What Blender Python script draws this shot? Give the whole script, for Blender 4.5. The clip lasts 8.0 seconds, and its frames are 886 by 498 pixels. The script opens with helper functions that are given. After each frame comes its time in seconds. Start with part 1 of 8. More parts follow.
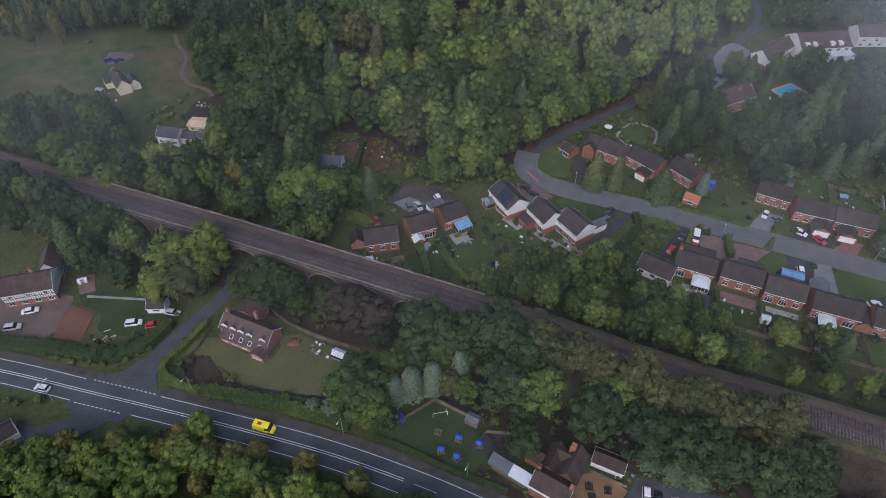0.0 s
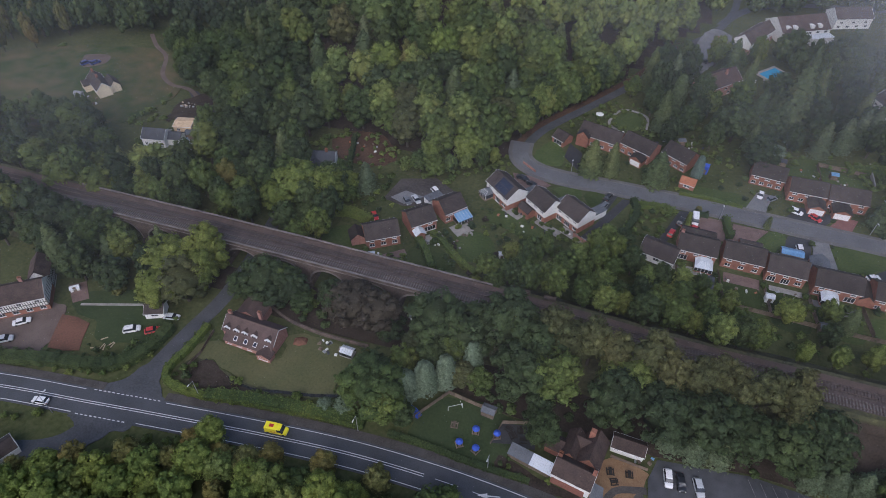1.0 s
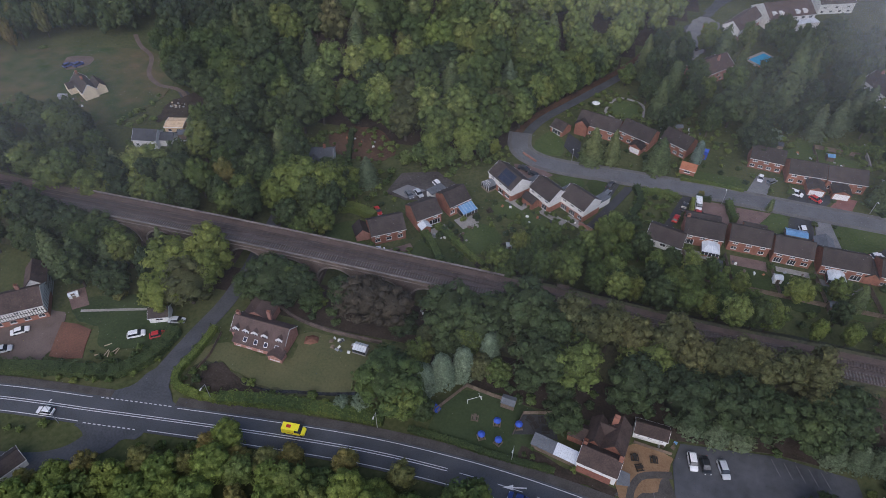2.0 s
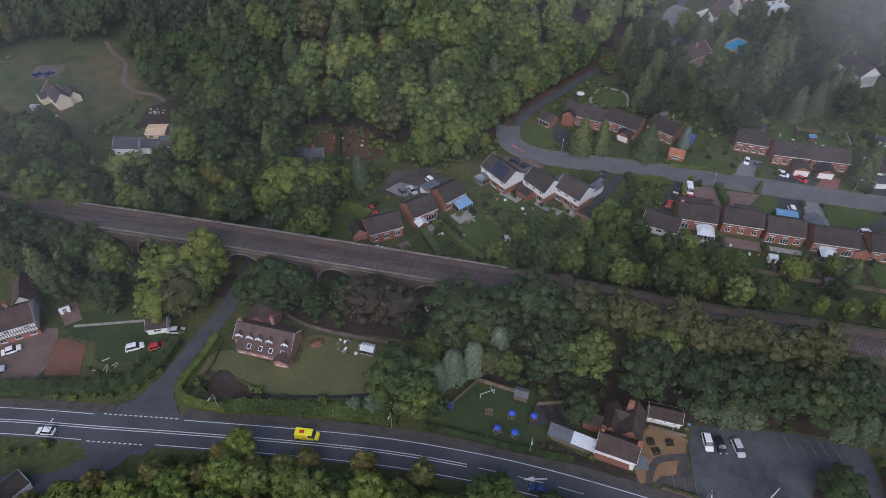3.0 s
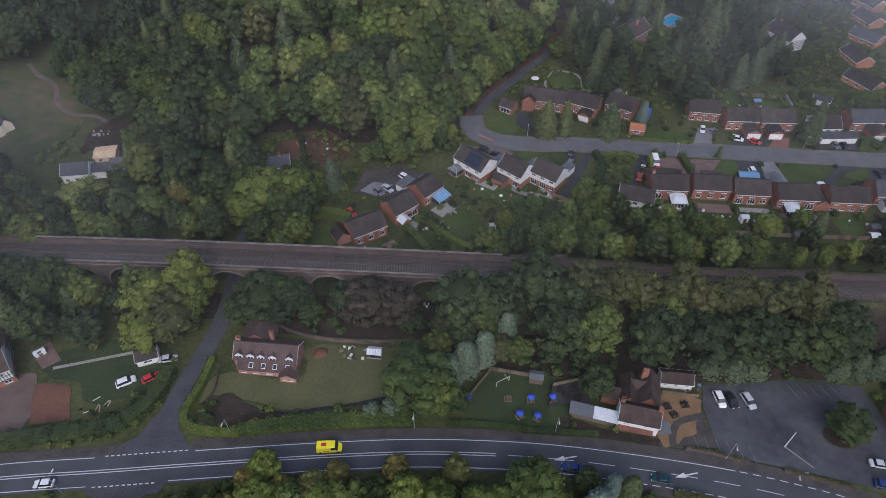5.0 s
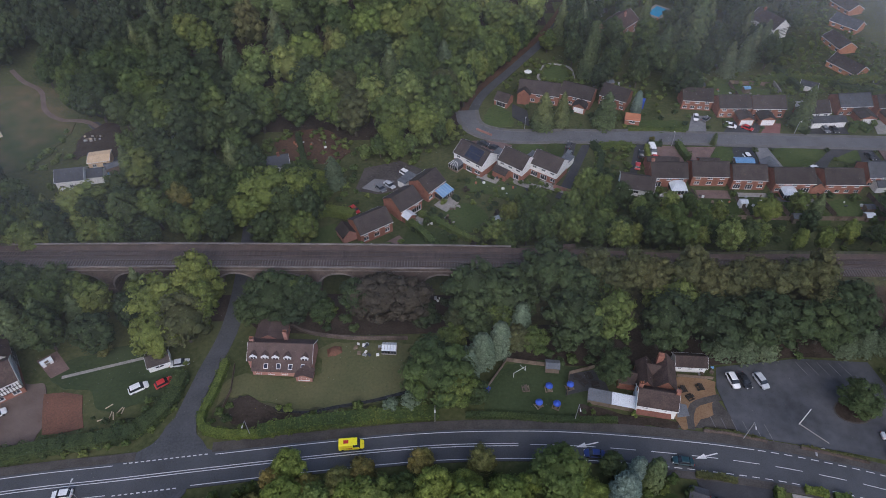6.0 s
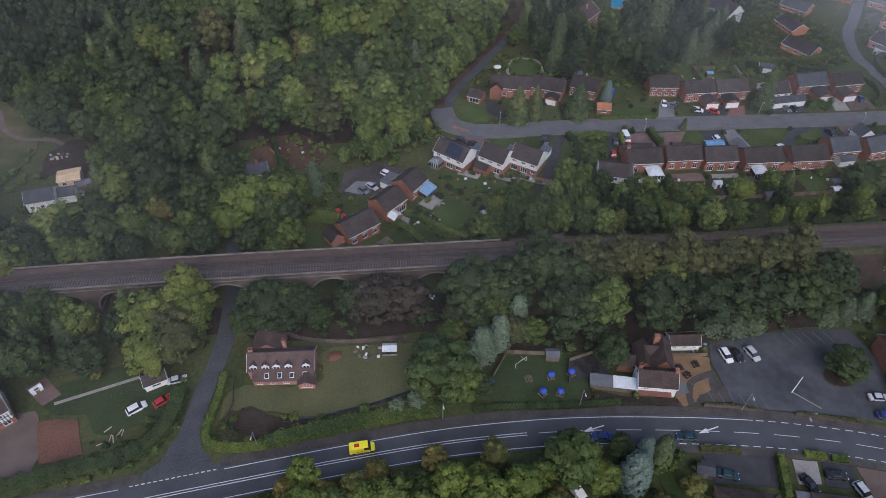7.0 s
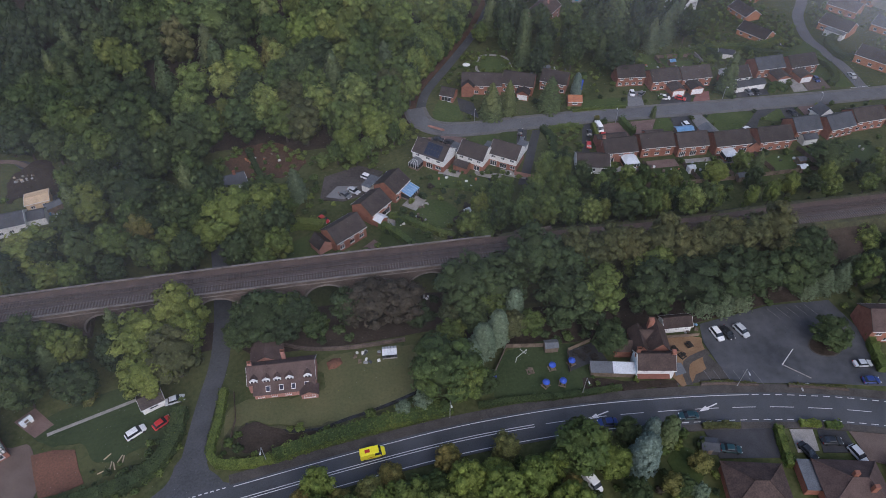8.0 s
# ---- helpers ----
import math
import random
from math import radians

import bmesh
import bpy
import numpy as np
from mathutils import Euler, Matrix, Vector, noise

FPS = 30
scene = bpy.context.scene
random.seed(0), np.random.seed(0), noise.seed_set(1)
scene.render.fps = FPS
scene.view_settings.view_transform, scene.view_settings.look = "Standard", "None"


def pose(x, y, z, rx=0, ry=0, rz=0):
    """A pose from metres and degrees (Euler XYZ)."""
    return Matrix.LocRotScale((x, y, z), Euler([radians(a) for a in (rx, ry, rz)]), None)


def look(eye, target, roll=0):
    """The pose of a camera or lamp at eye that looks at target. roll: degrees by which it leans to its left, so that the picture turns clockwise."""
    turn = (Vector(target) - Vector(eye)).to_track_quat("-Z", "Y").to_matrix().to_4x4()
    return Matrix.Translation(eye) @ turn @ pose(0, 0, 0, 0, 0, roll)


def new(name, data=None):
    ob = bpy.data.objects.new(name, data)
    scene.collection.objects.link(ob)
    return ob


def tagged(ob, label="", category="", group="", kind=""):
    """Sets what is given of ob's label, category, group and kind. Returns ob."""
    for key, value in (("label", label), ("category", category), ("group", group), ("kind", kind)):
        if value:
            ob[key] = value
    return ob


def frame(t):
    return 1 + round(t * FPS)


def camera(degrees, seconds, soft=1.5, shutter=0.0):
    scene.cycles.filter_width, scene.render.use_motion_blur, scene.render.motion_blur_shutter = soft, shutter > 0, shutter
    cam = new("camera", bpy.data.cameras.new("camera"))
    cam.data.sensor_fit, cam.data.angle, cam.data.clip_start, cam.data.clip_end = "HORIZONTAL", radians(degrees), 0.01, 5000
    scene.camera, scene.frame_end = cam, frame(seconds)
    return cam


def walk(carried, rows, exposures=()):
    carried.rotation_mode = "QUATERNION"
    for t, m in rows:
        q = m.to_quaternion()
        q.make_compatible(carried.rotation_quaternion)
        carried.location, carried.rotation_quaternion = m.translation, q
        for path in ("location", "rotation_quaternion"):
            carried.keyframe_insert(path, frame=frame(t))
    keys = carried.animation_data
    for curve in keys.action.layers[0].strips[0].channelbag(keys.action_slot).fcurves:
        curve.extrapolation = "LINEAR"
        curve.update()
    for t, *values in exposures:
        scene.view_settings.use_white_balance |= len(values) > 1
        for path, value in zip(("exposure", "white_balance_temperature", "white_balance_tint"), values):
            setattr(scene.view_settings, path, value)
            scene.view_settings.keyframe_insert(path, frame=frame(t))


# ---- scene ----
cam = camera(70.2, 8.0, soft=0.6)
METRES, EYE, TILT, LEAN, TURN = 66.0, 139.0, -45.0, -0.8, 18.5
ROWS = [
    (0.0, 0.0, 0.0, 0.0, 0.0, 0.0, -0.0),
    (0.5, -0.0604, 0.0183, -0.0154, -1.1, -0.05, 1.12),
    (1.0, -0.1215, 0.0376, -0.0298, -2.21, -0.1, 2.26),
    (1.5, -0.1831, 0.0581, -0.0428, -3.32, -0.17, 3.39),
    (3.0, -0.3665, 0.1082, -0.056, -6.72, -0.57, 6.96),
    (3.5, -0.4249, 0.1175, -0.0486, -9.55, -1.0, 9.71),
    (4.0, -0.4855, 0.1347, -0.0435, -11.87, -1.45, 11.89),
    (4.5, -0.5436, 0.1544, -0.0376, -12.51, -1.62, 12.55),
    (6.0, -0.7215, 0.2032, -0.0276, -15.13, -2.32, 15.03),
    (6.5, -0.7801, 0.214, -0.0155, -16.63, -2.76, 16.44),
    (7.0, -0.8366, 0.2275, -0.0003, -18.97, -3.48, 18.53),
    (7.5, -0.8917, 0.2438, 0.0174, -21.2, -4.22, 20.46),
    (8.0, -0.9441, 0.2644, 0.0412, -23.05, -4.93, 21.97),
]
EXPOSURE = 0.58
walk(cam, [(t, pose(0, 0, EYE, TILT, LEAN, TURN) @ pose(METRES * x, METRES * y, METRES * z, 90 + pitch, roll, yaw)) for t, x, y, z, yaw, pitch, roll in ROWS],
     [(0.0, EXPOSURE, 6100, 17), (8.0, EXPOSURE, 6100, 17)])

# ---- world, sun, exposure ----
world = bpy.data.worlds.new("overcast")
scene.world = world
world.use_nodes = True
_w = world.node_tree
_sky = _w.nodes.new("ShaderNodeTexSky")
_sky.sky_type, _sky.sun_disc = "NISHITA", False
_sky.sun_elevation, _sky.sun_rotation = radians(38), radians(200)
_sky.air_density, _sky.dust_density, _sky.ozone_density = 1.0, 2.0, 1.5
_w.links.new(_sky.outputs[0], _w.nodes["Background"].inputs[0])
_w.nodes["Background"].inputs[1].default_value = 0.1
sun = new("sun", bpy.data.lights.new("sun", "SUN"))
sun.data.energy, sun.data.angle, sun.data.color = 1.15, radians(50), (1.0, 0.97, 0.93)
sun.matrix_world = look((60, -200, 260), (0, 60, 0))


# ---- materials ----
def material(name, a, b, scale=1.0, fine=8.0, rough=0.85, bump=0.3, vary=0.0, metal=0.0, spec=0.3, island=0.0, mix=0.5, distance=0.05):
    """Two tones mixed by a broad and a fine noise; vary: change from object to object; island: from piece to piece."""
    m = bpy.data.materials.new(name)
    m.use_nodes = True
    n, l = m.node_tree.nodes, m.node_tree.links
    p = n["Principled BSDF"]
    p.inputs["Roughness"].default_value, p.inputs["Metallic"].default_value = rough, metal
    p.inputs["Specular IOR Level"].default_value = spec
    co = n.new("ShaderNodeTexCoord")
    big, small = n.new("ShaderNodeTexNoise"), n.new("ShaderNodeTexNoise")
    big.inputs["Scale"].default_value, big.inputs["Detail"].default_value = scale, 4
    small.inputs["Scale"].default_value, small.inputs["Detail"].default_value = fine, 5
    l.new(co.outputs["Object"], big.inputs["Vector"])
    l.new(co.outputs["Object"], small.inputs["Vector"])
    add = n.new("ShaderNodeMixRGB")
    add.inputs[0].default_value = mix
    l.new(big.outputs[0], add.inputs[1])
    l.new(small.outputs[0], add.inputs[2])
    ramp = n.new("ShaderNodeValToRGB")
    ramp.color_ramp.elements[0].position, ramp.color_ramp.elements[0].color = 0.36, (*a, 1)
    ramp.color_ramp.elements[1].position, ramp.color_ramp.elements[1].color = 0.64, (*b, 1)
    l.new(add.outputs[0], ramp.inputs[0])
    out = ramp.outputs[0]
    for amount, node, socket in ((vary, "ShaderNodeObjectInfo", "Random"), (island, "ShaderNodeNewGeometry", "Random Per Island")):
        if amount:
            src, mp, hs = n.new(node), n.new("ShaderNodeMapRange"), n.new("ShaderNodeHueSaturation")
            mp.inputs["To Min"].default_value, mp.inputs["To Max"].default_value = 1 - amount, 1 + amount
            l.new(src.outputs[socket], mp.inputs["Value"])
            l.new(mp.outputs[0], hs.inputs["Value"])
            l.new(out, hs.inputs["Color"])
            out = hs.outputs[0]
    l.new(out, p.inputs["Base Color"])
    if bump:
        bp = n.new("ShaderNodeBump")
        bp.inputs["Strength"].default_value, bp.inputs["Distance"].default_value = bump, distance
        l.new(small.outputs[0], bp.inputs["Height"])
        l.new(bp.outputs[0], p.inputs["Normal"])
    return m


def leaf_material(name, tones, island=0.26):
    """Leaves: tone picked tree by tree, varied spray by spray and in broad patches, with light passing through."""
    m = bpy.data.materials.new(name)
    m.use_nodes = True
    n, l = m.node_tree.nodes, m.node_tree.links
    p = n["Principled BSDF"]
    info, geo = n.new("ShaderNodeObjectInfo"), n.new("ShaderNodeNewGeometry")

    def tex(scale, detail):
        k = n.new("ShaderNodeTexNoise")
        k.inputs["Scale"].default_value, k.inputs["Detail"].default_value = scale, detail
        l.new(geo.outputs["Position"], k.inputs["Vector"])
        return k.outputs[0]

    def span(socket, a, b, lo, hi):
        k = n.new("ShaderNodeMapRange")
        for key, v in (("From Min", a), ("From Max", b), ("To Min", lo), ("To Max", hi)):
            k.inputs[key].default_value = v
        l.new(socket, k.inputs["Value"])
        return k.outputs[0]

    def join(kind, a, b):
        k = n.new("ShaderNodeMath")
        k.operation = kind
        l.new(a, k.inputs[0])
        l.new(b, k.inputs[1])
        return k.outputs[0]
    # tree by tree, with slow drifts of tone across a stand
    pick = join("ADD", span(info.outputs["Random"], 0, 1, 0.08, 0.76), span(tex(0.11, 2), 0.25, 0.75, -0.28, 0.4))
    ramp = n.new("ShaderNodeValToRGB")
    e = ramp.color_ramp.elements
    while len(e) < len(tones):
        e.new(0.5)
    for i, tone in enumerate(tones):
        e[i].position, e[i].color = i / max(1, len(tones) - 1), (*tone, 1)
    l.new(pick, ramp.inputs[0])
    # spray by spray, and the mottling of leaves within a spray
    fine = tex(3.2, 4)
    value = join("MULTIPLY", span(geo.outputs["Random Per Island"], 0, 1, 1 - island, 1 + island), span(fine, 0.3, 0.7, 0.6, 1.4))
    hs = n.new("ShaderNodeHueSaturation")
    l.new(value, hs.inputs["Value"])
    l.new(ramp.outputs[0], hs.inputs["Color"])
    l.new(hs.outputs[0], p.inputs["Base Color"])
    p.inputs["Roughness"].default_value, p.inputs["Specular IOR Level"].default_value = 0.65, 0.2
    bp = n.new("ShaderNodeBump")
    bp.inputs["Strength"].default_value, bp.inputs["Distance"].default_value = 0.7, 0.35
    l.new(fine, bp.inputs["Height"])
    l.new(bp.outputs[0], p.inputs["Normal"])
    tr, mx = n.new("ShaderNodeBsdfTranslucent"), n.new("ShaderNodeMixShader")
    mx.inputs[0].default_value = 0.15
    l.new(hs.outputs[0], tr.inputs["Color"])
    l.new(p.outputs[0], mx.inputs[1])
    l.new(tr.outputs[0], mx.inputs[2])
    l.new(mx.outputs[0], n["Material Output"].inputs["Surface"])
    return m


GRASS = material("grass", (0.044, 0.058, 0.022), (0.096, 0.102, 0.044), 0.07, 0.9, 0.95, 0.6, spec=0.08, distance=0.15)
SCRUB = material("scrub", (0.035, 0.036, 0.02), (0.085, 0.085, 0.04), 0.25, 1.2, 0.95, 0.8, distance=0.3)
LAWN = material("mown_lawn", (0.042, 0.066, 0.021), (0.078, 0.1, 0.036), 0.12, 1.4, 0.95, 0.4, spec=0.08, vary=0.25)
DRYLAWN = material("worn_lawn", (0.078, 0.088, 0.040), (0.122, 0.118, 0.058), 0.09, 1.6, 0.95, 0.4, spec=0.08)
SOIL = material("bare_soil", (0.03, 0.024, 0.019), (0.065, 0.05, 0.04), 0.3, 2.0, 0.95, 0.6, spec=0.1)
LITTER = material("leaf_litter", (0.055, 0.036, 0.026), (0.14, 0.082, 0.055), 0.14, 1.6, 0.95, 0.6, spec=0.1)
REDSOIL = material("red_clay", (0.100, 0.050, 0.034), (0.185, 0.088, 0.058), 0.16, 2.5, 0.95, 0.5)
GRAVEL = material("brown_gravel", (0.095, 0.070, 0.060), (0.160, 0.122, 0.104), 0.2, 6.0, 0.95, 0.5)
SAND = material("tan_gravel", (0.22, 0.15, 0.09), (0.32, 0.235, 0.15), 0.25, 6.0, 0.95, 0.5)
ASPHALT = material("asphalt", (0.050, 0.054, 0.060), (0.080, 0.085, 0.094), 0.12, 5.0, 0.75, 0.25)
OLDASPHALT = material("old_asphalt", (0.050, 0.054, 0.060), (0.086, 0.090, 0.098), 0.2, 2.0, 0.85, 0.3)
DARKDRIVE = material("dark_drive", (0.035, 0.036, 0.04), (0.06, 0.06, 0.065), 0.3, 6.0, 0.8, 0.3)
FOOTWAY = material("footway", (0.046, 0.042, 0.039), (0.090, 0.082, 0.076), 0.3, 4.0, 0.9, 0.3)
PALEASPHALT = material("pale_asphalt", (0.098, 0.100, 0.105), (0.150, 0.152, 0.160), 0.2, 2.4, 0.85, 0.3)
PALEFOOT = material("estate_footway", (0.100, 0.096, 0.094), (0.165, 0.158, 0.152), 0.3, 4.0, 0.9, 0.3)
PAVING = material("block_paving", (0.13, 0.085, 0.075), (0.2, 0.135, 0.12), 0.4, 5.0, 0.9, 0.4)
FLAGS = material("pale_paving", (0.22, 0.21, 0.195), (0.34, 0.32, 0.3), 0.5, 4.0, 0.9, 0.3)
PAINT = material("road_paint", (0.5, 0.5, 0.5), (0.75, 0.75, 0.74), 0.8, 6.0, 0.7, 0.1)
FADED = material("worn_paint", (0.055, 0.056, 0.06), (0.24, 0.24, 0.24), 0.8, 2.0, 0.8, 0.1)
BALLAST = material("ballast", (0.06, 0.045, 0.042), (0.105, 0.08, 0.075), 0.35, 9.0, 0.95, 0.6)
CESS = material("brown_cess", (0.068, 0.048, 0.041), (0.118, 0.082, 0.068), 0.3, 5.0, 0.95, 0.5)
SLEEPER = material("sleeper_concrete", (0.09, 0.08, 0.077), (0.16, 0.143, 0.134), 1.5, 9.0, 0.9, 0.3, vary=0.2)
OLDSLEEPER = material("sleeper_timber", (0.05, 0.038, 0.035), (0.1, 0.08, 0.072), 1.5, 9.0, 0.9, 0.3, vary=0.3)
RAILSTEEL = material("rail_steel", (0.11, 0.075, 0.06), (0.2, 0.16, 0.14), 2.0, 9.0, 0.45, 0.1, metal=0.7)
STONE = material("viaduct_stone", (0.055, 0.043, 0.037), (0.145, 0.11, 0.095), 0.4, 3.0, 0.9, 0.6, vary=0.1)
COPING = material("coping_stone", (0.1, 0.085, 0.078), (0.24, 0.21, 0.195), 0.35, 4.0, 0.9, 0.4)
BRICK = material("red_brick", (0.2, 0.085, 0.06), (0.32, 0.145, 0.1), 0.8, 9.0, 0.9, 0.3, vary=0.15)
PINKBRICK = material("old_red_brick", (0.27, 0.13, 0.105), (0.4, 0.22, 0.18), 0.8, 7.0, 0.9, 0.4, vary=0.1)
ORANGEBRICK = material("orange_brick", (0.36, 0.15, 0.085), (0.5, 0.23, 0.13), 0.8, 8.0, 0.9, 0.3, vary=0.1)
WHITE = material("white_render", (0.62, 0.62, 0.6), (0.78, 0.78, 0.76), 0.5, 4.0, 0.85, 0.15)
CREAM = material("cream_render", (0.72, 0.6, 0.42), (0.84, 0.72, 0.54), 0.5, 4.0, 0.85, 0.15)
UPVC = material("white_frame", (0.7, 0.7, 0.7), (0.8, 0.8, 0.8), 1.0, 5.0, 0.45, 0.05)
TIMBER = material("black_timber", (0.02, 0.018, 0.016), (0.04, 0.035, 0.03), 2.0, 9.0, 0.8, 0.3)
PALEWOOD = material("split_wood", (0.42, 0.33, 0.22), (0.58, 0.48, 0.34), 1.0, 7.0, 0.9, 0.3)
RAWTIMBER = material("raw_timber", (0.50, 0.36, 0.22), (0.66, 0.50, 0.33), 0.8, 5.0, 0.85, 0.2)
FASCIA = material("brown_fascia", (0.05, 0.038, 0.03), (0.085, 0.065, 0.052), 1.0, 6.0, 0.6, 0.1)
FENCE = material("fence_timber", (0.1, 0.075, 0.055), (0.2, 0.155, 0.12), 1.0, 9.0, 0.9, 0.4, vary=0.25)
TILE = material("brown_roof_tile", (0.03, 0.024, 0.023), (0.065, 0.052, 0.048), 0.35, 3.5, 0.85, 0.6, vary=0.25)
REDTILE = material("red_brown_tile", (0.06, 0.04, 0.036), (0.11, 0.076, 0.068), 0.4, 3.5, 0.85, 0.6, vary=0.15)
SLATE = material("grey_slate", (0.04, 0.044, 0.052), (0.078, 0.083, 0.095), 0.4, 4.0, 0.75, 0.5, vary=0.15)
PUBTILE = material("old_brown_tile", (0.035, 0.025, 0.023), (0.085, 0.058, 0.05), 0.5, 3.0, 0.85, 0.6, vary=0.2)
PORCHTILE = material("dull_red_tile", (0.12, 0.05, 0.038), (0.2, 0.085, 0.06), 0.5, 4.0, 0.85, 0.5)
BEERSAND = material("orange_gravel", (0.16, 0.095, 0.05), (0.25, 0.16, 0.09), 0.25, 4.0, 0.95, 0.5)
COURT = material("worn_court", (0.044, 0.038, 0.036), (0.098, 0.085, 0.08), 0.12, 1.5, 0.9, 0.4)
ORANGETILE = material("orange_tile", (0.3, 0.11, 0.06), (0.42, 0.18, 0.1), 0.5, 4.0, 0.85, 0.5)
FELT = material("roof_felt", (0.09, 0.1, 0.115), (0.15, 0.16, 0.175), 0.5, 4.0, 0.9, 0.3)
GLASS = material("window_glass", (0.02, 0.024, 0.03), (0.045, 0.05, 0.06), 0.5, 1.0, 0.08, 0.0, spec=0.6, vary=0.4)
SOLAR = material("solar_glass", (0.015, 0.02, 0.04), (0.03, 0.04, 0.07), 0.6, 2.0, 0.15, 0.0, spec=0.6)
POLYCARB = material("pale_roof_sheet", (0.5, 0.54, 0.58), (0.68, 0.71, 0.74), 0.5, 3.0, 0.35, 0.1)
BLUEGLASS = material("blue_roof_sheet", (0.1, 0.24, 0.42), (0.2, 0.36, 0.56), 0.6, 3.0, 0.3, 0.1)
BARK = material("bark", (0.05, 0.042, 0.033), (0.1, 0.085, 0.07), 1.5, 8.0, 0.95, 0.8)
METAL = material("galvanised_steel", (0.28, 0.29, 0.3), (0.4, 0.41, 0.42), 2.0, 8.0, 0.5, 0.1, metal=0.5)
BLACK = material("black_rubber", (0.012, 0.012, 0.012), (0.025, 0.025, 0.025), 3.0, 9.0, 0.8, 0.1)
WATER = material("pool_water", (0.03, 0.28, 0.5), (0.05, 0.38, 0.62), 0.4, 2.0, 0.08, 0.1, spec=0.5)
STREAM = material("stream_water", (0.015, 0.014, 0.013), (0.05, 0.05, 0.05), 0.8, 3.0, 0.15, 0.3, spec=0.5)
LAMPWHITE = material("lamp_housing", (0.6, 0.6, 0.6), (0.72, 0.72, 0.72), 1.0, 5.0, 0.5, 0.05)
BLUECLOTH = material("blue_canvas", (0.03, 0.07, 0.35), (0.05, 0.11, 0.5), 1.0, 6.0, 0.8, 0.2)
RUST = material("rust_red", (0.3, 0.06, 0.04), (0.42, 0.1, 0.06), 0.7, 4.0, 0.7, 0.2)

LEAF = leaf_material("broad_leaves", [(0.043, 0.069, 0.023), (0.068, 0.102, 0.028), (0.098, 0.132, 0.033), (0.134, 0.154, 0.037)])
LEAFWOOD = leaf_material("fresh_leaves", [(0.075, 0.111, 0.039), (0.118, 0.162, 0.047), (0.160, 0.198, 0.054), (0.212, 0.228, 0.060)])
LEAFDARK = leaf_material("dark_leaves", [(0.032, 0.050, 0.022), (0.047, 0.071, 0.026), (0.070, 0.096, 0.032)])
# brighter leaf copy: sunlight on the nearer trees is put into the tones
LEAFSUN = leaf_material("sunlit_leaves", [(0.100, 0.146, 0.034), (0.132, 0.176, 0.038), (0.168, 0.200, 0.042)])
LEAFBRIGHT = leaf_material("yellow_green_leaves", [(0.092, 0.128, 0.032), (0.126, 0.162, 0.036), (0.160, 0.184, 0.040)])
LEAFAUTUMN = leaf_material("autumn_leaves", [(0.092, 0.104, 0.036), (0.140, 0.134, 0.040), (0.170, 0.126, 0.040)])
LEAFGREY = leaf_material("grey_green_leaves", [(0.120, 0.166, 0.106), (0.156, 0.200, 0.130)])
LEAFFIR = leaf_material("conifer_needles", [(0.06, 0.088, 0.042), (0.09, 0.12, 0.05), (0.135, 0.155, 0.058)])
LEAFPINE = leaf_material("pale_needles", [(0.078, 0.108, 0.060), (0.104, 0.136, 0.076), (0.110, 0.122, 0.052)])
LEAFBLUE = leaf_material("blue_needles", [(0.126, 0.176, 0.150), (0.167, 0.226, 0.187)])
LEAFOLIVE = leaf_material("olive_leaves", [(0.060, 0.072, 0.030), (0.088, 0.094, 0.036), (0.118, 0.112, 0.042)])
LEAFPURPLE = leaf_material("copper_leaves", [(0.040, 0.034, 0.025), (0.060, 0.049, 0.034)])


# ---- mesh builders ----
class Shape:
    """Collects boxes, prisms and sheets for one mesh."""

    def __init__(self):
        self.v, self.f = [], []

    def add(self, verts, faces):
        n = len(self.v)
        self.v += [tuple(p) for p in verts]
        self.f += [tuple(i + n for i in f) for f in faces]
        return self

    def box(self, x0, y0, z0, x1, y1, z1):
        return self.add([(x0, y0, z0), (x1, y0, z0), (x1, y1, z0), (x0, y1, z0), (x0, y0, z1), (x1, y0, z1), (x1, y1, z1), (x0, y1, z1)],
                        [(3, 2, 1, 0), (4, 5, 6, 7), (0, 1, 5, 4), (1, 2, 6, 5), (2, 3, 7, 6), (3, 0, 4, 7)])

    def prism(self, poly, z0, z1):
        n = len(poly)
        return self.add([(x, y, z0) for x, y in poly] + [(x, y, z1) for x, y in poly],
                        [tuple(range(n - 1, -1, -1)), tuple(range(n, 2 * n))] + [(i, (i + 1) % n, n + (i + 1) % n, n + i) for i in range(n)])

    def loft(self, rings, caps=True, closed=True):
        n = len(rings[0])
        fs = []
        for k in range(len(rings) - 1):
            for i in range(n if closed else n - 1):
                j = (i + 1) % n
                fs.append((k * n + i, k * n + j, (k + 1) * n + j, (k + 1) * n + i))
        if caps:
            fs += [tuple(range(n - 1, -1, -1)), tuple(range((len(rings) - 1) * n, len(rings) * n))]
        return self.add([p for r in rings for p in r], fs)

    def tube(self, a, b, r0, r1, sides=8):
        a, b = Vector(a), Vector(b)
        q = (b - a).to_track_quat("Z", "Y")
        ring = [(math.cos(2 * math.pi * i / sides), math.sin(2 * math.pi * i / sides)) for i in range(sides)]
        return self.loft([[a + q @ Vector((c * r0, s * r0, 0)) for c, s in ring], [b + q @ Vector((c * r1, s * r1, 0)) for c, s in ring]])

    def slab(self, a, b, c, d, t):
        """A plate with the upper corners a b c d, t thick."""
        a, b, c, d = map(Vector, (a, b, c, d))
        n = (b - a).cross(d - a).normalized() * t
        return self.loft([[a - n, b - n, c - n, d - n], [a, b, c, d]])

    def mesh(self, name):
        me = bpy.data.meshes.new(name)
        me.from_pydata(self.v, [], self.f)
        me.update()
        return me


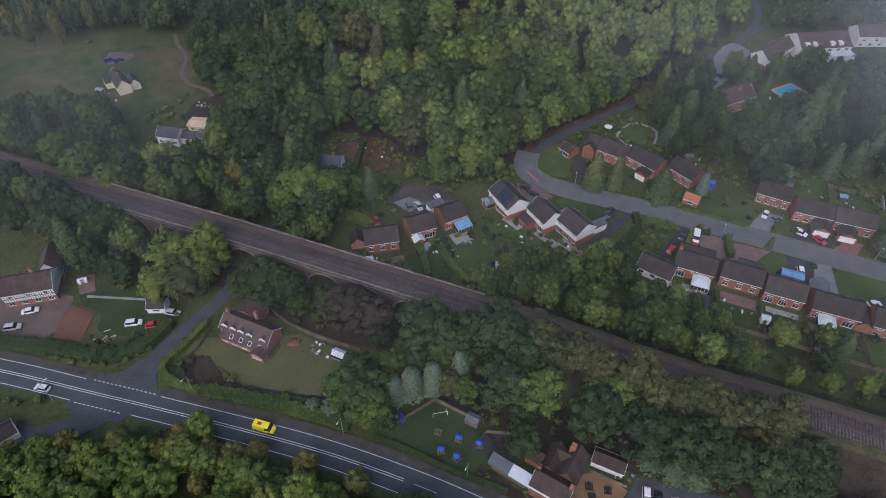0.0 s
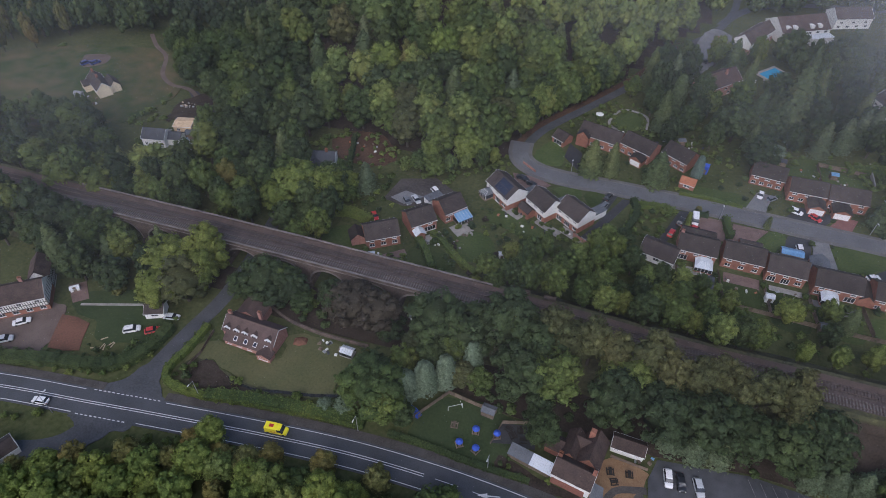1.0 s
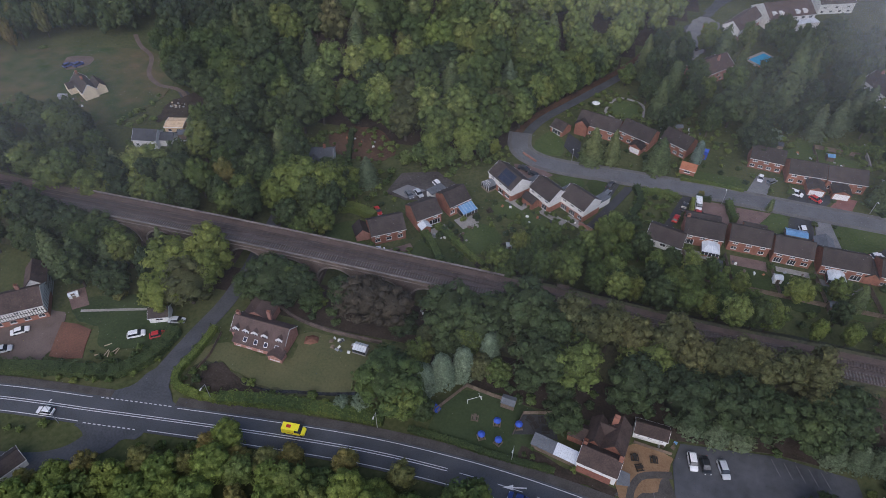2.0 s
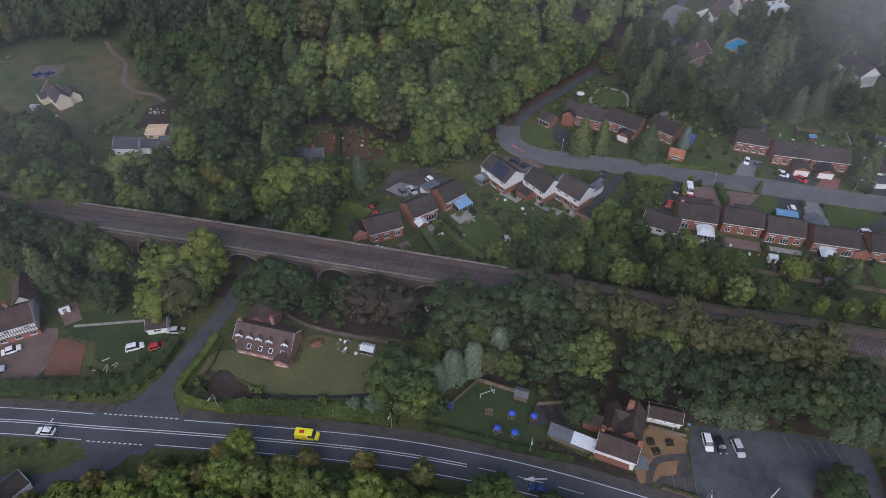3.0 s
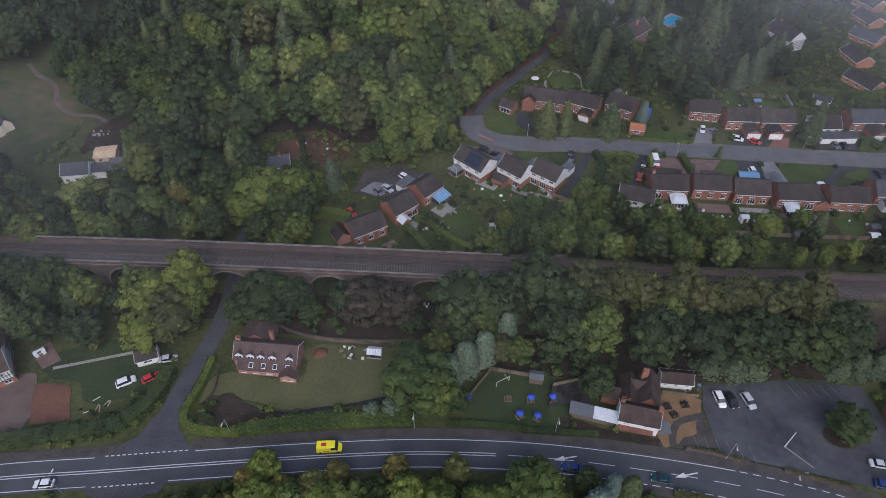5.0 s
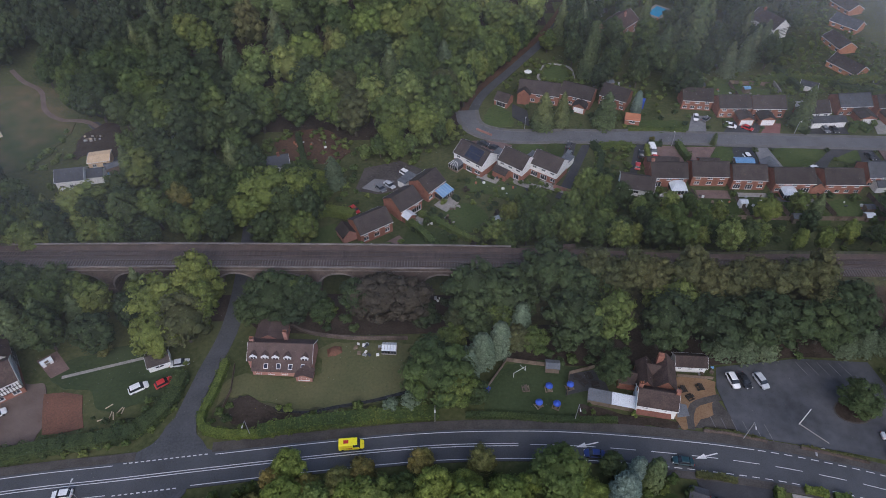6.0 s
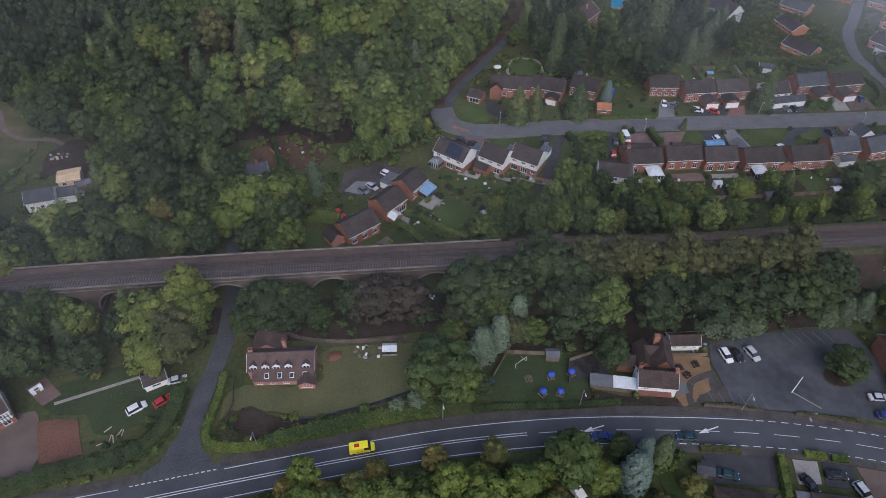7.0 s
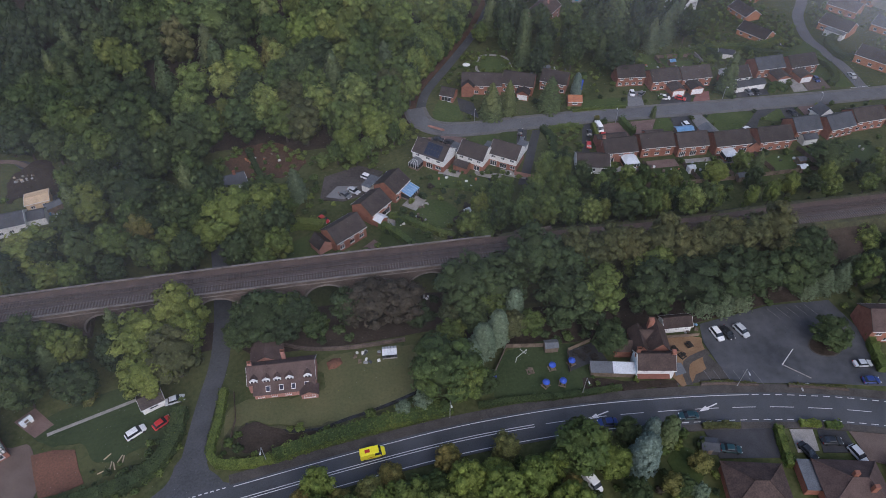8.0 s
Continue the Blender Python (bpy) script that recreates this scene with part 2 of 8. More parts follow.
def part(name, shape, mat, parent=None, label=""):
    me = shape.mesh(name) if isinstance(shape, Shape) else shape
    if mat and not me.materials:
        me.materials.append(mat)
    ob = new(name, me)
    ob.parent = parent
    return tagged(ob, label)


def thing(name, x, y, z=0.0, turn=0.0, label="", category="", group="", kind=""):
    ob = new(name)
    ob.matrix_world = pose(x, y, z, 0, 0, turn)
    return tagged(ob, label, category, group, kind)


def big_mesh(name, verts, quads, normals=None):
    me = bpy.data.meshes.new(name)
    me.vertices.add(len(verts))
    me.vertices.foreach_set("co", np.asarray(verts, np.float32).ravel())
    me.loops.add(quads.size)
    me.loops.foreach_set("vertex_index", quads.astype(np.int32).ravel())
    me.polygons.add(len(quads))
    me.polygons.foreach_set("loop_start", np.arange(0, quads.size, 4, dtype=np.int32))
    me.update(calc_edges=True)
    me.validate()
    if normals is not None:
        me.normals_split_custom_set_from_vertices(normals.tolist())
    return me


def smooth(points, step=3.0):
    """A polyline through the points with rounded corners, as numpy rows."""
    p = np.array(points, float)
    out = []
    for i in range(len(p) - 1):
        a, b, c, d = p[max(i - 1, 0)], p[i], p[i + 1], p[min(i + 2, len(p) - 1)]
        n = max(1, int(np.linalg.norm(c - b) / step))
        for k in range(n):
            t = k / n
            out.append(0.5 * (2 * b + (c - a) * t + (2 * a - 5 * b + 4 * c - d) * t * t + (3 * b - a - 3 * c + d) * t ** 3))
    return np.array(out + [p[-1]])


def sides(line):
    d = np.gradient(line, axis=0)
    d /= np.linalg.norm(d, axis=1)[:, None]
    return np.stack([-d[:, 1], d[:, 0]], 1)


def ribbon(line, left, right, z0, z1, shape=None):
    """A strip along the line, from `left` to `right` metres beside it (left is positive)."""
    s = shape or Shape()
    n = sides(line)
    rings = [[(*(p + q * left), z0), (*(p + q * right), z0), (*(p + q * right), z1), (*(p + q * left), z1)] for p, q in zip(line, n)]
    return s.loft(rings)


def inside(x, y, poly):
    hit = False
    for (x0, y0), (x1, y1) in zip(poly, poly[1:] + poly[:1]):
        if (y0 > y) != (y1 > y) and x < (x1 - x0) * (y - y0) / (y1 - y0) + x0:
            hit = not hit
    return hit


def patch(name, poly, mat, z=0.03, label="", category="", round_off=True):
    if round_off:
        full = smooth(poly[-1:] + poly + poly[:2], 1.2)
        k0, k1 = len(smooth(poly[-1:] + poly[:1], 1.2)) - 1, len(smooth(poly[:2], 1.2)) - 1
        poly = [(p[0] + 1.1 * noise.noise((p[0] * 0.3, p[1] * 0.3, 3.0)), p[1] + 1.1 * noise.noise((p[0] * 0.3, p[1] * 0.3, 8.0))) for p in full[k0:len(full) - 1 - k1]]
    return tagged(part(name, Shape().prism(poly, -0.2, z), mat), label, category, kind="structure")


# ---- ground, roads ----
ROAD = smooth([(-420, 20), (-300, 36), (-200, 46.5), (-150, 51), (-129, 53.2), (-112, 54.5), (-93, 56.1), (-68, 58.0), (-46, 59.1), (-27, 58.8), (-12, 57.7), (4, 55.6), (20, 52.9), (34, 49.7), (51, 44.4), (80, 33), (120, 12), (200, -40)], 3.0)
LANE = smooth([(-102.5, 58.5), (-101.5, 66), (-100.2, 73), (-98.6, 81), (-96.2, 91), (-95.4, 101), (-95.6, 112), (-97, 135)], 2.5)
UPLANE = smooth([(-27.5, 186), (-22, 201), (-7, 222), (9, 245), (20, 265), (30, 285), (41, 301), (48.5, 316), (55, 344), (52, 380), (60, 430)], 2.5)
ROAD2 = smooth([(142.4, 163), (143.6, 170), (146.4, 183), (146.8, 197), (148, 210), (156.4, 228), (169, 243), (204, 288)], 2.5)
ESTATE = smooth([(-28.5, 191), (-27.5, 182), (-22, 176.5), (-12, 174), (8, 173.5), (35, 172), (60, 169.8), (90, 167.3), (130, 164.3), (200, 160), (300, 150)], 2.5)
SIDE = smooth([(-105.5, 53), (-107, 47), (-111, 42), (-120, 38.5), (-140, 36)], 2.0)
RAILWAY = smooth([(-420, 122), (-300, 117.5), (-200, 113.8), (-150, 112), (-110, 110.7), (-64, 108.5), (-12, 105.4), (28, 101.9), (54, 100.9), (80, 99.6), (140, 96), (300, 88), (420, 82)], 2.0)
DECK = 9.2


FOOT = [(-150, 214), (-132, 196), (-116, 186), (-100, 178), (-86, 181), (-66, 172), (-50, 171), (-33, 182), (-27, 200), (-12, 222), (4, 246), (15, 267), (25, 288), (36, 305), (43, 320), (46, 345), (40, 470), (-330, 470), (-240, 330), (-180, 268)]


def hill(x, y):
    """Height of the wooded hill: it rises inside the foot line, at first gently, then flattens towards the top."""
    if y < 168 or y > 600 or not inside(x, y, FOOT):
        return 0.0
    d = 1e9
    for (x0, y0), (x1, y1) in zip(FOOT, FOOT[1:] + FOOT[:1]):
        ex, ey = x1 - x0, y1 - y0
        t = max(0.0, min(1.0, ((x - x0) * ex + (y - y0) * ey) / (ex * ex + ey * ey)))
        d = min(d, math.hypot(x - x0 - ex * t, y - y0 - ey * t))
    d = max(0.0, d - 3.0)
    return 30.0 * (1 - math.exp(-d * d / (d + 5) / 52.0))


def build_ground():
    xs = np.concatenate([[-3000, -1500, -800], np.arange(-420, 421, 6), [800, 1500, 3000]])
    ys = np.concatenate([[-3000, -1500, -600, -200], np.arange(-60, 481, 6), [800, 1500, 3000]])
    v = [(x, y, 0.12 * noise.noise((x * 0.05, y * 0.05, 0)) - 0.13 + hill(x, y)) for y in ys for x in xs]
    w = len(xs)
    f = [(j * w + i, j * w + i + 1, (j + 1) * w + i + 1, (j + 1) * w + i) for j in range(len(ys) - 1) for i in range(w - 1)]
    ob = tagged(part("ground", Shape().add(v, f), GRASS), "rough green grass ground of the valley and its wooded hill", "ground", kind="structure")
    ob.data.materials.append(SOIL)
    for p in ob.data.polygons:
        p.use_smooth = True
        if 160 < p.center.y < 480 and inside(p.center.x, p.center.y, FOOT):
            p.material_index = 1


build_ground()
tagged(part("road", ribbon(ROAD, 3.8, -3.8, -0.2, 0.06), ASPHALT), "dark asphalt main road with white lines", "road", kind="structure")
tagged(part("lane", ribbon(LANE, 2.25, -2.25, -0.2, 0.045), OLDASPHALT), "grey asphalt lane leading under the viaduct", "road", kind="structure")
tagged(part("estate_road", ribbon(ESTATE, 2.9, -2.9, -0.2, 0.05), PALEASPHALT), "grey asphalt residential road with a bend", "road", kind="structure")
tagged(part("uphill_lane", ribbon(UPLANE, 1.7, -1.7, -0.2, 0.035), OLDASPHALT), "narrow grey lane climbing beside the wood", "road", kind="structure")
tagged(part("verge", ribbon(UPLANE[:46], 4.4, 1.9, -0.2, 0.02), LITTER), "brown leaf-strewn verge beside the lane", "verge", kind="structure")
tagged(part("upper_road", ribbon(smooth([(46, 312), (53, 325), (64, 337), (84, 346), (120, 352), (220, 362)], 3), 2.2, -2.2, -0.2, 0.03), OLDASPHALT), "grey asphalt road behind a large white house", "road", kind="structure")
tagged(part("cross_road", ribbon(ROAD2, 2.4, -2.4, -0.2, 0.04), PALEASPHALT), "grey asphalt side road of the far estate", "road", kind="structure")
tagged(part("side_road", ribbon(SIDE, 3.0, -3.0, -0.2, 0.04), OLDASPHALT), "short grey side road meeting the main road", "road", kind="structure")
patch("lane_mouth", [(-111.5, 58.0), (-106.5, 62.5), (-103.5, 69), (-98.3, 69), (-97.6, 64.5), (-93, 59.6), (-102, 57.5)], OLDASPHALT, 0.05, "grey asphalt mouth of the lane", "road")
patch("side_mouth", [(-113.5, 50.8), (-109.5, 47.5), (-108, 43), (-103, 44.5), (-101, 48.5), (-97, 52.0), (-105, 53.5)], OLDASPHALT, 0.05, "grey asphalt mouth of the side road", "road")
north = ROAD[(ROAD[:, 0] > -260) & (ROAD[:, 0] < 150)]
tagged(part("pavement", ribbon(north[north[:, 0] < -109], 5.8, 3.8, -0.2, 0.14), FOOTWAY), "grey-brown footway with kerb beside the road", "pavement", kind="structure")
tagged(part("pavement", ribbon(north[(north[:, 0] > -94) & (north[:, 0] < 150)], 6.0, 3.8, -0.2, 0.14), FOOTWAY), "grey-brown footway with kerb beside the road", "pavement", kind="structure")
tagged(part("pavement", ribbon(north[north[:, 0] > -2], -3.8, -5.4, -0.2, 0.14), FOOTWAY), "grey footway with kerb in front of bungalows", "pavement", kind="structure")
est = ESTATE[ESTATE[:, 1] < 200]
tagged(part("pavement", ribbon(est, 4.3, 2.9, -0.2, 0.12), PALEFOOT), "grey kerbed footway of the estate road", "pavement", kind="structure")
tagged(part("pavement", ribbon(est, -2.9, -4.3, -0.2, 0.12), PALEFOOT), "grey kerbed footway of the estate road", "pavement", kind="structure")


def marking(line, x0, x1, off, width, dash=0.0, gap=0.0, z=0.066):
    """Painted lines beside the centre of a road, whole or dashed."""
    s = Shape()
    fine = smooth(line, 0.6)
    keep = fine[(fine[:, 0] >= x0) & (fine[:, 0] <= x1)]
    if not dash:
        return ribbon(keep, off + width / 2, off - width / 2, z - 0.003, z, s)
    run = np.concatenate([[0], np.cumsum(np.linalg.norm(np.diff(keep, axis=0), axis=1))])
    a = 0.0
    while a < run[-1] - dash:
        t = np.linspace(a, a + dash, 3)
        ribbon(np.stack([np.interp(t, run, keep[:, 0]), np.interp(t, run, keep[:, 1])], 1), off + width / 2, off - width / 2, z - 0.003, z, s)
        a += dash + gap
    return s


def paint(shape, label):
    tagged(part("road_marking", shape, PAINT), label, "road marking", kind="structure")


paint(marking(ROAD, -250, -113, 3.22, 0.16), "white painted edge line on asphalt")
paint(marking(ROAD, -92.5, 24, 3.22, 0.16), "white painted edge line on asphalt")
paint(marking(ROAD, 24, 100, 3.22, 0.16, 1.6, 1.1), "white dashed edge line on asphalt")
paint(marking(ROAD, -250, -113, -3.22, 0.16), "white painted edge line on asphalt")
paint(marking(ROAD, -97, 3, -3.22, 0.16), "white painted edge line on asphalt")
paint(marking(ROAD, 3, 100, -3.22, 0.16, 1.6, 1.1), "white dashed edge line on asphalt")
paint(marking(ROAD, -250, -27, 0.28, 0.17), "double white centre line on asphalt")
paint(marking(ROAD, -250, -27, -0.28, 0.17), "double white centre line on asphalt")
paint(marking(ROAD, -25, 140, 0.0, 0.14, 5.5, 3.2), "white dashed centre line on asphalt")
paint(marking(ROAD, -111.5, -93.5, 3.45, 0.22, 0.7, 0.5), "white dashed give-way line at a junction")
paint(marking(ROAD, -112.5, -98, -3.45, 0.25, 0.7, 0.5), "white dashed give-way line at a junction")


# ---- railway and viaduct ----
def along(line, x):
    return np.array([x, np.interp(x, line[:, 0], line[:, 1])])


def build_viaduct():
    via = thing("viaduct", -95, 0, 0, 0, "dark stone railway viaduct with round arches and pale coping", "viaduct")
    via.matrix_world = Matrix()
    half, pitch, span = 4.4, 13.4, 11.0
    crowns = [-41.7 - pitch * k for k in range(-1, 9)]
    for c in crowns:
        prof = []
        for k in range(13):
            a = math.pi * k / 12
            prof.append((-math.cos(a) * span / 2, 1.4 + 5.9 * math.sin(a) ** 0.9))
        pts = [along(RAILWAY, c + dx) for dx, _ in prof]
        top = DECK - 0.5
        s = Shape()
        for sgn in (-1, 1):
            vs, fs = [], []
            for (dx, z), p in zip(prof, pts):
                vs += [(p[0], p[1] + sgn * half, z), (p[0], p[1] + sgn * half, top)]
            n = len(prof)
            l0, r0 = along(RAILWAY, c - pitch / 2), along(RAILWAY, c + pitch / 2)
            vs += [(l0[0], l0[1] + sgn * half, 1.4), (l0[0], l0[1] + sgn * half, top), (r0[0], r0[1] + sgn * half, 1.4), (r0[0], r0[1] + sgn * half, top)]
            fs = [(2 * k, 2 * k + 2, 2 * k + 3, 2 * k + 1) for k in range(n - 1)]
            fs += [(2 * n, 0, 1, 2 * n + 1), (2 * n - 2, 2 * n + 2, 2 * n + 3, 2 * n - 1)]
            s.add(vs, fs)
        soffit = [[(p[0], p[1] - half, z), (p[0], p[1] + half, z)] for (dx, z), p in zip(prof, pts)]
        s.loft(soffit, caps=False, closed=False)
        bay = part("arch_bay", s, STONE, via)
        # the ring of stones round the arch, standing proud of the face
        ring = Shape()
        for k in range(12):
            (d0, z0), (d1, z1) = prof[k], prof[k + 1]
            p0, p1 = along(RAILWAY, c + d0), along(RAILWAY, c + d1)
            q = 1.09
            e0, e1 = along(RAILWAY, c + d0 * q), along(RAILWAY, c + d1 * q)
            h0, h1 = 1.4 + (z0 - 1.4) * q, 1.4 + (z1 - 1.4) * q
            y0 = half + 0.06
            ring.add([(p0[0], p0[1] - half, z0), (p1[0], p1[1] - half, z1), (e1[0], e1[1] - half, h1), (e0[0], e0[1] - half, h0),
                      (p0[0], p0[1] - y0, z0), (p1[0], p1[1] - y0, z1), (e1[0], e1[1] - y0, h1), (e0[0], e0[1] - y0, h0)],
                     [(4, 5, 6, 7), (0, 1, 5, 4), (2, 3, 7, 6), (1, 2, 6, 5), (3, 0, 4, 7)])
        part("arch_ring", ring, COPING, bay, "pale weathered arch stones")
        # pier to the west of this bay
        x = c - pitch / 2
        p = along(RAILWAY, x)
        w = pitch / 2 - span / 2
        part("pier", Shape().loft([[(x - w * k, p[1] - half - e, z), (x + w * k, p[1] - half - e, z), (x + w * k, p[1] + half + e, z), (x - w * k, p[1] + half + e, z)]
                                   for k, e, z in ((1.45, 0.5, -1.0), (1.2, 0.25, 1.1), (1.25, 0.3, 1.25), (1.25, 0.3, 1.5), (1.0, 0.02, 1.62))]), STONE, via)
    a, b = crowns[-1] - pitch / 2, crowns[0] + pitch / 2
    run = RAILWAY[(RAILWAY[:, 0] >= a) & (RAILWAY[:, 0] <= b)]
    part("string_course", ribbon(run, 4.55, -4.55, DECK - 0.62, DECK - 0.4), COPING, via)
    part("deck", ribbon(run, 4.3, -4.3, DECK - 0.4, DECK - 0.1), STONE, via)
    for s0, s1 in ((4.42, 4.02), (-4.02, -4.42)):
        wall = part("parapet", ribbon(run, s0, s1, DECK - 0.4, DECK + 0.45), STONE, via)
        part("coping", ribbon(run, s0 + 0.06, s1 - 0.06, DECK + 0.45, DECK + 0.6), COPING, wall, "pale stone coping")
    # refuge at the east end of the north parapet
    for x in (-14.5, -7.5):
        p = along(RAILWAY, x)
        part("refuge", Shape().box(x - 1.6, p[1] + 4.4, 0, x + 1.6, p[1] + 5.4, DECK + 0.7), STONE, via)
    return a, b


VIA0, VIA1 = build_viaduct()


def embankment(x0, x1):
    line = RAILWAY[(RAILWAY[:, 0] >= x0) & (RAILWAY[:, 0] <= x1)]
    n = sides(line)
    rings = []
    for i, (p, q) in enumerate(zip(line, n)):
        j = [0.5 * noise.noise((p[0] * 0.1, k, 0)) for k in range(6)]
        rings.append([(*(p + q * o), z) for o, z in ((15 + j[0], -0.4), (10 + j[1], 3.6), (5.2, DECK - 0.1), (-5.2, DECK - 0.1), (-10 + j[2], 3.6), (-15 + j[3], -0.4))])
    tagged(part("embankment", Shape().loft(rings), SCRUB), "grassy railway embankment joining the viaduct", "embankment", kind="structure")


embankment(VIA1 - 0.5, 420)
embankment(-420, VIA0 + 0.5)
tagged(part("ballast_bed", ribbon(RAILWAY, 3.95, -3.95, DECK - 0.15, DECK + 0.05), BALLAST), "dark brown railway ballast", "ballast", kind="structure")
tagged(part("cess", ribbon(RAILWAY, 3.98, 2.15, DECK - 0.1, DECK + 0.12), CESS), "bare reddish-brown strip beside the tracks", "ballast", kind="structure")


def build_track(offset, label, SLEEPER):
    tr = thing("railway_track", 0, 0, 0, 0, label, "railway track", "parallel tracks")
    for side in (-0.75, 0.75):
        part("rail", ribbon(RAILWAY, offset + side + 0.05, offset + side - 0.05, DECK + 0.2, DECK + 0.33), RAILSTEEL, tr)
    me = Shape().box(-0.14, -1.3, 0, 0.14, 1.3, 0.17).mesh("sleeper")
    me.materials.append(SLEEPER)
    rest = Shape()
    x = -260.0
    while x < 200:
        p = along(RAILWAY, x)
        d = along(RAILWAY, x + 0.5) - along(RAILWAY, x - 0.5)
        q = np.array([-d[1], d[0]]) / np.linalg.norm(d)
        c = p + q * offset
        if -104 < x < -8:
            ob = new("sleeper", me)
            ob.parent = tr
            ob.matrix_local = pose(c[0], c[1], DECK + 0.04, 0, 0, math.degrees(math.atan2(d[1], d[0])))
        else:
            u = d / np.linalg.norm(d)
            cs = [(*(c + u * a + q * b), DECK + h) for h in (0.04, 0.21) for a, b in ((-0.14, -1.3), (0.14, -1.3), (0.14, 1.3), (-0.14, 1.3))]
            rest.add(cs, [(4, 5, 6, 7), (0, 1, 5, 4), (1, 2, 6, 5), (2, 3, 7, 6), (3, 0, 4, 7)])
        x += 0.72
    tagged(part("sleeper_row", rest, SLEEPER, tr), kind="stuff")


build_track(-2.55, "rusty steel railway track on concrete sleepers beside the parapet", SLEEPER)
build_track(0.85, "rusty steel railway track on concrete sleepers in dark ballast", OLDSLEEPER)


give_way = Shape()
for i in range(9):
    give_way.prism([(138.6 + i * 0.95, 168.6 - i * 0.05), (139.2 + i * 0.95, 168.57 - i * 0.05), (139.2 + i * 0.95, 168.8 - i * 0.05), (138.6 + i * 0.95, 168.83 - i * 0.05)], 0.05, 0.075)
paint(give_way, "white dashed give-way line at a side road")


# ---- trees ----
def cards(centres, normals, sizes, rng):
    """Small leaf sprays: one bent card at each centre."""
    n = len(centres)
    r = rng.normal(size=(n, 3))
    t = np.cross(normals, r)
    t /= np.linalg.norm(t, axis=1)[:, None] + 1e-9
    b = np.cross(normals, t)
    s = sizes[:, None]
    w = rng.uniform(0.6, 1.0, (n, 1))
    v = np.stack([centres - t * s, centres - b * s * w + normals * s * 0.2, centres + t * s, centres + b * s * w + normals * s * 0.2], 1).reshape(-1, 3)
    return v, np.arange(n * 4).reshape(-1, 4)


def crown_cloud(kind, leaves, seed):
    """Leaf sprays of a tree of unit height and unit width, their facing, shading normals and sizes, and the lobes of its inner mass."""
    rng = np.random.default_rng(seed)
    core = []
    if kind in ("cone", "column"):
        # drooping boughs in tiers (cone), or upright plumes (column)
        power = 0.62 if kind == "cone" else 0.3
        tiers, boughs = (11, 7) if kind == "cone" else (8, 6)
        z = 1 - rng.uniform(0, 1, leaves) ** (0.6 if kind == "cone" else 0.85) * 0.94
        full = (1 - z) ** power
        a = rng.uniform(0, 2 * np.pi, leaves)
        level = np.floor(z * tiers)
        lump = 0.8 + 0.24 * np.abs(np.sin(a * boughs / 2 + level * 1.9 + seed))
        tier = 0.74 + 0.34 * (1 - np.mod(z * tiers, 1.0))
        rad = 0.5 * full * lump * rng.uniform(0.84, 1.04, leaves) * (tier if kind == "cone" else 0.86 + 0.2 * tier)
        pos = np.stack([np.cos(a) * rad, np.sin(a) * rad, z - 0.05 * rad], 1)
        out = np.stack([np.cos(a), np.sin(a), 0.35 + 0.9 * np.mod(z * tiers, 1.0)], 1)
        for z in np.linspace(0.08, 0.94, 12):
            core.append((np.array([0, 0, z]), 0.5 * (1 - z) ** power * 0.76, 0.07))
    else:
        # a dome of many billows: lobes of several sizes over a main mass, sprays over each lobe
        lobes, rise, spread = {"round": (58, 0.42, 0.37), "tall": (52, 0.45, 0.31), "far": (34, 0.42, 0.36), "bush": (9, 0.34, 0.32)}[kind]
        lc, size = [np.array([0, 0, 0.52])], [0.35]
        for i in range(lobes):
            a = i * 2.4 + rng.uniform(-0.5, 0.5)
            e = 0.99 - 1.72 * (i + rng.uniform(0, 1)) / lobes
            f = math.sqrt(max(0.0, 1 - e * e)) ** 0.8 * rng.uniform(0.78, 1.12)
            lc.append(np.array([math.cos(a) * spread * f, math.sin(a) * spread * f, 0.52 + e * (rise - 0.06) * rng.uniform(0.78, 1.14)]))
            size.append(rng.uniform(0.055, 0.125) * {"bush": 1.9, "far": 1.35}.get(kind, 1))
        lc, size = np.array(lc), np.array(size)
        k = leaves * 4
        pick = rng.choice(lobes, k, p=size[1:] ** 2 / np.sum(size[1:] ** 2)) + 1
        d = rng.normal(size=(k, 3))
        d[:, 2] = np.abs(d[:, 2]) * 0.8 + 0.2 * d[:, 2]
        d /= np.linalg.norm(d, axis=1)[:, None]
        flat = np.array([1, 1, 0.8])
        pos = lc[pick] + d * size[pick][:, None] * flat * rng.uniform(0.9, 1.2, (k, 1))
        keep = pos[:, 2] > 0.08
        for i in range(lobes + 1):
            keep &= np.linalg.norm((pos - lc[i]) / (size[i] * flat), axis=1) > 0.86
        whole = (pos - np.array([0, 0, 0.38])) * 2.0
        pos, out = pos[keep][:leaves], (d + whole)[keep][:leaves]
        wide = 0.5 / np.percentile(np.hypot(pos[:, 0], pos[:, 1]), 97)
        pos[:, :2] *= wide
        lc[:, :2] *= wide
        core = [(p, s * 0.95 * wide, s * (1.05 if i == 0 else 0.76)) for i, (p, s) in enumerate(zip(lc, size)) if i == 0 or s > (0.09 if kind != "bush" else 0)]
    out /= np.linalg.norm(out, axis=1)[:, None]
    face = out + rng.normal(0, 0.36, pos.shape)
    face /= np.linalg.norm(face, axis=1)[:, None]
    shade = out * 0.7 + face * 0.4
    shade /= np.linalg.norm(shade, axis=1)[:, None]
    return pos, face, shade, rng.uniform(0.011, 0.026, len(pos)) * (1.4 if kind in ("cone", "column") else 1.0), core


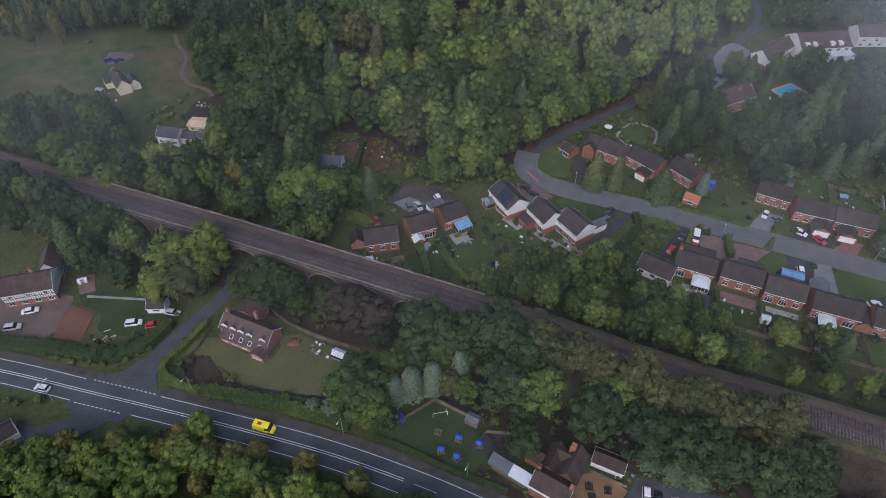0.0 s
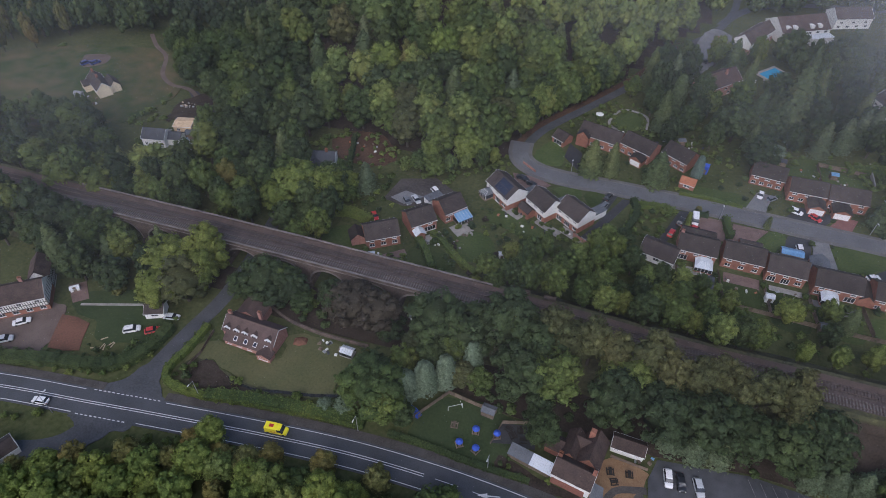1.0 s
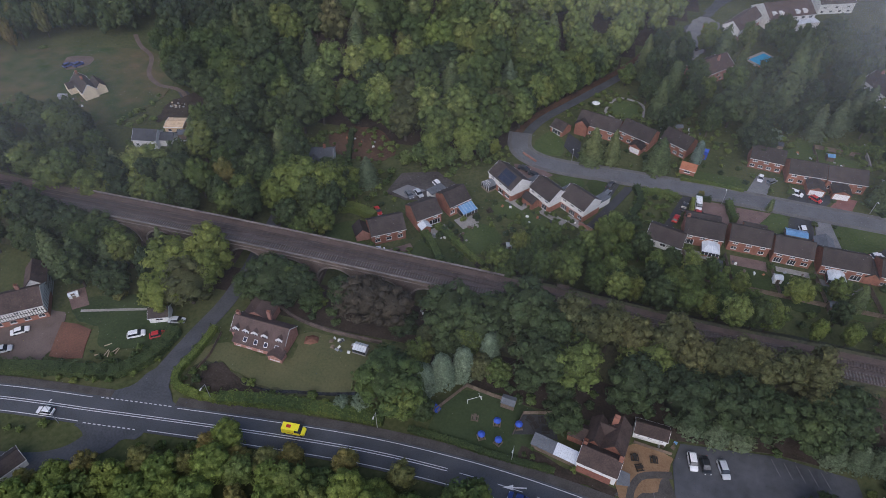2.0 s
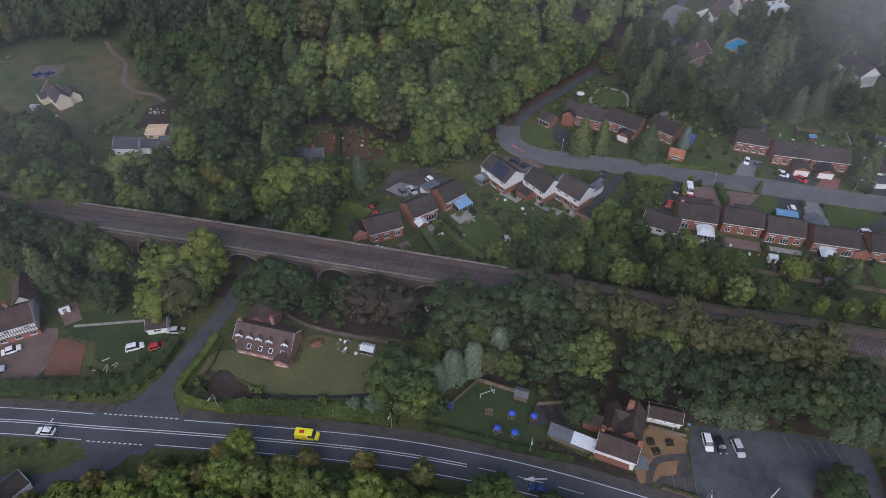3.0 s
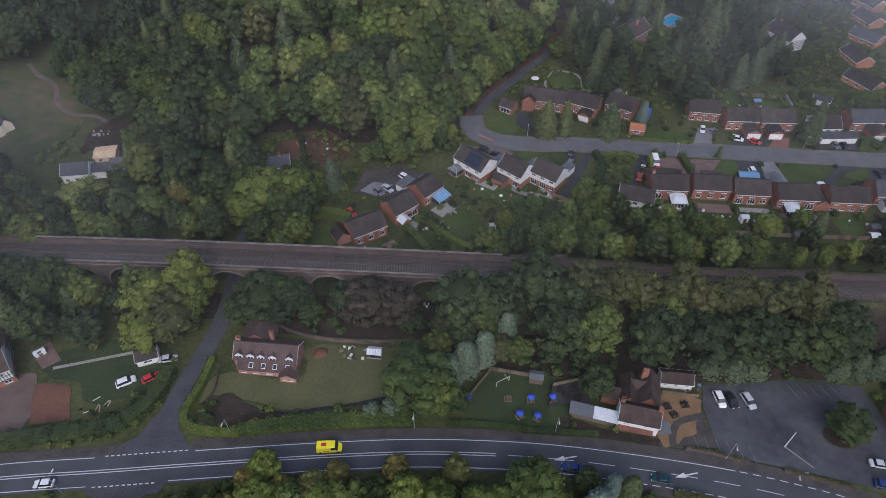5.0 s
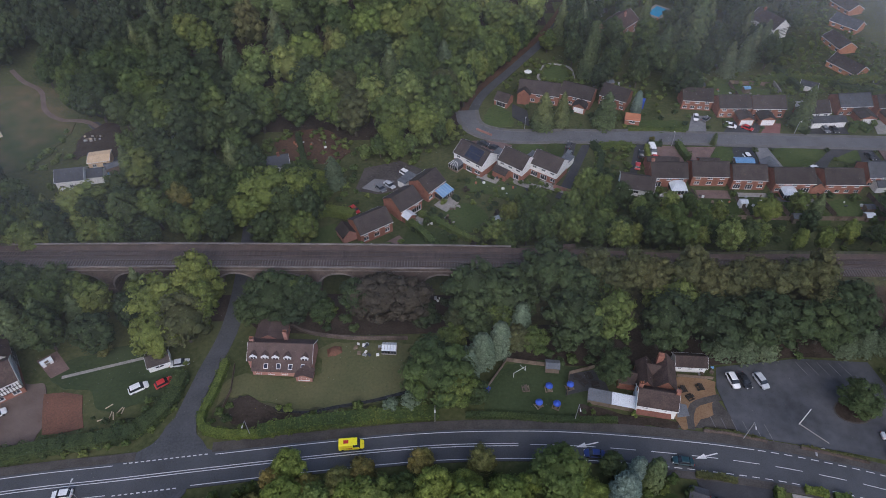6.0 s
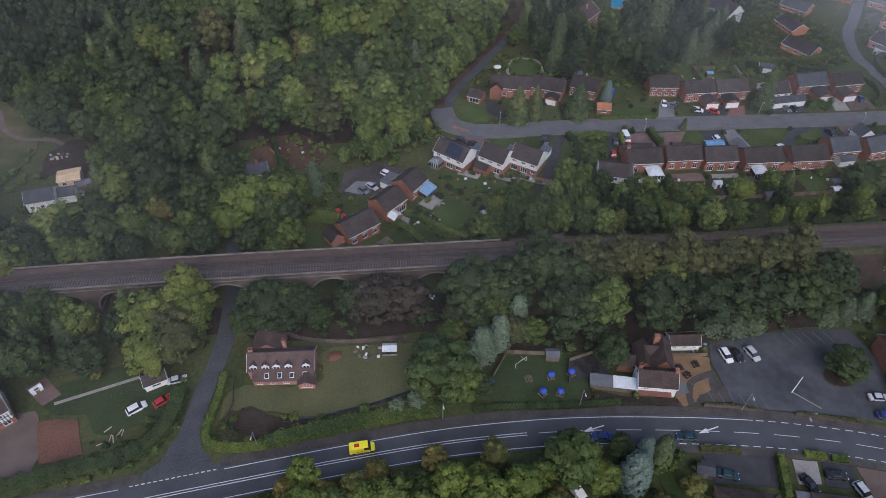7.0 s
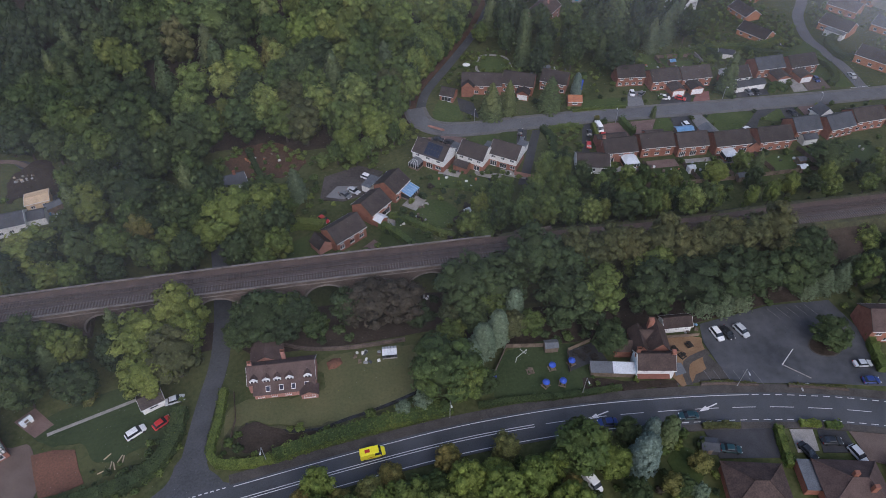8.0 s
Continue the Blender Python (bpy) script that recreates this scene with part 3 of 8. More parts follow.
def core_quads(core, scale, seed, start, around=6, up=3):
    """The shaded inner mass of a crown: uneven lobes that fill the gaps between the outer leaves."""
    vs, qs, ns, n = [], [], [], start
    for j, (c, r, h) in enumerate(core):
        for i in range(up + 1):
            a = math.pi * (0.03 + 0.8 * i / up)
            for k in range(around):
                b = 2 * math.pi * (k + 0.5 * (i % 2)) / around
                d = Vector((math.sin(a) * math.cos(b), math.sin(a) * math.sin(b), math.cos(a)))
                u = 1 + 0.24 * noise.noise(d * 2.3 + Vector((j * 3.1, seed * 0.37, 0)))
                vs.append(((c[0] + d.x * r * u) * scale[0], (c[1] + d.y * r * u) * scale[1], (c[2] + d.z * h * u) * scale[2]))
                ns.append(tuple(d))
        for i in range(up):
            for k in range(around):
                q = (k + 1) % around
                qs.append((n + i * around + k, n + (i + 1) * around + k, n + (i + 1) * around + q, n + i * around + q))
        n += (up + 1) * around
    return np.array(vs), np.array(qs), np.array(ns)


def crown_mesh(name, kind, leaves, seed, width, height):
    pos, face, shade, size, core = crown_cloud(kind, leaves, seed)
    rng = np.random.default_rng(seed + 1)
    v, q = cards(pos * np.array([width, width, height]), face, size * (width + height) / 2 * 1.15, rng)
    cv, cq, cn = core_quads(core, (width, width, height), seed, len(v), 5, 2)
    return big_mesh(name, np.concatenate([v, cv]), np.concatenate([q, cq]), np.concatenate([np.repeat(shade, 4, axis=0), cn]))


def trunk_mesh(kind, seed, width, height):
    rng = random.Random(seed)
    s = Shape()
    r = 0.022 * height
    lean = Vector((rng.uniform(-0.3, 0.3), rng.uniform(-0.3, 0.3), height * 0.5))
    s.tube((0, 0, -0.6), lean * 0.5, r * 1.25, r * 0.9, 6)
    s.tube(lean * 0.5, lean * (1.85 if kind in ("cone", "column") else 1.3), r * 0.9, r * 0.25, 5)
    for i in range(6):
        a = i * 1.05 + rng.uniform(-0.3, 0.3)
        z = height * rng.uniform(0.25, 0.5)
        reach = width * rng.uniform(0.25, 0.4) * (0.6 if kind in ("cone", "column") else 1)
        s.tube((lean.x * z / height * 2, lean.y * z / height * 2, z), (math.cos(a) * reach, math.sin(a) * reach, z + height * rng.uniform(0.1, 0.25)), r * 0.45, r * 0.12, 4)
    return s


TREES = {}


def tree_kind(key, kind, leaves, width, height, mat, count=3):
    TREES[key] = []
    for i in range(count):
        seed = hash_seed(key) + i * 17
        c = crown_mesh("crown", kind, leaves, seed, width, height)
        c.materials.append(mat)
        t = trunk_mesh(kind, seed, width, height).mesh("trunk")
        t.materials.append(BARK)
        TREES[key].append((c, t, width, height))


def hash_seed(text):
    return sum(ord(ch) * (i + 3) for i, ch in enumerate(text)) % 9973


tree_kind("oak", "round", 1150, 10.0, 15.0, LEAF, 6)
tree_kind("beech", "round", 1150, 10.5, 16.0, LEAFWOOD, 5)
tree_kind("dark", "round", 1150, 10.0, 15.0, LEAFDARK, 4)
tree_kind("ash", "tall", 1100, 8.0, 16.0, LEAF, 4)
tree_kind("young", "round", 1100, 10.0, 14.0, LEAFSUN, 3)
tree_kind("bright", "round", 2200, 11.0, 14.0, LEAFBRIGHT, 3)
tree_kind("autumn", "tall", 800, 7.0, 11.0, LEAFAUTUMN, 3)
tree_kind("willow", "round", 1000, 8.0, 10.0, LEAFGREY, 2)
tree_kind("olive", "tall", 1000, 8.0, 14.0, LEAFOLIVE, 3)
tree_kind("pine", "cone", 900, 8.0, 16.0, LEAFPINE, 2)
tree_kind("fir", "cone", 1100, 7.0, 16.0, LEAFFIR, 3)
tree_kind("cypress", "column", 1100, 5.0, 14.0, LEAFFIR, 2)
tree_kind("bluefir", "column", 1900, 5.5, 11.0, LEAFBLUE, 2)
tree_kind("copper", "round", 900, 9.0, 12.0, LEAFPURPLE, 1)
tree_kind("palecypress", "column", 1800, 5.0, 12.0, LEAFGREY, 2)
tree_kind("bush", "bush", 150, 3.0, 2.6, LEAF, 4)
tree_kind("yewbush", "bush", 150, 3.0, 2.6, LEAFDARK, 3)
tree_kind("goldbush", "bush", 150, 2.6, 2.4, LEAFBRIGHT, 2)
tree_kind("redbush", "bush", 150, 2.6, 2.4, LEAFPURPLE, 1)
NAMES = {"young": ("sunlit_tree", "light yellow-green broadleaf tree in a sunlit leaf colour", "tree"), "palecypress": ("cypress_tree", "pale grey-green rounded conifer", "tree"), "olive": ("alder_tree", "olive-brown leafy tree", "tree"), "pine": ("pine_tree", "pale grey-green conifer", "tree"), "beech": ("beech_tree", "fresh green broadleaf tree", "tree"), "oak": ("oak_tree", "leafy green broadleaf tree", "tree"), "dark": ("broadleaf_tree", "dark green broadleaf tree", "tree"),
         "ash": ("ash_tree", "tall green broadleaf tree", "tree"), "bright": ("lime_tree", "yellow-green broadleaf tree", "tree"),
         "autumn": ("birch_tree", "slender tree turning autumn yellow", "tree"), "willow": ("whitebeam_tree", "pale grey-green leafy tree", "tree"),
         "fir": ("fir_tree", "dark green conical conifer", "tree"), "cypress": ("cypress_tree", "tall columnar dark green conifer", "tree"),
         "bluefir": ("blue_spruce", "blue-grey columnar conifer", "tree"), "copper": ("copper_beech", "dark brown-purple leafy tree", "tree"),
         "bush": ("bush", "rounded green garden bush", "bush"), "yewbush": ("bush", "dark green clipped bush", "bush"),
         "goldbush": ("bush", "yellow-green garden bush", "bush"), "redbush": ("bush", "dark red garden bush", "bush")}
PLANTED = []


def plant(key, x, y, width, height, where="", z=0.0, rng=random):
    c, t, w, h = rng.choice(TREES[key])
    name, label, cat = NAMES[key]
    ob = new(name)
    ob.matrix_world = pose(x, y, z - 0.1 + hill(x, y), 0, 0, rng.uniform(0, 360)) @ Matrix.Diagonal((width / w, width / w, height / h, 1))
    tagged(ob, label + (" " + where if where else ""), cat, "trees " + where if where and cat == "tree" else "")
    part("crown", c, None, ob)
    part("trunk", t, None, ob)
    PLANTED.append((x, y, width))


KEEP = []  # circles kept clear: x, y, radius


def clear(x, y, r):
    KEEP.append((x, y, r))


def road_gap(x, y):
    return min(np.min(np.hypot(ROAD[:, 0] - x, ROAD[:, 1] - y)) - 5, np.min(np.hypot(LANE[:, 0] - x, LANE[:, 1] - y)) - 2.6,
               np.min(np.hypot(ESTATE[:, 0] - x, ESTATE[:, 1] - y)) - 4.5, np.min(np.hypot(UPLANE[:, 0] - x, UPLANE[:, 1] - y)) - 2.5, np.min(np.hypot(ROAD2[:, 0] - x, ROAD2[:, 1] - y)) - 3.5, np.min(np.hypot(RAILWAY[:, 0] - x, RAILWAY[:, 1] - y)) - 5.2)


OPEN = []  # open ground: lawns, drives, yards


def scatter(poly, gap, rng, margin=0.4):
    """Places inside a polygon at least `gap` apart, clear of roads, rails and what KEEP names."""
    xs, ys = [p[0] for p in poly], [p[1] for p in poly]
    out = []
    for _ in range(int((max(xs) - min(xs)) * (max(ys) - min(ys)) / gap ** 2 * 7)):
        x, y = rng.uniform(min(xs), max(xs)), rng.uniform(min(ys), max(ys))
        if not inside(x, y, poly) or road_gap(x, y) < gap * margin:
            continue
        if any((x - a) ** 2 + (y - b) ** 2 < r * r for a, b, r in KEEP) or any(inside(x, y, q) for q in OPEN):
            continue
        if any((x - a) ** 2 + (y - b) ** 2 < gap * gap for a, b in out):
            continue
        if any((x - a) ** 2 + (y - b) ** 2 < (0.42 * w) ** 2 for a, b, w in PLANTED):
            continue
        out.append((x, y))
    return out


def grove(poly, gap, mix, sizes, where, seed, wide=1.0):
    rng = random.Random(seed)
    keys = [k for k, n in mix for _ in range(n)]
    for x, y in scatter(poly, gap, rng):
        k = rng.uniform(*sizes)
        key = rng.choice(keys)
        w, h = {"fir": (8, 15.5), "pine": (8, 15), "cypress": (4.5, 14), "autumn": (6, 12)}.get(key, (9.2, 15))
        d = np.min(np.hypot(RAILWAY[:, 0] - x, RAILWAY[:, 1] - y))
        z = 0.0 if VIA0 < x < VIA1 else max(0.0, min(DECK - 0.2, (15 - d) * 0.9)) * (1 if d < 15 else 0)
        plant(key, x, y, w * wide * k * rng.uniform(0.9, 1.15), h * k * rng.uniform(0.85, 1.15), where, z, rng)


class Mass:
    """Crowns too far or too many to tell apart, joined into one leafy mass."""

    def __init__(self, kinds, leaves, seed, fine):
        self.clouds = [crown_cloud(k, leaves, seed + i) for i, k in enumerate(kinds)]
        self.cores = [core_quads(c[4], (1, 1, 1), i, 0, 5, 2) for i, c in enumerate(self.clouds)]
        self.v, self.q, self.s, self.n, self.fine = [], [], [], 0, fine
        self.rng, self.nrng = random.Random(seed), np.random.default_rng(seed)

    def fill(self, poly, gap, width, height, margin=0.4):
        rng = self.rng
        for x, y in scatter(poly, gap, rng, margin):
            i = rng.randrange(len(self.clouds))
            pos, face, shade, size, core = self.clouds[i]
            w, h, a = rng.uniform(*width), rng.uniform(*height), rng.uniform(0, 6.28)
            rot = np.array([[math.cos(a), math.sin(a), 0], [-math.sin(a), math.cos(a), 0], [0, 0, 1]])
            at = np.array([x, y, hill(x, y) - 0.1])
            v, q = cards((pos * np.array([w, w, h])) @ rot + at, face @ rot, size * (w + h) / 2 * self.fine, self.nrng)
            cv, cq, cn = self.cores[i]
            cv = (cv * np.array([w, w, h])) @ rot + at
            self.v += [v, cv]
            self.s += [np.repeat(shade @ rot, 4, axis=0), cn @ rot]
            self.q += [q + self.n, cq + self.n + len(v)]
            self.n += len(v) + len(cv)
            PLANTED.append((x, y, w))
        return self

    def build(self, name, mat, label, category):
        me = big_mesh(name, np.concatenate(self.v), np.concatenate(self.q), np.concatenate(self.s))
        tagged(part(name, me, mat), label, category, kind="stuff")


# ---- houses ----
def facade(s, x0, x1, z0, z1, holes, y, depth, flip=1):
    """A wall sheet in the plane y from x0 to x1 and z0 to z1, with real openings whose reveals run `depth` inwards."""
    xs = sorted({x0, x1, *[h[0] for h in holes], *[h[1] for h in holes]})
    zs = sorted({z0, z1, *[h[2] for h in holes], *[h[3] for h in holes]})
    for i in range(len(xs) - 1):
        for j in range(len(zs) - 1):
            mx, mz = (xs[i] + xs[i + 1]) / 2, (zs[j] + zs[j + 1]) / 2
            if not any(a < mx < b and c < mz < d for a, b, c, d in holes):
                s.add([(xs[i], y, zs[j]), (xs[i + 1], y, zs[j]), (xs[i + 1], y, zs[j + 1]), (xs[i], y, zs[j + 1])], [(0, 1, 2, 3)])
    for a, b, c, d in holes:
        e = y + depth
        s.add([(a, y, c), (b, y, c), (b, y, d), (a, y, d), (a, e, c), (b, e, c), (b, e, d), (a, e, d)],
              [(0, 1, 5, 4), (1, 2, 6, 5), (2, 3, 7, 6), (3, 0, 4, 7), (4, 5, 6, 7)])


def window(parent, a, b, c, d, y, inward, lights=2, name="window", mat=None):
    """A framed window set into an opening; inward is +1 for a south wall."""
    t, w = 0.05 * inward, 0.09
    s = Shape()
    ya, yb = sorted((y + t, y + t + 0.06 * inward))
    for x0, z0, x1, z1 in ((a, c, b, c + w), (a, d - w, b, d), (a, c, a + w, d), (b - w, c, b, d)):
        s.box(x0, ya, z0, x1, yb, z1)
    for i in range(1, lights):
        x = a + (b - a) * i / lights
        s.box(x - 0.04, ya, c, x + 0.04, yb, d)
    sill = sorted((y - 0.06 * inward, y + t))
    s.box(a - 0.06, sill[0], c - 0.07, b + 0.06, sill[1], c)
    ob = part(name, s, mat or UPVC, parent)
    yp = y + t + 0.03 * inward
    part("pane", Shape().box(a + w, min(yp, yp + 0.015 * inward), c + w, b - w, max(yp, yp + 0.015 * inward), d - w), GLASS, ob)
    return ob


def roof_shape(w, d, eave, rise, over=0.35, verge=0.18, t=0.16):
    s = Shape()
    hx, hy = w / 2 + verge, d / 2
    k = rise / hy
    zo = eave - over * k
    for sg in (-1, 1):
        a, b = (-hx, sg * (hy + over), zo + t), (hx, sg * (hy + over), zo + t)
        c, e = (hx, 0, eave + rise + t), (-hx, 0, eave + rise + t)
        s.slab(*((a, b, c, e) if sg < 0 else (b, a, e, c)), t)
    return s


def rows(w, n, z, h, ww, lights=2, shift=0.0):
    """n windows evenly along a wall of width w."""
    return [((i + 0.5) * w / n - w / 2 + shift - ww / 2, (i + 0.5) * w / n - w / 2 + shift + ww / 2, z, z + h, lights) for i in range(n)]


def house(x, y, turn, w, d, label, eave=3.95, rise=2.7, wall=None, upper=None, roof=None, south=None, north=None, east=None, west=None,
          chimneys=(), name="house", group="", z=0.0, gutter=True, split=2.2):
    """A gabled house, its ridge along local x; windows as (x0, x1, z0, z1, lights)."""
    wall, roof = wall or BRICK, roof or TILE
    if eave == 3.95:
        y += 1.3
    clear(x, y, math.hypot(w, d) / 2 + 0.5)
    ho = thing(name, x, y, z, turn, label, "house", group)
    storeys = 2 if eave > 3.6 else 1
    if south is None:
        south = rows(w, 4, 0.5, 1.1, 1.5) + (rows(w, 3, 2.6, 0.95, 1.5) if storeys > 1 else [])
    if north is None:
        north = rows(w, 3, 0.5, 1.1, 1.4) + (rows(w, 3, 2.6, 0.95, 1.4) if storeys > 1 else [])
    hx, hy = w / 2, d / 2
    spans = [(-0.5, eave, wall, "wall")] if not upper else [(-0.5, split, wall, "wall"), (split, eave, upper, "upper_wall")]
    for z0, z1, mat, nm in spans:
        s = Shape()
        for wins, yy, inw in ((south, -hy, 1), (north, hy, -1)):
            holes = [(a, b, c, e) for a, b, c, e, _ in wins if z0 <= c and e <= z1]
            facade(s, -hx, hx, z0, z1, holes, yy, 0.14 * inw)
        for xx in (-hx, hx):
            s.add([(xx, -hy, z0), (xx, hy, z0), (xx, hy, z1), (xx, -hy, z1)], [(0, 1, 2, 3)])
            if z1 == eave:
                s.add([(xx, -hy, eave), (xx, hy, eave), (xx, 0, eave + rise)], [(0, 1, 2)])
        part(nm, s, mat, ho)
    for wins, yy, inw in ((south, -hy, 1), (north, hy, -1)):
        for a, b, c, e, lights in wins:
            window(ho, a, b, c, e, yy, inw, lights, "door" if c < 0.3 else "window")
    for sgn, wins in ((1, east or []), (-1, west or [])):
        for a, b, c, e, lights in wins:
            fr = part("window", Shape().box(min(sgn * hx, sgn * (hx + 0.07)), a, c, max(sgn * hx, sgn * (hx + 0.07)), b, e), UPVC, ho)
            part("pane", Shape().box(min(sgn * (hx + 0.07), sgn * (hx + 0.085)), a + 0.1, c + 0.1, max(sgn * (hx + 0.07), sgn * (hx + 0.085)), b - 0.1, e - 0.1), GLASS, fr)
    rf = part("roof", roof_shape(w, d, eave, rise), roof, ho)
    part("ridge", Shape().box(-hx - 0.18, -0.13, eave + rise + 0.12, hx + 0.18, 0.13, eave + rise + 0.26), roof, rf)
    k = rise / hy
    for xx in (-hx - 0.2, hx + 0.16):
        for sg in (-1, 1):
            s = Shape().loft([[(xx, sg * (hy + 0.36), eave - 0.36 * k - 0.02), (xx + 0.05, sg * (hy + 0.36), eave - 0.36 * k - 0.02), (xx + 0.05, sg * (hy + 0.36), eave - 0.36 * k + 0.2), (xx, sg * (hy + 0.36), eave - 0.36 * k + 0.2)],
                              [(xx, 0, eave + rise - 0.02), (xx + 0.05, 0, eave + rise - 0.02), (xx + 0.05, 0, eave + rise + 0.2), (xx, 0, eave + rise + 0.2)]])
            part("bargeboard", s, FASCIA if wall is BRICK and not upper else UPVC, rf)
    if gutter:
        for sg in (-1, 1):
            yy = sorted((sg * (hy + 0.34), sg * (hy + 0.46)))
            part("gutter", Shape().box(-hx - 0.15, yy[0], eave - 0.36 * k - 0.03, hx + 0.15, yy[1], eave - 0.36 * k + 0.08), UPVC, rf)
    for cx, cy in chimneys:
        top = eave + rise + 1.1
        ch = part("chimney", Shape().box(cx - 0.45, cy - 0.35, eave, cx + 0.45, cy + 0.35, top).box(cx - 0.52, cy - 0.42, top - 0.15, cx + 0.52, cy + 0.42, top), PINKBRICK if wall is not WHITE else BRICK, ho)
        for o in (-0.2, 0.2):
            part("chimney_pot", Shape().tube((cx + o, cy, top), (cx + o, cy, top + 0.4), 0.13, 0.1), ORANGETILE, ch)
    return ho


def annexe(parent, x0, y0, x1, y1, h, rise, mat, roof, name="annexe", along_x=True, door=None):
    """A lower gabled or flat wing of a house, in the house's own axes."""
    an = part(name, Shape().box(x0, y0, -0.4, x1, y1, h), mat, parent)
    cx, cy = (x0 + x1) / 2, (y0 + y1) / 2
    w, d = x1 - x0, y1 - y0
    if rise <= 0:
        part("roof", Shape().box(x0 - 0.2, y0 - 0.2, h, x1 + 0.2, y1 + 0.2, h + 0.15), roof, an)
    else:
        s = roof_shape(w, d, h, rise) if along_x else roof_shape(d, w, h, rise)
        m = pose(cx, cy, 0, 0, 0, 0 if along_x else 90)
        s.v = [tuple(m @ Vector(p)) for p in s.v]
        part("roof", s, roof, an)
        g = Shape()
        for sg in (-1, 1):
            if along_x:
                xx = x0 if sg < 0 else x1
                g.add([(xx, y0, h), (xx, y1, h), (xx, cy, h + rise)], [(0, 1, 2)])
            else:
                yy = y0 if sg < 0 else y1
                g.add([(x0, yy, h), (x1, yy, h), (cx, yy, h + rise)], [(0, 1, 2)])
        part("gable", g, mat, an)
    if door:
        a, b, c, e = door
        part("garage_door", Shape().box(a, y0 - 0.06, c, b, y0 - 0.003, e), UPVC, an, "white garage door")
    return an


def conservatory(parent, cx, y, w, d, h=2.3, sheet=None, hip=True):
    """A glazed lean-to or hipped conservatory on the south wall at local y."""
    sheet = sheet or POLYCARB
    h -= 0.3
    co = part("conservatory", Shape().box(cx - w / 2, y - d, -0.3, cx + w / 2, y, 0.6), BRICK if sheet is POLYCARB else FENCE, parent, "white framed conservatory")
    n = max(2, int(w / 0.9))
    for i in range(n + 1):
        x = cx - w / 2 + w * i / n
        part("post", Shape().box(x - 0.05, y - d, 0.6, x + 0.05, y - d + 0.1, h), UPVC, co)
    for i in range(n):
        a, b = cx - w / 2 + w * i / n + 0.05, cx - w / 2 + w * (i + 1) / n - 0.05
        part("pane", Shape().box(a, y - d + 0.03, 0.6, b, y - d + 0.05, h), GLASS, co)
    for sg in (-1, 1):
        x = cx + sg * w / 2
        part("pane", Shape().box(x - 0.03, y - d, 0.6, x + 0.03, y, h), GLASS, co)
    in_ = w * 0.28 if hip else 0.0
    top = h + 0.9
    s = Shape()
    s.slab((cx - w / 2 - 0.1, y - d - 0.1, h), (cx + w / 2 + 0.1, y - d - 0.1, h), (cx + w / 2 - in_, y - (d * 0.5 if hip else 0), top), (cx - w / 2 + in_, y - (d * 0.5 if hip else 0), top), 0.06)
    if hip:
        s.slab((cx + w / 2 + 0.1, y - d - 0.1, h), (cx + w / 2 + 0.1, y, h), (cx + w / 2 - in_, y, top), (cx + w / 2 - in_, y - d * 0.5, top), 0.06)
        s.slab((cx - w / 2 - 0.1, y, h), (cx - w / 2 - 0.1, y - d - 0.1, h), (cx - w / 2 + in_, y - d * 0.5, top), (cx - w / 2 + in_, y, top), 0.06)
        s.slab((cx - w / 2 + in_, y - d * 0.5, top), (cx + w / 2 - in_, y - d * 0.5, top), (cx + w / 2 - in_, y, top), (cx - w / 2 + in_, y, top), 0.06)
    part("glazed_roof", s, sheet, co)
    for i in range(n + 1):
        x = cx - w / 2 + w * i / n
        xt = cx + (x - cx) * (1 - 2 * in_ / w)
        part("glazing_bar", Shape().tube((x, y - d - 0.1, h + 0.03), (xt, y - (d * 0.5 if hip else 0), top + 0.03), 0.045, 0.045, 4), UPVC, co)
    return co


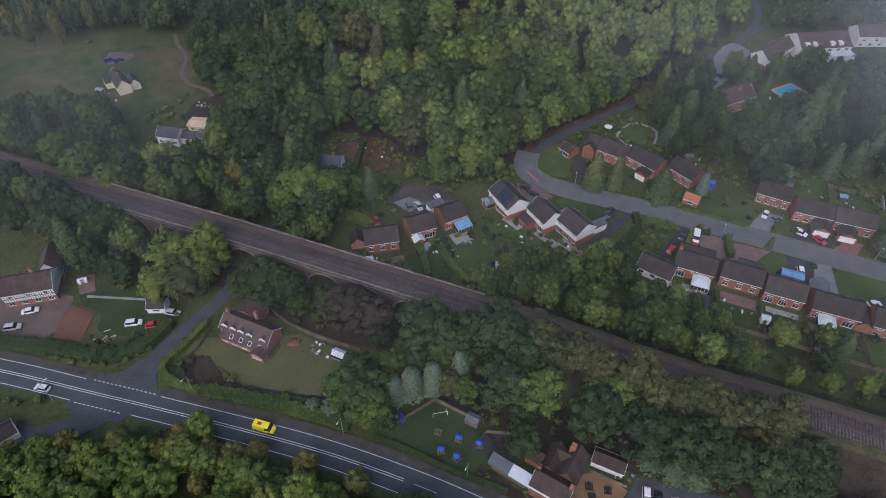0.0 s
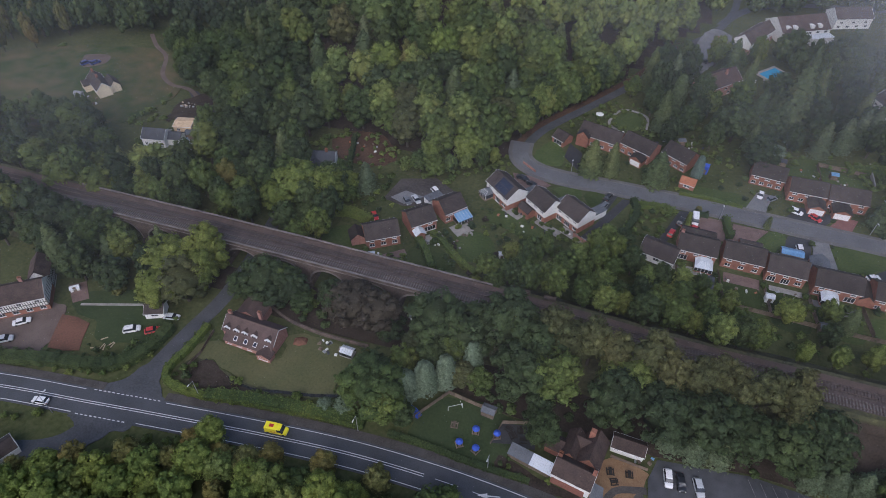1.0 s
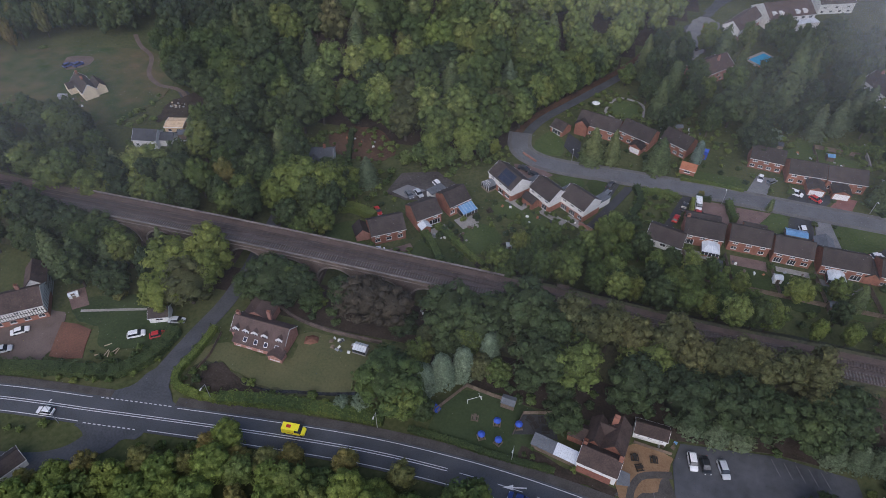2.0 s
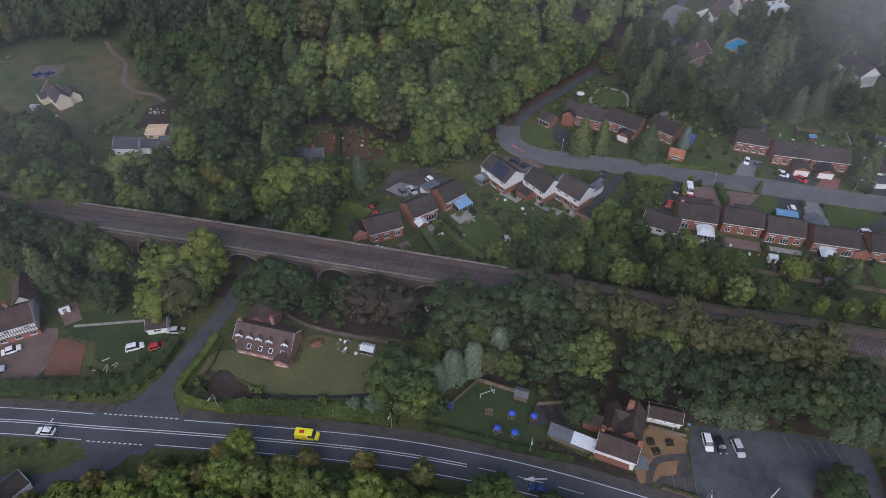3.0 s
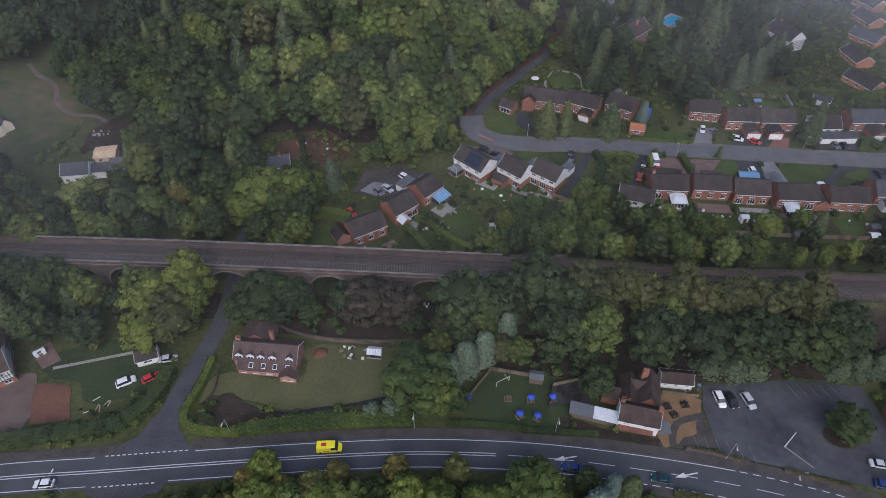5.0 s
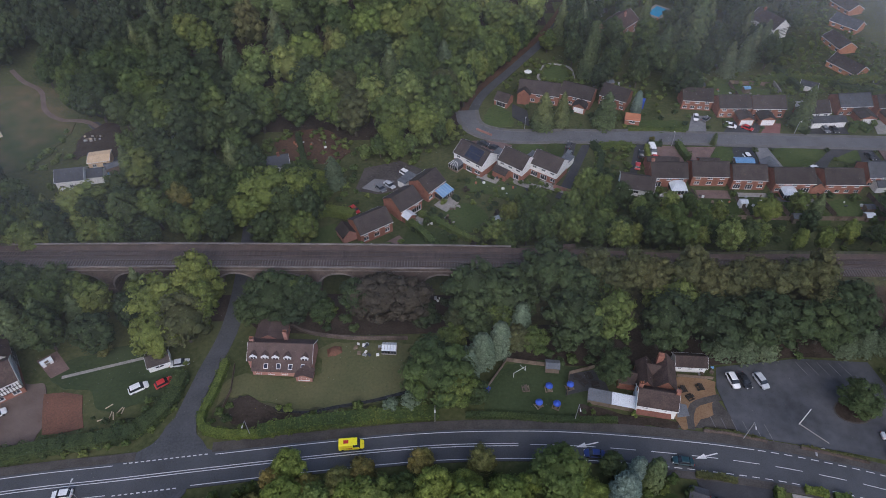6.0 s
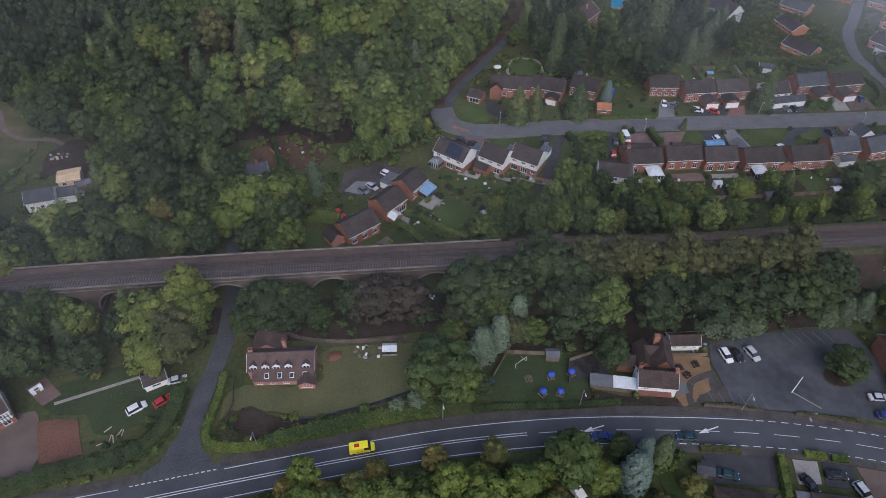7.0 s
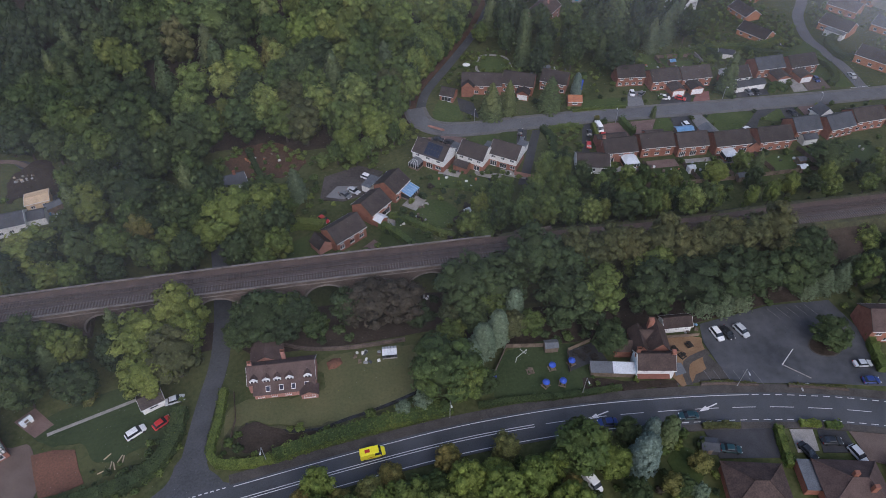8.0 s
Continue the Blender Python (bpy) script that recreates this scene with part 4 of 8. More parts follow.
# ---- the houses of the estate ----
def estate_south():
    g = "houses along the estate road"
    brick = "two-storey red brick house with brown tiled roof"
    h = house(21.6, 144.6, -16, 10.5, 7.6, "single-storey house with white gables and dark tiled roof", 2.7, 2.2, WHITE, south=rows(10.5, 3, 0.9, 1.1, 1.6), group=g)
    h = house(32.2, 147.5, -4, 11.2, 8, brick + " and glazed octagonal conservatory", group=g, south=rows(11.2, 3, 2.6, 0.95, 1.5) + [(-5, -2.2, 0.1, 1.95, 3)], chimneys=[(-5.2, 0.3)])
    conservatory(h, 2.6, -4, 5.0, 4.2)
    annexe(h, -5, 4, 5.2, 8.6, 2.5, 1.4, BRICK, TILE, "garage", True)
    h = house(45.4, 147.5, -4, 11.4, 7.8, brick, group=g, south=rows(11.4, 3, 2.6, 0.95, 1.5) + rows(11.4, 3, 0.6, 1.1, 1.6))
    annexe(h, -1, 3.9, 5.4, 7.5, 2.5, 1.2, BRICK, TILE, "garage", True)
    h = house(57.2, 145.4, -4, 10.6, 8, brick, group=g, south=rows(10.6, 3, 2.6, 0.95, 1.4) + [(-4.6, -2.4, 0.1, 1.95, 3), (-0.8, 1.4, 0.1, 1.95, 3), (2.8, 4.6, 0.7, 1.8, 2)])
    h = house(70.6, 143.2, -3, 12.4, 8, brick + " and white conservatory", group=g, south=rows(12.4, 3, 2.6, 0.95, 1.5) + [(-5.6, -4.2, 0.7, 1.8, 2), (2.4, 5.2, 0.1, 1.95, 3)])
    conservatory(h, -1.8, -4, 4.6, 3.6)
    annexe(h, -6, 4, -1, 9.5, 2.5, 1.6, BRICK, FELT, "garage", False)
    h = house(86, 142.2, -3, 12, 8.2, brick, group=g)
    annexe(h, -9.5, -4, -6, 3, 2.6, 1.5, BRICK, TILE, "garage", False)
    h = house(100.2, 145.2, 0, 9.8, 8, "two-storey red brick house with grey slate roof", roof=SLATE, group=g)
    annexe(h, -3.2, -7, 2, -4, 2.4, 0.9, WHITE, SLATE, "extension", True)
    h = house(112.4, 144, 6, 10.5, 8, "two-storey red brick house with grey slate roof and gabled front", roof=SLATE, group=g)
    annexe(h, -3, 4, 2.5, 8.5, 4.4, 2.2, WHITE, SLATE, "wing", False)
    h = house(125.4, 145.8, 1, 12, 8, brick, group=g)
    house(140, 145, 2, 12, 8, brick, group=g)
    house(154, 144, 2, 11, 8, brick, group=g)


def estate_north():
    g = "houses north of the estate road"
    brick = "two-storey red brick house with brown tiled roof"
    house(56.2, 191.0, -8, 10.6, 7.6, brick, group=g)
    h = house(67.8, 185.9, -2, 11.4, 8, brick + " and gabled garage", group=g, roof=TILE)
    annexe(h, 0.2, -9.4, 5.4, -4, 2.4, 1.2, BRICK, TILE, "garage", False, (0.6, 5.0, 0.1, 2.2))
    h = house(80, 185.2, -1, 12, 8.2, brick + " and gabled garage", group=g)
    annexe(h, -4.6, -9.0, 0.8, -4.1, 2.4, 1.2, BRICK, TILE, "garage", False, (-4.2, 0.4, 0.1, 2.2))
    h = house(96, 181.4, 2, 9, 7.6, "two-storey pale house with brown roof and double garage", group=g, upper=WHITE)
    annexe(h, -3.4, -7.6, 9, -3.8, 2.5, 1.0, WHITE, SLATE, "garage", True, (1.5, 8.4, 0.2, 2.3))
    h = house(112, 185.6, 1, 12, 8.2, "two-storey red brick house with slate roof and garage", group=g, roof=SLATE)
    annexe(h, -0.8, -10, 5.2, -4.1, 2.5, 1.2, BRICK, TILE, "garage", False, (-0.4, 4.8, 0.1, 2.2))
    h = house(125.8, 184.4, 2, 12, 8, "two-storey red brick house with brown roof and garage", group=g)
    annexe(h, -5.2, -9.5, 0.2, -4, 2.5, 1.2, BRICK, TILE, "garage", False, (-4.8, -0.2, 0.1, 2.2))
    g = "houses beside the bend"
    h = house(-0.8, 197.8, -16, 15, 8.4, "two-storey brown-roofed brick house with a gabled wing", group=g)
    annexe(h, -7.4, -6.2, -3.0, -4.2, 4.2, 2.0, BRICK, TILE, "wing", False)
    house(-14.5, 195.5, -32, 5.2, 5.4, "small gabled brick garage with brown roof", 2.4, 1.8, south=[(-1.8, 1.8, 0.05, 2.1, 3)], north=[], name="garage", group=g)
    h = house(13.2, 195.0, -28, 11.8, 8.4, "two-storey red brick house with dark tiled roof", group=g)
    annexe(h, 0.5, -8, 5, -4.2, 2.5, 1.3, BRICK, TILE, "garage", False, (0.9, 4.6, 0.1, 2.1))
    h = house(27.0, 193.2, -33, 10, 8, "two-storey red brick house with dark tiled roof and white band", group=g)
    house(30, 181.5, -14, 5, 4, "small brick outhouse with an orange tiled roof", 2.2, 1.2, roof=ORANGETILE, south=[(-1, 1, 0.8, 1.8, 2)], north=[], name="outhouse", group=g)


def white_houses():
    g = "white houses below the bend"
    lab = "white-rendered two-storey house with brick ground floor and brown roof"
    h = house(-28.2, 158.6, -43, 11.6, 8, "white-rendered house with brown roof carrying dark solar panels", 4.7, 2.8, BRICK, WHITE, group=g, east=[], south=rows(11.6, 3, 3.2, 1.1, 1.5) + [(-0.6, 1.8, 0.1, 1.95, 3), (3.0, 5.0, 0.7, 1.8, 2)])
    k = 2.8 / 4
    for i in range(5):
        for j in range(2):
            a = -1.6 + i * 1.12
            y0, y1 = -3.9 + j * 1.75, -2.25 + j * 1.75
            part("solar_panel", Shape().slab((a, y0, 5.0 + (y0 + 4) * k), (a + 1.04, y0, 5.0 + (y0 + 4) * k), (a + 1.04, y1, 5.0 + (y1 + 4) * k), (a, y1, 5.0 + (y1 + 4) * k), 0.05), SOLAR, h, "dark blue solar panel")
    conservatory(h, -3.6, -4, 3.6, 3.2, sheet=FELT)
    h = house(-15.2, 155.0, -41, 9.2, 7.6, lab, 4.7, 2.8, BRICK, WHITE, group=g, south=rows(9.2, 3, 3.2, 1.1, 1.5) + [(1.5, 3.5, 0.1, 1.95, 2)])
    annexe(h, -4.4, -7, 0.4, -4, 2.4, 1.1, BRICK, TILE, "sunroom", True)
    h = house(-4.9, 153.2, -38, 9.6, 7.8, lab, 4.7, 2.8, BRICK, WHITE, group=g, south=rows(9.6, 3, 3.2, 1.1, 1.5) + [(-4.2, -1.9, 0.1, 1.95, 3), (-0.8, 1.5, 0.1, 1.95, 3), (2.8, 4.4, 0.7, 1.8, 2)])
    for x, y in ((-50.6, 149.6), (-20.6, 161.2), (-9.4, 159.2), (1.6, 157.4)):
        gr = thing("garage", x, y, 0, -40, "small flat-roofed garage with grey felt roof", "garage", g)
        part("wall", Shape().box(-1.5, -2.8, -0.3, 1.5, 2.8, 2.4), WHITE, gr)
        part("roof", Shape().box(-1.65, -2.95, 2.4, 1.65, 2.95, 2.58), FELT, gr)
        clear(x, y, 3.5)


def brick_houses():
    g = "brick houses behind the viaduct"
    lab = "two-storey orange-red brick house with dark tiled roof"
    h = house(-61.4, 127.1, 31, 10.4, 7.6, lab, group=g, chimneys=[], south=rows(10.4, 3, 2.6, 0.95, 1.4) + rows(10.4, 3, 0.8, 1.2, 1.6))
    annexe(h, -9.3, -1.0, -5.2, 3.6, 2.6, 1.8, PINKBRICK, TILE, "garage", False)
    h = house(-52, 136.4, 41, 8.4, 8, lab + " and patio doors", group=g, chimneys=[], south=rows(8.4, 2, 2.6, 1.0, 1.6) + [(0.2, 3.8, 0.1, 1.95, 4)])
    annexe(h, -3.9, -6.8, -0.9, -4, 2.4, 0.9, BRICK, POLYCARB, "porch", False)
    h = house(-44.4, 144.6, 47, 7.8, 8, lab + " and blue-roofed lean-to", group=g, chimneys=[], south=rows(7.8, 2, 2.6, 1.0, 1.6) + [(-3.6, -2.0, 0.8, 2, 2)])
    conservatory(h, 1.6, -4, 5.2, 3.4, 2.2, BLUEGLASS, False)


def old_houses():
    # long cottage by the lane
    h = house(-80.8, 83.8, -5, 15.3, 6.2, "long red-brick cottage with brown tiled roof and white dormers", 3.4, 2.5, PINKBRICK, None, REDTILE, south=[], north=[],
              chimneys=[(-7.0, 0.6), (0.4, 2.9)], name="cottage", gutter=False)
    lean = part("lean_to", Shape().box(-6.4, -5.0, -0.4, 7.4, -3.0, 1.7), PINKBRICK, h)
    part("roof", Shape().slab((-6.6, -5.3, 1.8), (7.6, -5.3, 1.8), (7.6, -2.9, 3.3), (-6.6, -2.9, 3.3), 0.12), REDTILE, lean)
    for x in (-3.2, -0.2, 2.6, 5.6):
        rl = part("rooflight", Shape().slab((x - 0.5, -4.7, 2.25), (x + 0.5, -4.7, 2.25), (x + 0.5, -3.6, 2.93), (x - 0.5, -3.6, 2.93), 0.1), UPVC, lean)
        part("pane", Shape().slab((x - 0.4, -4.6, 2.33), (x + 0.4, -4.6, 2.33), (x + 0.4, -3.7, 2.88), (x - 0.4, -3.7, 2.88), 0.02), SOLAR, rl)
    for x in (-5.0, -2.0, 1.2):
        window(lean, x - 0.7, x + 0.7, 0.5, 1.5, -5.05, 1, 3)
    an = annexe(h, 4.2, -6.4, 8, -4, 1.9, 1.0, PINKBRICK, REDTILE, "porch", False)
    window(an, 4.8, 7.4, 0.6, 1.6, -6.45, 1, 4)
    for x in (-6.2, -3.4, -0.9, 1.9, 6.0):
        dm = part("dormer", Shape().loft([[(x - 0.8, yy, 3.5), (x + 0.8, yy, 3.5), (x + 0.8, yy, 4.35), (x, yy, 4.95), (x - 0.8, yy, 4.35)] for yy in (-2.95, -0.9)]), UPVC, h, "white gabled dormer")
        rs = roof_shape(1.7, 1.6, 4.36, 0.6, 0.1, 0.0, 0.07)
        m = pose(x, -1.85, 0, 0, 0, 90)
        rs.v = [tuple(m @ Vector(p)) for p in rs.v]
        part("roof", rs, REDTILE, dm)
        for sg in (-1, 1):
            part("bargeboard", Shape().slab((x + sg * 0.95, -3.1, 4.32), (x + sg * 0.95, -2.75, 4.32), (x, -2.75, 5.12), (x, -3.1, 5.12), 0.14 * sg), UPVC, dm)
        for sg in (-1, 1):
            part("pane", Shape().box(x + sg * 0.36 - 0.26, -2.99, 3.66, x + sg * 0.36 + 0.26, -2.955, 4.25), GLASS, dm)
    annexe(h, -7.5, 3.0, -0.4, 8.6, 3.0, 2.2, PINKBRICK, REDTILE, "wing", False)
    # black and white house by the yard
    h = house(-147.0, 76.6, 33, 13.5, 8, "black and white timbered house with brown tiled roof", 5, 2.9, BRICK, WHITE, PUBTILE, split=1.8, chimneys=[(1.5, 1.2)], name="timbered_house", south=rows(13.5, 4, 0.6, 1.1, 1.6) + rows(13.5, 3, 3.4, 1.0, 1.3))
    for i in range(22):
        x = -6.6 + i * 0.63
        part("timber", Shape().box(x - 0.08, -4.05, 1.85, x + 0.08, -3.997, 4.9), TIMBER, h)
    for zz in (1.9, 3.2, 4.85):
        part("timber", Shape().box(-6.75, -4.07, zz - 0.08, 6.75, -3.995, zz + 0.08), TIMBER, h)
    an = annexe(h, 1.6, 3.9, 6.7, 12, 4.8, 2.6, WHITE, PUBTILE, "wing", False)
    for zz in (0.6, 2.6, 4.7):
        part("timber", Shape().box(6.697, 4.0, zz - 0.08, 6.77, 11.9, zz + 0.08), TIMBER, an)
    for i in range(12):
        y = 4.2 + i * 0.66
        part("timber", Shape().box(6.697, y - 0.09, 0.3, 6.76, y + 0.09, 4.8), TIMBER, an)
    for i in range(7):
        y = -3.9 + i * 1.2
        part("timber", Shape().box(6.747, y - 0.09, 1.85, 6.81, y + 0.09, 5.0), TIMBER, h)
    # cottages in the clearing
    h = house(-150.4, 163.6, 12, 6.6, 5.4, "small new timber building with a pale flat roof in trees", 2.9, 0.35, RAWTIMBER, None, RAWTIMBER, south=rows(6.4, 2, 0.9, 1.1, 1.2), north=[], name="cottage")
    h = house(-155.4, 153.6, 8, 8.4, 6.2, "white cottage with grey slate roof in trees", 3.6, 2.2, WHITE, None, SLATE, name="cottage", south=rows(8.4, 3, 0.9, 1.1, 1.2), north=[], east=[(-1, 1, 1, 2.2, 2)])
    annexe(h, 4.2, -1, 9, 3.5, 2.6, 1.4, WHITE, SLATE, "wing", True)
    clear(-152, 143, 9)
    clear(-148, 153, 7)
    clear(-192, 168, 12)
    clear(-198, 180, 12)
    clear(-146, 170, 5)
    clear(-92, 150, 6)
    h = house(-197.6, 178.4, -36, 13, 5.2, "cream-walled farmhouse with dark roofs in a clearing", 3.4, 2.6, CREAM, None, TILE, name="farmhouse", south=rows(7, 2, 0.9, 1.1, 1.2), north=[])
    annexe(h, -1.5, 2.5, 5.4, 6.4, 2.8, 2.0, CREAM, TILE, "wing", True)
    annexe(h, -6, -5.4, -1.4, -2.7, 2.8, 1.4, CREAM, TILE, "wing", False)
    for x in (-5, 0.5):
        part("chimney", Shape().box(x, -0.4, 4, x + 0.8, 0.4, 7.2), BRICK, h)
    h = house(-92.6, 158.4, 14, 8, 6, "white cottage with grey slate roof among trees", 3.4, 2.0, WHITE, None, SLATE, name="cottage", chimneys=[(1, 0)], south=rows(8, 2, 0.9, 1.1, 1.2), north=[])
    annexe(h, -4.4, -6.2, -0.6, -3.0, 3.0, 1.7, WHITE, SLATE, "wing", False)
    house(-110.5, 83.6, 20, 5, 4, "small white outhouse under a tree", 2.3, 1.2, WHITE, None, TILE, name="outhouse", south=[(-1, 1, 0.8, 1.8, 2)], north=[])


BLUEPALE = material("pale_blue_render", (0.4, 0.5, 0.56), (0.5, 0.6, 0.66), 0.5, 4.0, 0.85, 0.15)


def pub():
    h = house(5.2, 67.0, -13, 8.8, 5.2, "white-fronted roadside pub with brown tiled roofs", 3.7, 2.3, WHITE, None, PUBTILE, name="pub", south=[(-3.2, -1.8, 2.3, 3.1, 2), (1.0, 2.4, 2.3, 3.1, 2), (-3.0, -1.4, 0.5, 1.5, 2), (0.8, 2.4, 0.5, 1.5, 2)], north=[], chimneys=[(-4.0, 1.0)])
    annexe(h, -4.2, 2.6, -0.6, 9.4, 3.4, 2.2, BRICK, PUBTILE, "wing", False)
    annexe(h, -8.2, 3.4, -4.4, 7, 2.6, 1.6, BRICK, PUBTILE, "wing", True)
    annexe(h, -0.5, 2.6, 4.4, 10.4, 3.7, 2.9, BRICK, PUBTILE, "wing", False)
    annexe(h, -2.4, 6, 2, 8.6, 3.8, 2.0, BRICK, PUBTILE, "cross_gable", True)
    part("chimney", Shape().box(3.6, -0.2, 4.2, 4.5, 0.7, 7.0), BRICK, h)
    part("side_wall", Shape().box(-4.46, -2.6, 0, -4.41, 2.6, 3.3), BLUEPALE, h, "pale blue painted end wall")
    ch = part("chimney", Shape().box(0.0, 8.6, 4, 1.3, 9.7, 7.6), BRICK, h, "stout red brick chimney")
    part("porch", Shape().slab((-4.2, -3.7, 1.3), (3.4, -3.7, 1.3), (3.4, -2.6, 1.8), (-4.2, -2.6, 1.8), 0.12), PORCHTILE, h, "dull red tiled porch roof")
    part("awning", Shape().slab((4.6, -3.4, 2.2), (7.4, -2.4, 2.0), (6.8, 0.2, 2.3), (4.6, 0.2, 2.5), 0.05), FELT, h, "grey canvas awning")
    clear(6, 72, 9)
    sh = thing("lean_to_shed", -4.5, 68.1, 0, -15, "long lean-to with pale corrugated roof beside the pub", "shed")
    part("wall", Shape().box(-5.2, -1.1, -0.3, 5.2, 1.3, 1.7), FENCE, sh)
    for i in range(22):
        x = -5.4 + i * 0.49
        part("roof_sheet", Shape().slab((x, -1.4, 1.8), (x + 0.47, -1.4, 1.8), (x + 0.47, 1.5, 2.5), (x, 1.5, 2.5), 0.04), POLYCARB if i > 10 else FELT, sh)
    clear(-4, 68, 5)
    out = house(16.6, 77.6, -6, 7.4, 3.6, "low white outbuilding with brown tiled roof", 2.3, 1.4, WHITE, None, PUBTILE, name="outbuilding", south=rows(7.4, 3, 0.9, 0.9, 1.0), north=[])
    bn = house(68.2, 65.2, -14, 12.5, 8.4, "brick house with brown roof and white verge", 4.6, 3.0, BRICK, None, REDTILE, name="house")


def hip_house(x, y, turn, w, d, eave, rise, wall, roof, label):
    clear(x, y, max(w, d) / 2 + 1)
    ho = thing("bungalow", x, y, 0, turn, label, "house", "bungalows south of the road")
    part("wall", Shape().box(-w / 2, -d / 2, -0.4, w / 2, d / 2, eave), wall, ho)
    a, b = w / 2 + 0.4, d / 2 + 0.4
    r = max(0.3, a - b * 0.95)
    s = Shape().add([(-a, -b, eave), (a, -b, eave), (a, b, eave), (-a, b, eave), (-r, 0, eave + rise), (r, 0, eave + rise), (-a, -b, eave - 0.15), (a, -b, eave - 0.15), (a, b, eave - 0.15), (-a, b, eave - 0.15)],
                    [(0, 1, 5, 4), (1, 2, 5), (2, 3, 4, 5), (3, 0, 4), (6, 7, 1, 0), (7, 8, 2, 1), (8, 9, 3, 2), (9, 6, 0, 3), (9, 8, 7, 6)])
    rf = part("roof", s, roof, ho)
    for p, q in (((-a, -b), -r), ((a, -b), r), ((-a, b), -r), ((a, b), r)):
        part("hip_tiles", Shape().tube((*p, eave + 0.03), (q, 0, eave + rise + 0.03), 0.13, 0.13, 5), roof, rf)
    part("ridge", Shape().tube((-r, 0, eave + rise + 0.03), (r, 0, eave + rise + 0.03), 0.14, 0.14, 5), roof, rf)
    for i in range(3):
        xx = -w / 2 + (i + 0.5) * w / 3
        for yy, inw in ((-d / 2, 1), (d / 2, -1)):
            window(ho, xx - 0.8, xx + 0.8, 0.9, 2.1, yy - 0.09 * inw, inw, 2)
    return ho


def south_side():
    h = hip_house(12.4, 34.4, -15.6, 12, 9.6, 2.6, 2.6, BRICK, PUBTILE, "hipped bungalow with dark tiled roof and white gutter")
    h = hip_house(31.4, 30.2, -15, 12.6, 10, 3.0, 3.2, BRICK, REDTILE, "wide hipped house with brown tiled roof")
    part("chimney", Shape().box(-1.4, 0.2, 4, -0.4, 1.0, 7.4), BRICK, h)
    part("chimney", Shape().box(1.6, -2.4, 4, 2.6, -1.6, 7.0), BRICK, h)
    annexe(h, -9.2, -1.0, -6.5, 5.4, 2.3, 0, BRICK, FELT, "garage", True)
    hip_house(48, 27, -14, 12, 9, 2.8, 2.8, BRICK, TILE, "hipped bungalow with dark tiled roof beside a drive")
    house(-121, 36.5, 62, 9, 4.4, "low shed with brown tiled roof and white ends", 2.4, 1.4, WHITE, None, TILE, name="shed", south=[], north=[])




